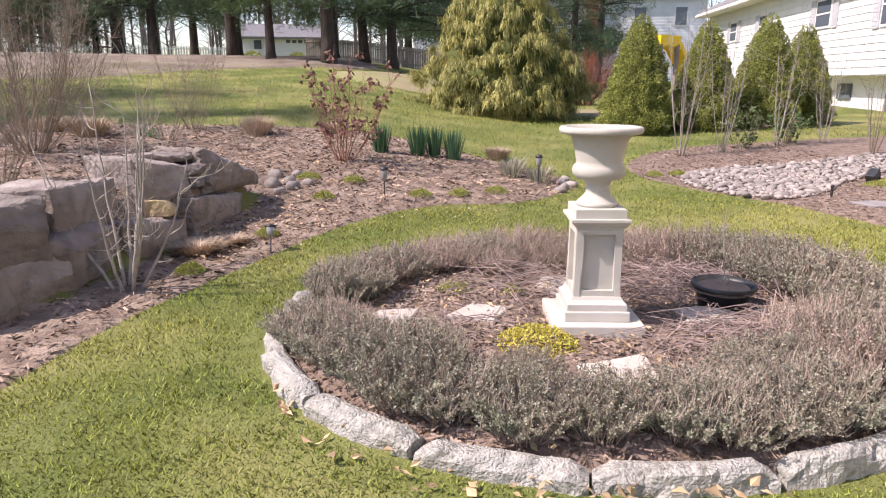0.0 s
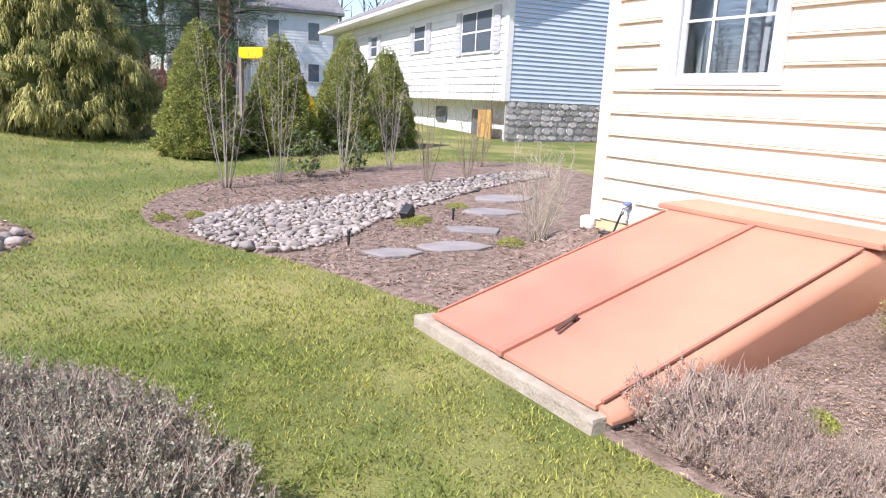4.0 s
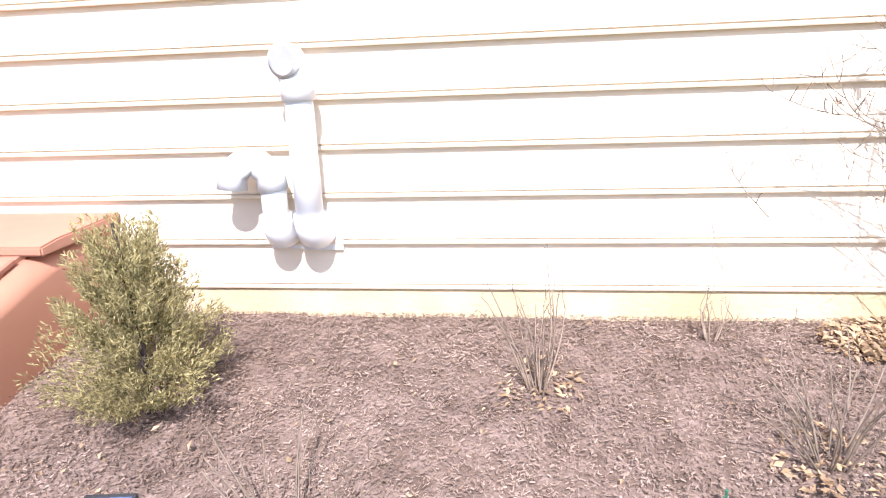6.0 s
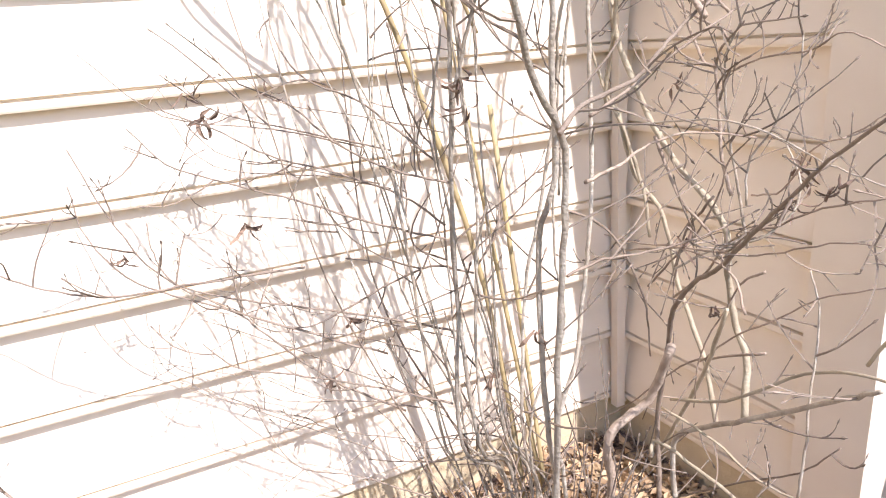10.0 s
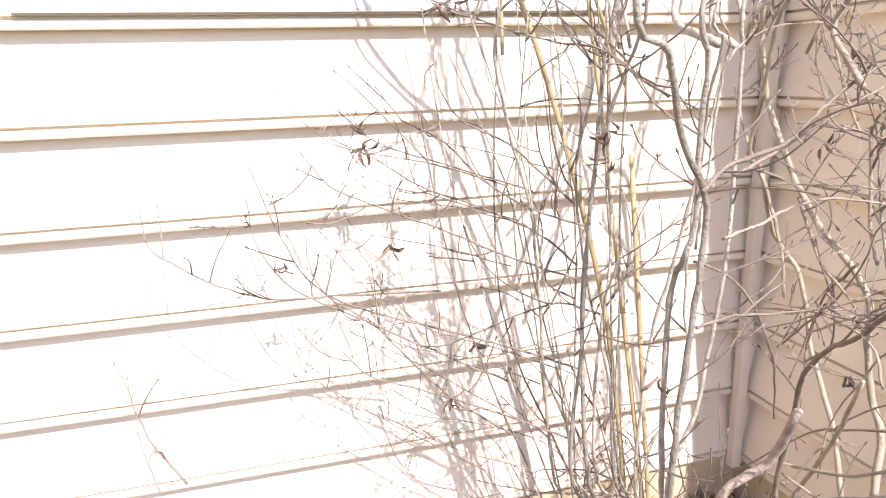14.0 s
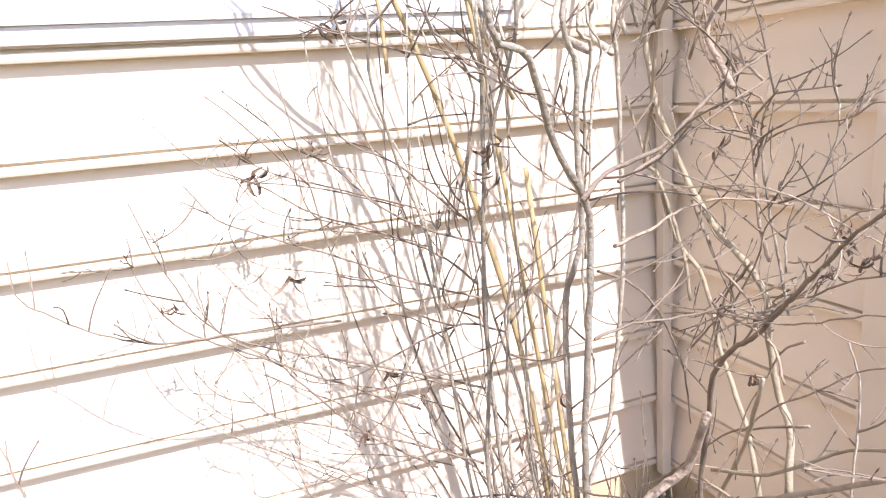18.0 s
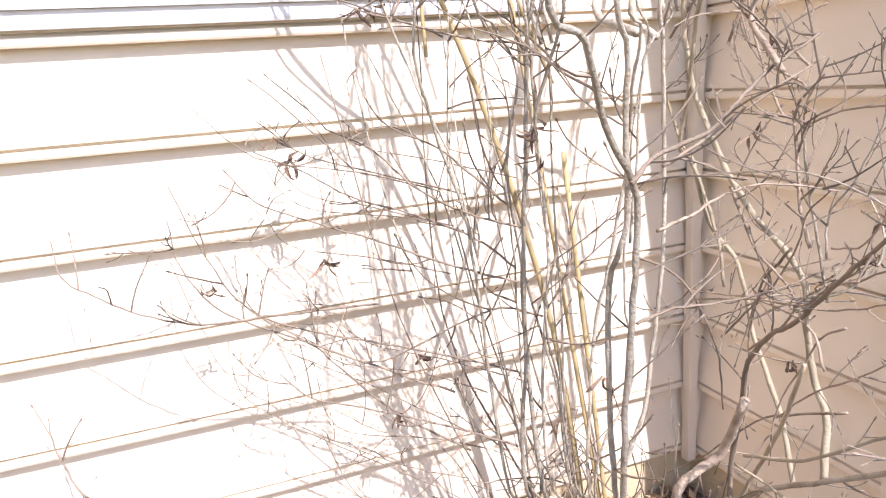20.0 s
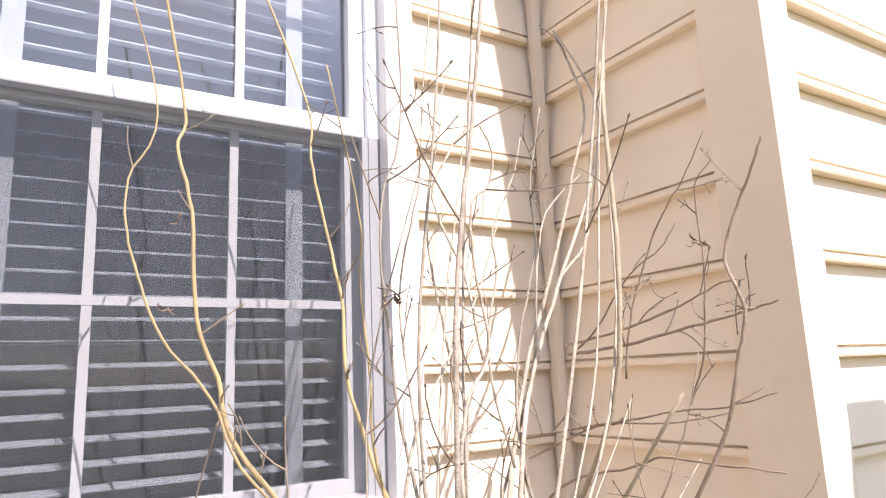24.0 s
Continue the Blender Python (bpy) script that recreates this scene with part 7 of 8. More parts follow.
def lumpy(shape_):
    """Breaks a smooth crown into rounded tufts."""
    def f(rr):
        p, o = shape_(rr)
        k = noise.noise(p * 6.5) + 0.5 * noise.noise(p * 13)
        q = p * 1.0
        q.x *= 1 + 0.17 * k
        q.y *= 1 + 0.17 * k
        return q, o
    return f


def spruce(seed, h, r):
    g = thing("dwarf_spruce", "dense conical green dwarf spruce on the lawn", "tree", 0, 0, 0, 0, "row of dwarf spruces")
    rr = random.Random(seed)
    v, f = tube([(0, 0, -0.1), (0, 0, h * 0.5), (0, 0, h * 0.97)], (0.06, 0.04, 0.008), 8)
    soup("trunk", v, f, M_BARK, g)
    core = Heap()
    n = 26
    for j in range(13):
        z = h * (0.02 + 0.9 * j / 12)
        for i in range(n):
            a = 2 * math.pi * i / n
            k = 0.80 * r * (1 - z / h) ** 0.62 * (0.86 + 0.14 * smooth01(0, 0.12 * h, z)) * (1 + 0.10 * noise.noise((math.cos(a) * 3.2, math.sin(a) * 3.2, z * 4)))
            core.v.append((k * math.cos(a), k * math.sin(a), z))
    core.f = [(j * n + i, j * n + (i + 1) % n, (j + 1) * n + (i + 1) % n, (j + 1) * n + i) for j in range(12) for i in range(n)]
    core.make("inner_crown", M_CORE, g, "opaque shell filling the crown, dark for inner shade", smooth=True)
    hp_ = Heap()
    card_crown(hp_, 34000, lumpy(cone_shape(h, r, 0.16, 0.62, 0.22)), 0.042, rr, 0.0, 1.1)
    hp_.make("crown", M_SPRUCE, g)
    return g


sp = [spruce(1, 2.05, 0.70), spruce(2, 2.0, 0.68)]
for i, (x, y, s, tn) in enumerate(((4.98, 11.7, 1.0, 0), (6.3, 11.9, 0.98, 40), (7.75, 12.4, 1.03, 90), (9.0, 13.2, 1.02, 200))):
    if i < 2:
        sp[i].matrix_basis = pose(x, y, height(x, y) - 0.03, 0, 0, tn) @ Matrix.Scale(s, 4)
    else:
        copy_thing(sp[i % 2], pose(x, y, height(x, y) - 0.03, 0, 0, tn) @ Matrix.Scale(s, 4))

gold = thing("thread_cypress", "large mounded golden thread-leaf cypress with drooping sprays", "tree", 3.25, 15.6, height(3.25, 15.6))
v, f = tube([(0, 0, -0.2), (0.05, 0, 1.5), (0, 0, 3.0)], (0.16, 0.1, 0.03), 9)
soup("trunk", v, f, M_BARK, gold)
grr = random.Random(3)
gh = Heap()
shape = cone_shape(3.3, 1.9, 0.38, 0.55, 0.25, 0.0)
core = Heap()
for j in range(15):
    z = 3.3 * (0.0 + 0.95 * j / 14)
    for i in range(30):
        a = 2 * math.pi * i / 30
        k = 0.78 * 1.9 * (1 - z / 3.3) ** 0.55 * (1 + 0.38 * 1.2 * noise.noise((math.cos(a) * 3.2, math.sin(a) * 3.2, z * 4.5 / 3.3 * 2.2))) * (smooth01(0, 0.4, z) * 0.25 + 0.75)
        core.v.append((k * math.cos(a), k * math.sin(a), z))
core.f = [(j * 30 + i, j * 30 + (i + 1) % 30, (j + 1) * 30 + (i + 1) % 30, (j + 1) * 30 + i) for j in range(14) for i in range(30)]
core.make("inner_crown", M_CORE, gold, "opaque shell filling the crown, dark for inner shade", smooth=True)
# plumes of hanging threads, in tufts with gaps between them
for _ in range(900):
    p, o = shape(grr)
    turn_ = rvec() * 0.35
    plume = (o + turn_).normalized()
    big = grr.uniform(0.75, 1.25)
    for _k in range(46):
        q = p + plume * grr.uniform(-0.05, 0.12) * big + rvec() * 0.05 * big
        d = (plume + rvec() * 0.75).normalized()
        l_ = grr.uniform(0.6, 1.2) * big
        pts = [q, q + d * 0.07 * l_ + Vector((0, 0, 0.02)), q + d * 0.13 * l_ + Vector((0, 0, -0.02)), q + d * 0.17 * l_ + Vector((0, 0, -0.12 * l_))]
        s = d.cross(Vector((0, 0, 1)))
        s = (s.normalized() if s.length > 1e-3 else Vector((1, 0, 0))) * 0.0075
        gh.add([tuple(pts[0] - s), tuple(pts[0] + s), tuple(pts[1] + s), tuple(pts[1] - s), tuple(pts[2] + s), tuple(pts[2] - s), tuple(pts[3])], [(0, 1, 2, 3), (3, 2, 4, 5), (5, 4, 6)])
gh.make("crown", M_GOLD, gold)


def pine(seed, h, clear, spread_, rt=0.26, dense=1.0, leafmat=None):
    g = thing("pine_tree", "tall dark pine with bare lower trunk on the hill", "tree", 0, 0, 0, 0, "pines on the hill")
    rr = random.Random(seed)
    path = bend([(0, 0, -0.3), (rr.uniform(-.1, .1), rr.uniform(-.1, .1), h * 0.4), (rr.uniform(-.3, .3), rr.uniform(-.3, .3), h)], 6)
    v, f = tube([tuple(p) for p in path], [rt * (1 - 0.07 * i) * (1.35 if i == 0 else 1) for i in range(len(path))], 10)
    soup("trunk", v, f, M_BARK, g, smooth=True)
    lh, nh = Heap(), Heap()
    for _ in range(int(46 * dense)):
        z = clear + (h - clear) * rr.random() ** 1.15
        a = rr.uniform(0, 6.28)
        reach = spread_ * (1 - 0.55 * (z - clear) / (h - clear)) * rr.uniform(0.55, 1.1)
        t = Vector((reach * math.cos(a), reach * math.sin(a), z + reach * rr.uniform(-0.22, 0.1)))
        b0 = Vector((0, 0, z))
        pts = bend([b0, b0.lerp(t, 0.5) + Vector((0, 0, 0.15)), t], 4)
        lh.tube([tuple(p) for p in pts], [0.05 * (1 - 0.09 * i) for i in range(len(pts))], 4)
        for k in range(2, len(pts)):
            for _k in range(int(4 * dense)):
                c = pts[k] + rvec() * 0.45
                c.z -= 0.08
                for _m in range(11):
                    nh.leaf(c + rvec() * 0.16, rvec() + Vector((0, 0, 0.15)), rvec(), rr.uniform(0.16, 0.3), 0.028)
    tagged(lh.make("limb_mass", M_BARK, g), kind="stuff")
    nh.make("crown", leafmat or M_PINE, g)
    return g


pines = [pine(1, 13, 2.2, 3.6, 0.26, 1.25), pine(2, 12, 2.0, 3.3, 0.24, 1.25), pine(3, 9, 0.3, 2.4, 0.2, 1.5), pine(4, 8, 2.2, 2.8, 0.2, 1.3, M_HOLLY)]
TREES = ((-14.5, 31.0, 2, 1.0), (-12.3, 33.5, 2, .8), (-11.0, 32.5, 0, 1.0), (-9.3, 32.0, 1, 1.0), (-3.6, 27.6, 3, 1.0), (-5.6, 30.5, 0, .95), (-1.25, 26.0, 0, 1.1), (0.0, 31.0, 1, 1.0), (1.2, 29.5, 1, 1.0),
         (4.2, 34.0, 0, 1.0), (11.2, 37.0, 0, 1.0), (8.0, 40.0, 1, 1.1), (15.0, 44.0, 0, 1.0))
TREES2 = ((-17.0, 36.0, 0, 1.1), (-7.5, 42.0, 1, 1.1), (-2.0, 44.0, 0, 1.1), (5.5, 46.0, 1, 1.1), (3.0, 50.0, 0, 1.2), (11.5, 52.0, 0, 1.2), (19.0, 52.0, 1, 1.2), (-20.0, 42.0, 1, 1.2), (-12.0, 50.0, 0, 1.2), (24.0, 58.0, 0, 1.3), (-10.8, 10.4, 0, 0.85), (-12.5, 13.8, 1, 0.9))
used = set()
for x, y, k, s in TREES + TREES2:
    m = pose(x, y, height(x, y), 0, 0, rng.uniform(0, 360)) @ Matrix.Scale(s, 4)
    if k in used:
        copy_thing(pines[k], m)
    else:
        used.add(k)
        pines[k].matrix_basis = m
# far leafless wood behind everything
wood = Heap()
wrr = random.Random(31)
for _ in range(300):
    a = wrr.uniform(-62, 62)
    d = wrr.uniform(75, 120)
    x, y = d * math.sin(radians(a)), d * math.cos(radians(a))
    h = wrr.uniform(8, 15)
    z = height(x, y)
    wood.tube([(x, y, z - 0.5), (x + wrr.uniform(-.5, .5), y, z + h * 0.6), (x + wrr.uniform(-1, 1), y, z + h)], (0.22, 0.14, 0.04), 5)
    for _k in range(22):
        p = Vector((x, y, z + h * wrr.uniform(0.25, 0.95)))
        q = p + Vector((wrr.uniform(-3, 3), wrr.uniform(-2, 2), wrr.uniform(0.5, 3)))
        wood.tube([tuple(p), tuple(p.lerp(q, 0.5) + Vector((0, 0, 0.2))), tuple(q)], (0.07, 0.045, 0.012), 3)
tagged(wood.make("far_wood", mat("far_bark", (0.15, 0.13, 0.12), 0.95, (0.1, 0.085, 0.08), 0.3, vary=0.3, island=True)), "far leafless wood behind the houses", "wood", kind="stuff")

mound = thing("sand_mound", "bare sandy bank on the far lawn", "mound", 0, 0, 0, kind="structure")
mh = Heap()
for cx, cy, rx, ry, hh in ((1.8, 21.5, 3.2, 2.6, 0.3), (6.6, 17.5, 1.8, 1.8, 0.06)):
    ring_ = []
    for i in range(7):
        k = i / 6
        ring_.append([(cx + rx * k * math.cos(a), cy + ry * k * math.sin(a), height(cx + rx * k * math.cos(a), cy + ry * k * math.sin(a)) + 0.02 - 0.12 * (i == 6) + hh * (1 - k * k) ** 1.5) for a in np.linspace(0, 2 * math.pi, 25)[:-1]])
    vv = [p for r_ in ring_ for p in r_]
    ff = [(i * 24 + j, i * 24 + (j + 1) % 24, (i + 1) * 24 + (j + 1) % 24, (i + 1) * 24 + j) for i in range(6) for j in range(24)]
    mh.add(vv, ff)
mh.make("bank", M_DIRT, mound, smooth=True)


def far_house(name, label, x, y, z, turn, w, d, h, roof_h, wallmat, roofmat=M_SHINGLE, lap=0.2, eave=0.4):
    """A plain house with lap courses, gable roof along its width."""
    g = thing(name, label, "house", x, y, z, turn)
    part("wall", boxed(0, w, 0, d, -1.0, h), wallmat, g)
    bm = bmesh.new()
    for k in range(int(h / lap)):
        prism(bm, [(-0.03, k * lap), (-0.03, k * lap + 0.02), (-0.004, (k + 1) * lap), (0, (k + 1) * lap), (0, k * lap)], "x", 0, w)
    tagged(part("siding", bm, wallmat, g), kind="stuff")
    part("roof", prism(bmesh.new(), [(-eave, h - 0.1), (d + eave, h - 0.1), (d + eave, h + 0.08), (d / 2, h + roof_h), (-eave, h + 0.08)], "x", -eave, w + eave), roofmat, g)
    return g


gar = far_house("garage", "white garage with grey roof beyond the pines", -10.3, 59.0, 2.75, 6, 6.6, 6.0, 2.0, 1.35, M_HOUSEWHITE)
for i in range(4):
    part("door_panel", boxed(3.2, 5.6, -0.06, -0.035, 0.05 + i * 0.48, 0.5 + i * 0.48, bevel=0.01), M_VINYL, gar)
for i in range(4):
    part("door_light", boxed(3.5 + i * 0.5, 3.85 + i * 0.5, -0.07, -0.055, 1.6, 1.85), M_GLASSDARK, gar)
part("window", boxed(0.9, 1.5, -0.07, -0.04, 1.1, 1.8), M_GLASSDARK, gar)
back = far_house("white_house", "white clapboard house with brick chimney beyond the trees", 12.0, 47.5, 1.15, -12, 11.0, 8.0, 5.6, 2.4, M_HOUSEWHITE)
part("chimney", boxed(3.0, 3.8, -0.55, -0.05, -1, 9.0), M_BRICK, back)
for i in range(4):
    for zz in (1.0, 3.7):
        wdw = part("window", boxed(0.8 + i * 2.7, 1.7 + i * 2.7, -0.09, -0.04, zz, zz + 1.3), M_TRIM, back)
        part("pane", boxed(0.88 + i * 2.7, 1.62 + i * 2.7, -0.1, -0.085, zz + 0.08, zz + 1.22), M_GLASSDARK, wdw)
blue = far_house("far_house", "pale house far beyond the trees", 5.0, 78.0, 2.8, 4, 12, 8, 4.5, 2.5, M_HOUSEWHITE)


def fence(name, label, x0, y0, x1, y1, h, material, gap=0.02, w=0.13):
    g = thing(name, label, "fence", 0, 0, 0)
    n = int(math.hypot(x1 - x0, y1 - y0) / (w + gap))
    me = bpy.data.meshes.new("picket")
    b_ = box(bmesh.new(), -w / 2, w / 2, -0.012, 0.012, 0, h)
    b_.to_mesh(me)
    b_.free()
    me.materials.append(material)
    a = math.degrees(math.atan2(y1 - y0, x1 - x0))
    for i in range(n):
        t = i / n
        x, y = x0 + (x1 - x0) * t, y0 + (y1 - y0) * t
        ob = new("picket", me)
        ob.parent = g
        ob.matrix_basis = pose(x, y, height(x, y) - 0.05, 0, 0, a)
    for zz in (0.25, h - 0.25):
        pts = [(x0 + (x1 - x0) * t, y0 + (y1 - y0) * t, height(x0 + (x1 - x0) * t, y0 + (y1 - y0) * t) + zz) for t in np.linspace(0, 1, 12)]
        v, f = tube(pts, [0.04] * 12, 4)
        soup("rail", v, f, material, g)
    return g


fence("white_fence", "white picket fence beside the garage", -24.0, 52.0, -10.6, 57.0, 1.15, M_HOUSEWHITE, 0.09, 0.11)
fence("board_fence", "weathered grey board fence on the hill", -3.8, 45.0, 11.0, 41.0, 1.3, M_WOODFENCE)

# ---- neighbour's split-level house ----
nbh = thing("neighbour_house", "white split-level house with stone base and gable side shade-tinted blue", "house", 12.83, 14.15, 0.18, -math.degrees(math.atan2(0.184, 0.983)) - 0.0)
# local y runs along the front away from the corner, local x into the house
W, DEEP, ZB, ZE = 17.2, 8.0, 1.18, 3.98
part("upper_wall", boxed(0.0, DEEP, 0.0, W, ZB, ZE + 0.1), M_HOUSEWHITE, nbh)
bm = bmesh.new()
for k in range(int((ZE - ZB) / 0.2)):
    prism(bm, [(-0.03, ZB + k * 0.2), (-0.03, ZB + k * 0.2 + 0.02), (-0.006, ZB + (k + 1) * 0.2), (0, ZB + (k + 1) * 0.2), (0, ZB + k * 0.2)], "y", 0.12, W)
tagged(part("front_siding", bm, M_HOUSEWHITE, nbh), kind="stuff")
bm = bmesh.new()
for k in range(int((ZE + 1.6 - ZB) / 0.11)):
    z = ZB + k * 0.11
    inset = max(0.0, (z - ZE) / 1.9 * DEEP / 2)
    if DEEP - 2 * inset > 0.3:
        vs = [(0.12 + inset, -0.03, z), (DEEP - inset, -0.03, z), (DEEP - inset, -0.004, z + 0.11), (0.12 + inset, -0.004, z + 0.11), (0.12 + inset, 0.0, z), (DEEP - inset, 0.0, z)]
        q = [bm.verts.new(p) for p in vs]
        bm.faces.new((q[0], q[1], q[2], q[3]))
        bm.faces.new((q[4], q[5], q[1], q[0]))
tagged(part("gable_siding", bm, M_SHADEWALL, nbh, "lap siding tinted blue for the shaded side"), kind="stuff")
part("gable_wall", prism(bmesh.new(), [(0.0, ZE + 0.1), (DEEP, ZE + 0.1), (DEEP / 2, ZE + 1.95)], "y", 0.003, W - 0.003), M_HOUSEWHITE, nbh)
part("corner_board", boxed(-0.035, 0.12, -0.035, 0.12, ZB - 0.01, ZE), M_TRIM, nbh)
roof_ = bmesh.new()
for s in (0, 1):
    pts = [(-0.55, ZE - 0.06), (DEEP / 2, ZE + 2.05), (DEEP / 2, ZE + 2.25), (-0.55, ZE + 0.14)]
    if s:
        pts = [(DEEP - x, z) for x, z in pts]
    prism(roof_, pts, "y", -0.35, W + 0.35)
part("roof", roof_, M_SHINGLE, nbh)
part("gutter", boxed(-0.66, -0.55, -0.3, W + 0.3, ZE - 0.08, ZE + 0.04, bevel=0.02), M_TRIM, nbh)
part("soffit", boxed(-0.55, 0.0, -0.3, W + 0.3, ZE - 0.09, ZE - 0.065), M_TRIM, nbh)
part("lower_wall", boxed(0.5, DEEP, 0.05, W, -0.6, ZB), M_HOUSEWHITE, nbh)
part("overhang_soffit", boxed(0.0, 0.5, 0.02, W, ZB - 0.03, ZB + 0.004), M_TRIM, nbh)


def nb_window(y0, y1, z0, z1, panes, shutters=True):
    wn_ = part("window", boxed(-0.06, -0.03, y0, y1, z0, z1, bevel=0.006), M_TRIM, nbh)
    n = panes
    for i in range(n):
        a = y0 + 0.07 + (y1 - y0 - 0.07) * i / n
        b_ = y0 + (y1 - y0 - 0.07) * (i + 1) / n
        for k in range(2):
            zz = z0 + 0.07 + (z1 - z0 - 0.07) * k / 2
            part("pane", boxed(-0.07, -0.058, a, b_, zz, zz + (z1 - z0 - 0.14) / 2 - 0.02), M_GLASSDARK, wn_)
    if shutters:
        for a in (y0 - 0.38, y1 + 0.06):
            sh = part("shutter", boxed(-0.065, -0.031, a, a + 0.32, z0 - 0.02, z1 + 0.02, bevel=0.006), M_SHUT, nbh)
            for k in range(9):
                zz = z0 + 0.05 + (z1 - z0 - 0.1) * k / 9
                part("louvre", boxed(-0.075, -0.064, a + 0.04, a + 0.28, zz, zz + 0.07), M_SHUT, sh)


M_SHUT = mat("grey_shutter", (0.50, 0.50, 0.54), 0.6, (0.45, 0.45, 0.48), 5.0)
nb_window(0.75, 2.6, 2.35, 3.45, 2)
nb_window(5.3, 6.3, 2.55, 3.4, 1)
nb_window(10.2, 11.0, 2.6, 3.4, 1)
nb_window(13.4, 14.2, 2.6, 3.4, 1)
door = part("glass_door", boxed(0.44, 0.48, 1.55, 2.75, -0.1, 0.98), M_TRIM, nbh)
for i in range(2):
    part("pane", boxed(0.425, 0.445, 1.62 + i * 0.57, 2.13 + i * 0.57, -0.05, 0.92), M_GLASSDARK, door)
part("low_window", boxed(0.44, 0.48, 4.6, 5.4, 0.5, 0.95), M_GLASSDARK, nbh)
M_TANWOOD = mat("tan_wood_panel", (0.55, 0.33, 0.10), 0.7, (0.45, 0.26, 0.08), 6.0, stretch=(4, 4, 0.4))
pl = thing("wood_panel", "tan wooden panel leaning by the neighbour's lower wall", "panel", 12.83 + 0.25, 14.15 + 0.75, 0.16, -10.6)
for i in range(5):
    part("board", boxed(-0.06, -0.02, i * 0.15, i * 0.15 + 0.145, 0, 0.95), M_TANWOOD, pl)
# stone veneer of the gable side
M_VENEER = mat("fieldstone", (0.44, 0.41, 0.40), 0.9, (0.33, 0.305, 0.295), 4.0, vary=0.35, bump=0.4, bump_scale=15)
ven = part("stone_base", boxed(0.05, DEEP, 0.0, 0.05, -0.6, ZB), mat("mortar", (0.42, 0.4, 0.37), 0.95, (0.36, 0.34, 0.32), 6.0), nbh)
vst = random.Random(17)
row_z = -0.1
while row_z < ZB - 0.1:
    hh = vst.uniform(0.14, 0.22)
    x = 0.06
    while x < 4.6:
        w_ = vst.uniform(0.14, 0.36)
        bm = bmesh.new()
        k = 6
        pts = [(x + w_ / 2 + (w_ / 2 - 0.012) * math.cos(a) * vst.uniform(0.85, 1.15), row_z + hh / 2 + (hh / 2 - 0.008) * math.sin(a) * vst.uniform(0.85, 1.2)) for a in np.linspace(0.3, 2 * math.pi + 0.3, k + 1)[:-1]]
        prism(bm, pts, "y", -vst.uniform(0.02, 0.05), 0.01)
        part("stone", bm, M_VENEER, ven)
        x += w_
    row_z += hh

slide = thing("play_slide", "bright yellow plastic play slide with wooden frame", "slide", 8.9, 19.6, height(8.9, 19.6), 25)
pr = [(0.0, 0.0, 1.9), (0.3, 0, 1.75), (0.9, 0, 1.1), (1.5, 0, 0.45), (1.9, 0, 0.3)]
for s in (-1, 1):
    for a_, b_ in zip(pr, pr[1:]):
        bm = prism(bmesh.new(), [(a_[0], a_[2] - 0.08), (b_[0], b_[2] - 0.08), (b_[0], b_[2] + 0.16), (a_[0], a_[2] + 0.16)], "y", s * 0.26 - 0.03, s * 0.26 + 0.03)
        part("side_rail", bm, M_YELLOW, slide)
for a_, b_ in zip(pr, pr[1:]):
    part("chute", prism(bmesh.new(), [(a_[0], a_[2] - 0.06), (b_[0], b_[2] - 0.06), (b_[0], b_[2]), (a_[0], a_[2])], "y", -0.23, 0.23), M_YELLOW, slide)
part("hood", boxed(-0.75, 0.12, -0.45, 0.45, 1.75, 2.05, bevel=0.05), M_YELLOW, slide)
for x in (-0.7, 0.0):
    for y in (-0.4, 0.4):
        part("post", boxed(x - 0.05, x + 0.05, y - 0.05, y + 0.05, -0.1, 1.8), M_WOODFENCE, slide)
red = bare_shrub(7.1, 21.5, 1.5, 1.4, 40, "reddish leafless hedge beyond the spruces", 0.02, mat("red_twig_hedge", (0.2, 0.085, 0.06), 0.9, (0.15, 0.06, 0.045), 2.0, vary=0.3), 2, tw=0.5, name="red_hedge")
for x, y, s in ((-5.6, 56.0, 0.7), (-9.2, 57.0, 0.8)):
    g = thing("clipped_bush", "small rounded green bush before the garage", "shrub", x, y, height(x, y))
    hp_ = Heap()
    rr = random.Random(int(x * 10))
    for _ in range(700):
        d = rvec()
        d.z = abs(d.z)
        hp_.leaf(d * s * rr.uniform(0.75, 1.05), d + rvec() * 0.4, rvec(), 0.12, 0.07)
    hp_.make("crown", M_SEDUM, g)

# ---- lawn blades and mulch chips ----
GAPS = [BED_LEFT, BED_RIGHT]


def on_lawn(x, y):
    if ((x - RING_X) / (RING_A * 1.05)) ** 2 + ((y - RING_Y) / (RING_B * 1.05)) ** 2 < 1:
        return False
    hx, hy = to_house(x, y)
    if (4.25 < hx and 2.75 < hy < 4.25) or in_poly(hx, hy, BED_HOUSE):
        return False
    return not any(in_poly(x, y, p) for p in GAPS)


grr = random.Random(77)
lawn = Heap()


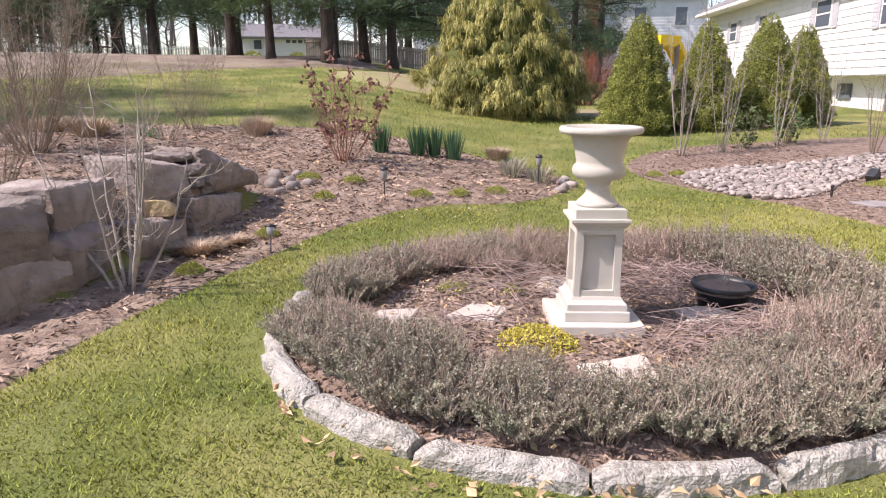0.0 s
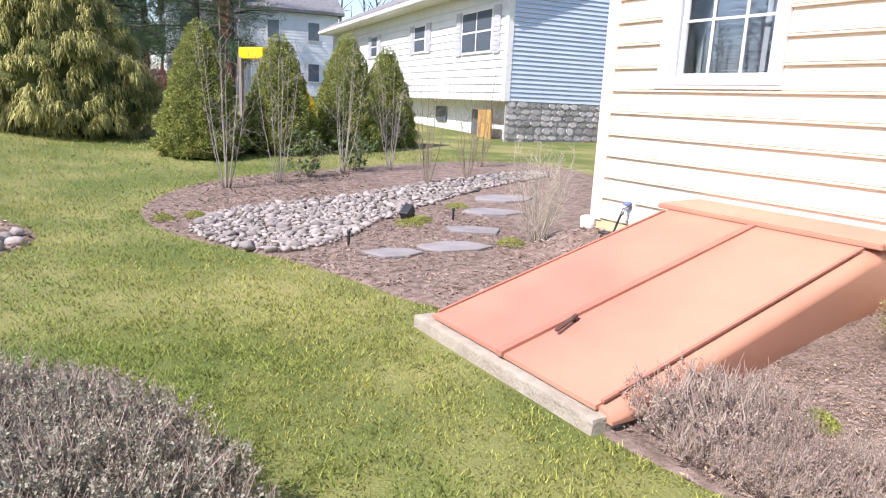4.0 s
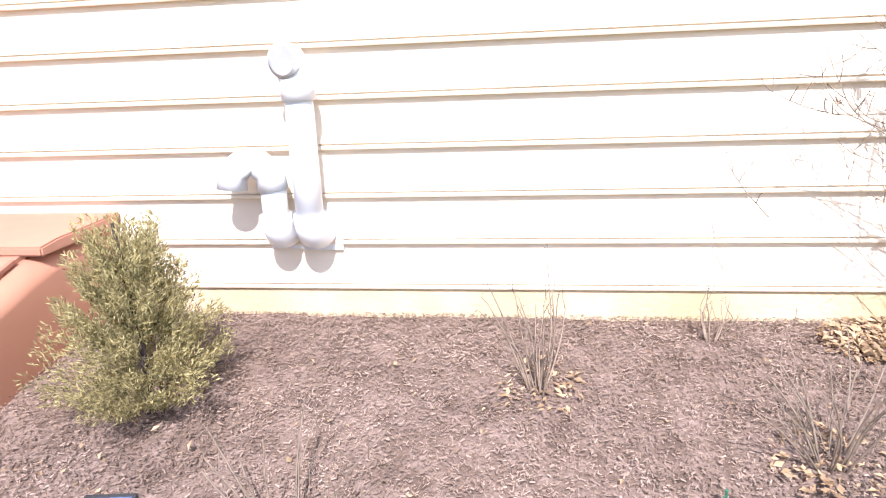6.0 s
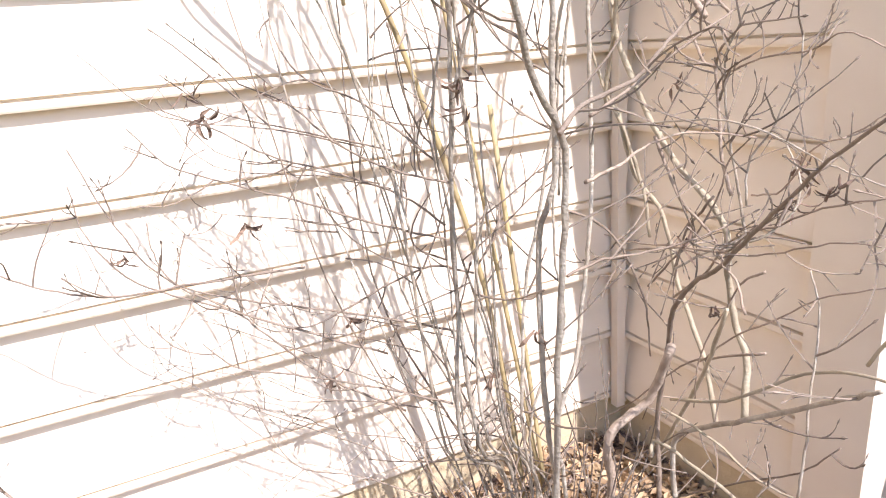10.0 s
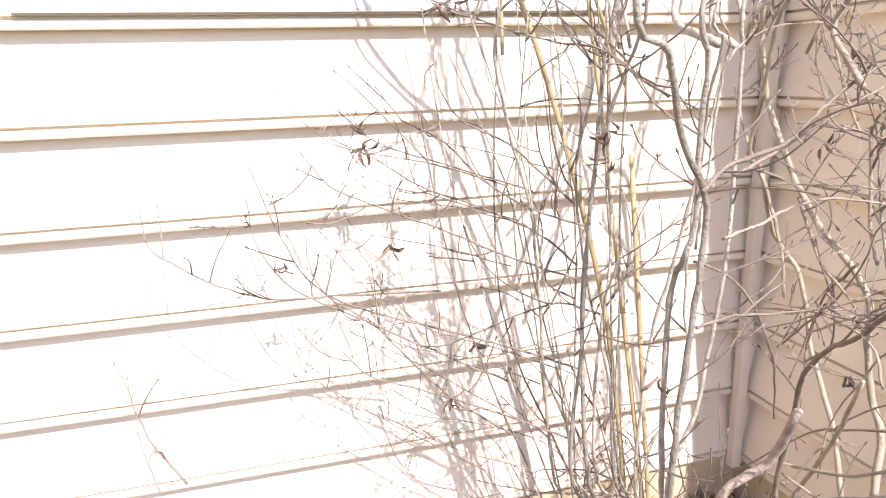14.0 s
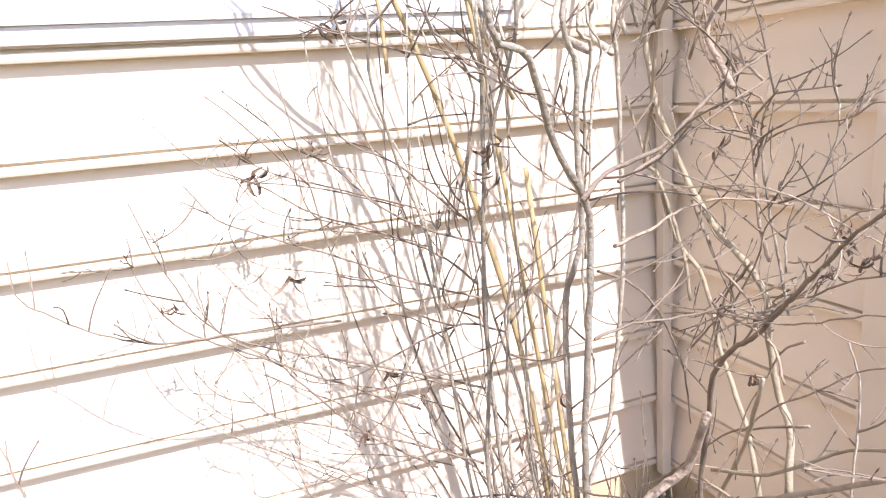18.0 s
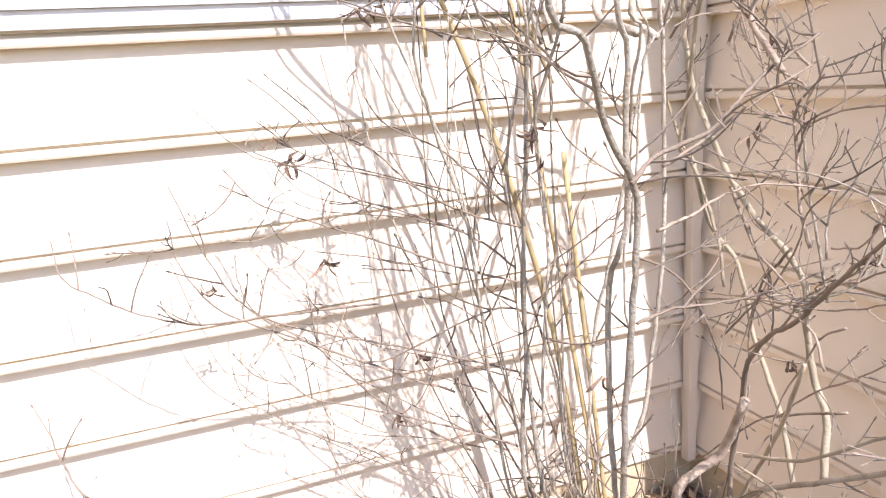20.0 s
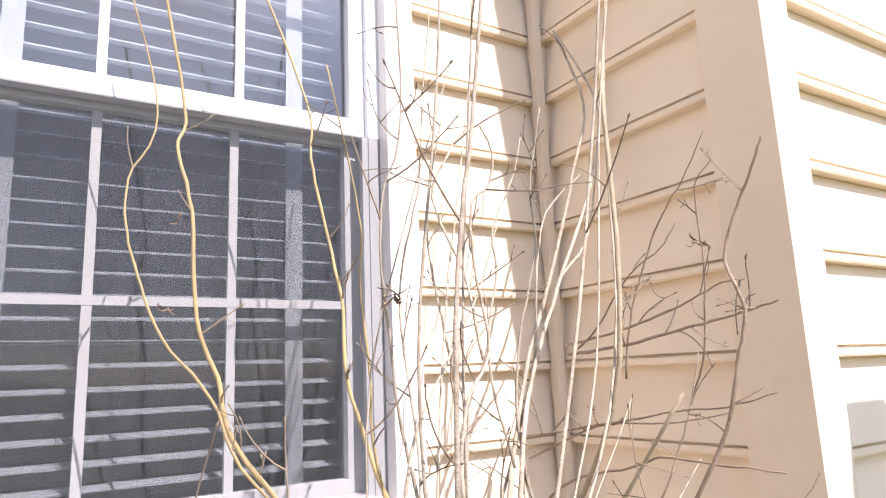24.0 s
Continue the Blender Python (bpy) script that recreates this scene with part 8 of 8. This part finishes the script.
def blades(x0, x1, y0, y1, n, h, soft=0.7):
    for _ in range(n):
        x, y = grr.uniform(x0 - soft, x1 + soft), grr.uniform(y0 - soft, y1 + soft)
        edge = min(x - x0, x1 - x, y - y0, y1 - y) / soft
        if grr.random() > 0.5 + 0.5 * edge or not on_lawn(x, y):
            continue
        z = height(x, y)
        a = grr.uniform(0, 6.28)
        clump = noise.noise((x * 5.5, y * 5.5, 1.7)) + 0.6 * noise.noise((x * 14, y * 14, 5.1))
        if clump < -0.55 and grr.random() < 0.6:
            continue
        hh = h * grr.uniform(0.5, 1.2) * (0.9 + 0.7 * clump)
        w = 0.0035 + 0.1 * h * 0.02
        lx, ly = grr.uniform(-1.3, 1.3) * hh, grr.uniform(-1.3, 1.3) * hh
        cx, cy = math.cos(a) * w, math.sin(a) * w
        o = len(lawn.v)
        lawn.v.extend([(x - cx, y - cy, z - 0.004), (x + cx, y + cy, z - 0.004), (x + lx, y + ly, z + hh)])
        lawn.f.append((o, o + 1, o + 2))


blades(-1.2, 2.2, 0.6, 2.6, 120000, 0.02)
blades(-4.0, 4.6, -3.5, 1.0, 60000, 0.02, 1.5)
blades(-1.2, 0.4, 2.6, 5.2, 70000, 0.021)
blades(2.2, 4.7, 1.2, 4.4, 140000, 0.019)
blades(0.2, 4.4, 4.0, 6.6, 85000, 0.024)
blades(0.5, 4.2, 6.6, 9.0, 40000, 0.03)
blades(-3.0, 9.0, 9.0, 14.0, 42000, 0.05)
blades(-9.0, 7.0, 13.0, 24.0, 52000, 0.075)
tagged(lawn.make("grass_blades", M_BLADE), "short green lawn grass", "grass", kind="stuff")

chips, chips_g, chips_l = Heap(), Heap(), Heap()
crr = random.Random(78)


def chip_field(poly, n, x0, x1, y0, y1, size=0.03, lift=0.016, heap=chips):
    for _ in range(n):
        x, y = crr.uniform(x0, x1), crr.uniform(y0, y1)
        if not in_poly(x, y, poly) or x > WALL_X - 0.0:
            continue
        z = height(x, y) + lift + crr.uniform(-0.004, 0.014)
        a = crr.uniform(0, 6.28)
        l, w = size * crr.uniform(0.4, 1.3), size * crr.uniform(0.08, 0.3)
        dx, dy, sx, sy = math.cos(a) * l / 2, math.sin(a) * l / 2, -math.sin(a) * w / 2, math.cos(a) * w / 2
        t1, t2 = crr.uniform(-0.45, 0.45) * l, crr.uniform(-0.5, 0.5) * w
        o = len(heap.v)
        heap.v.extend([(x - dx - sx, y - dy - sy, z - t1 / 2 - t2), (x + dx - sx, y + dy - sy, z + t1 / 2 - t2), (x + dx * 0.9 + sx, y + dy * 0.9 + sy, z + t1 / 2 + t2), (x - dx + sx, y - dy + sy, z - t1 / 2 + t2)])
        heap.f.append((o, o + 1, o + 2, o + 3))


chip_field(RING_POLY, 16000, -0.1, 2.8, 1.6, 4.2, 0.035, 0.036, chips_g)
chip_field(BED_RIGHT, 34000, 3.4, 9.0, 4.2, 10.0, 0.034, heap=chips_g)
chip_field(BED_LEFT, 34000, -3.5, 2.6, 2.0, 10.3, 0.046, heap=chips_l)
tagged(chips_g.make("mulch_chips", M_CHIP), "shredded bark chips over the garden beds", "mulch", kind="stuff")
tagged(chips_l.make("mulch_debris", M_CHIP_L), "weathered bark chips and dry debris round the rockery", "mulch", kind="stuff")
grid("house")
chip_field(BED_HOUSE, 190000, 4.4, 6.5, -1.0, 2.9, 0.012)
tagged(chips.make("house_bed_chips", M_CHIP), "shredded bark chips along the house wall", "mulch", kind="stuff")
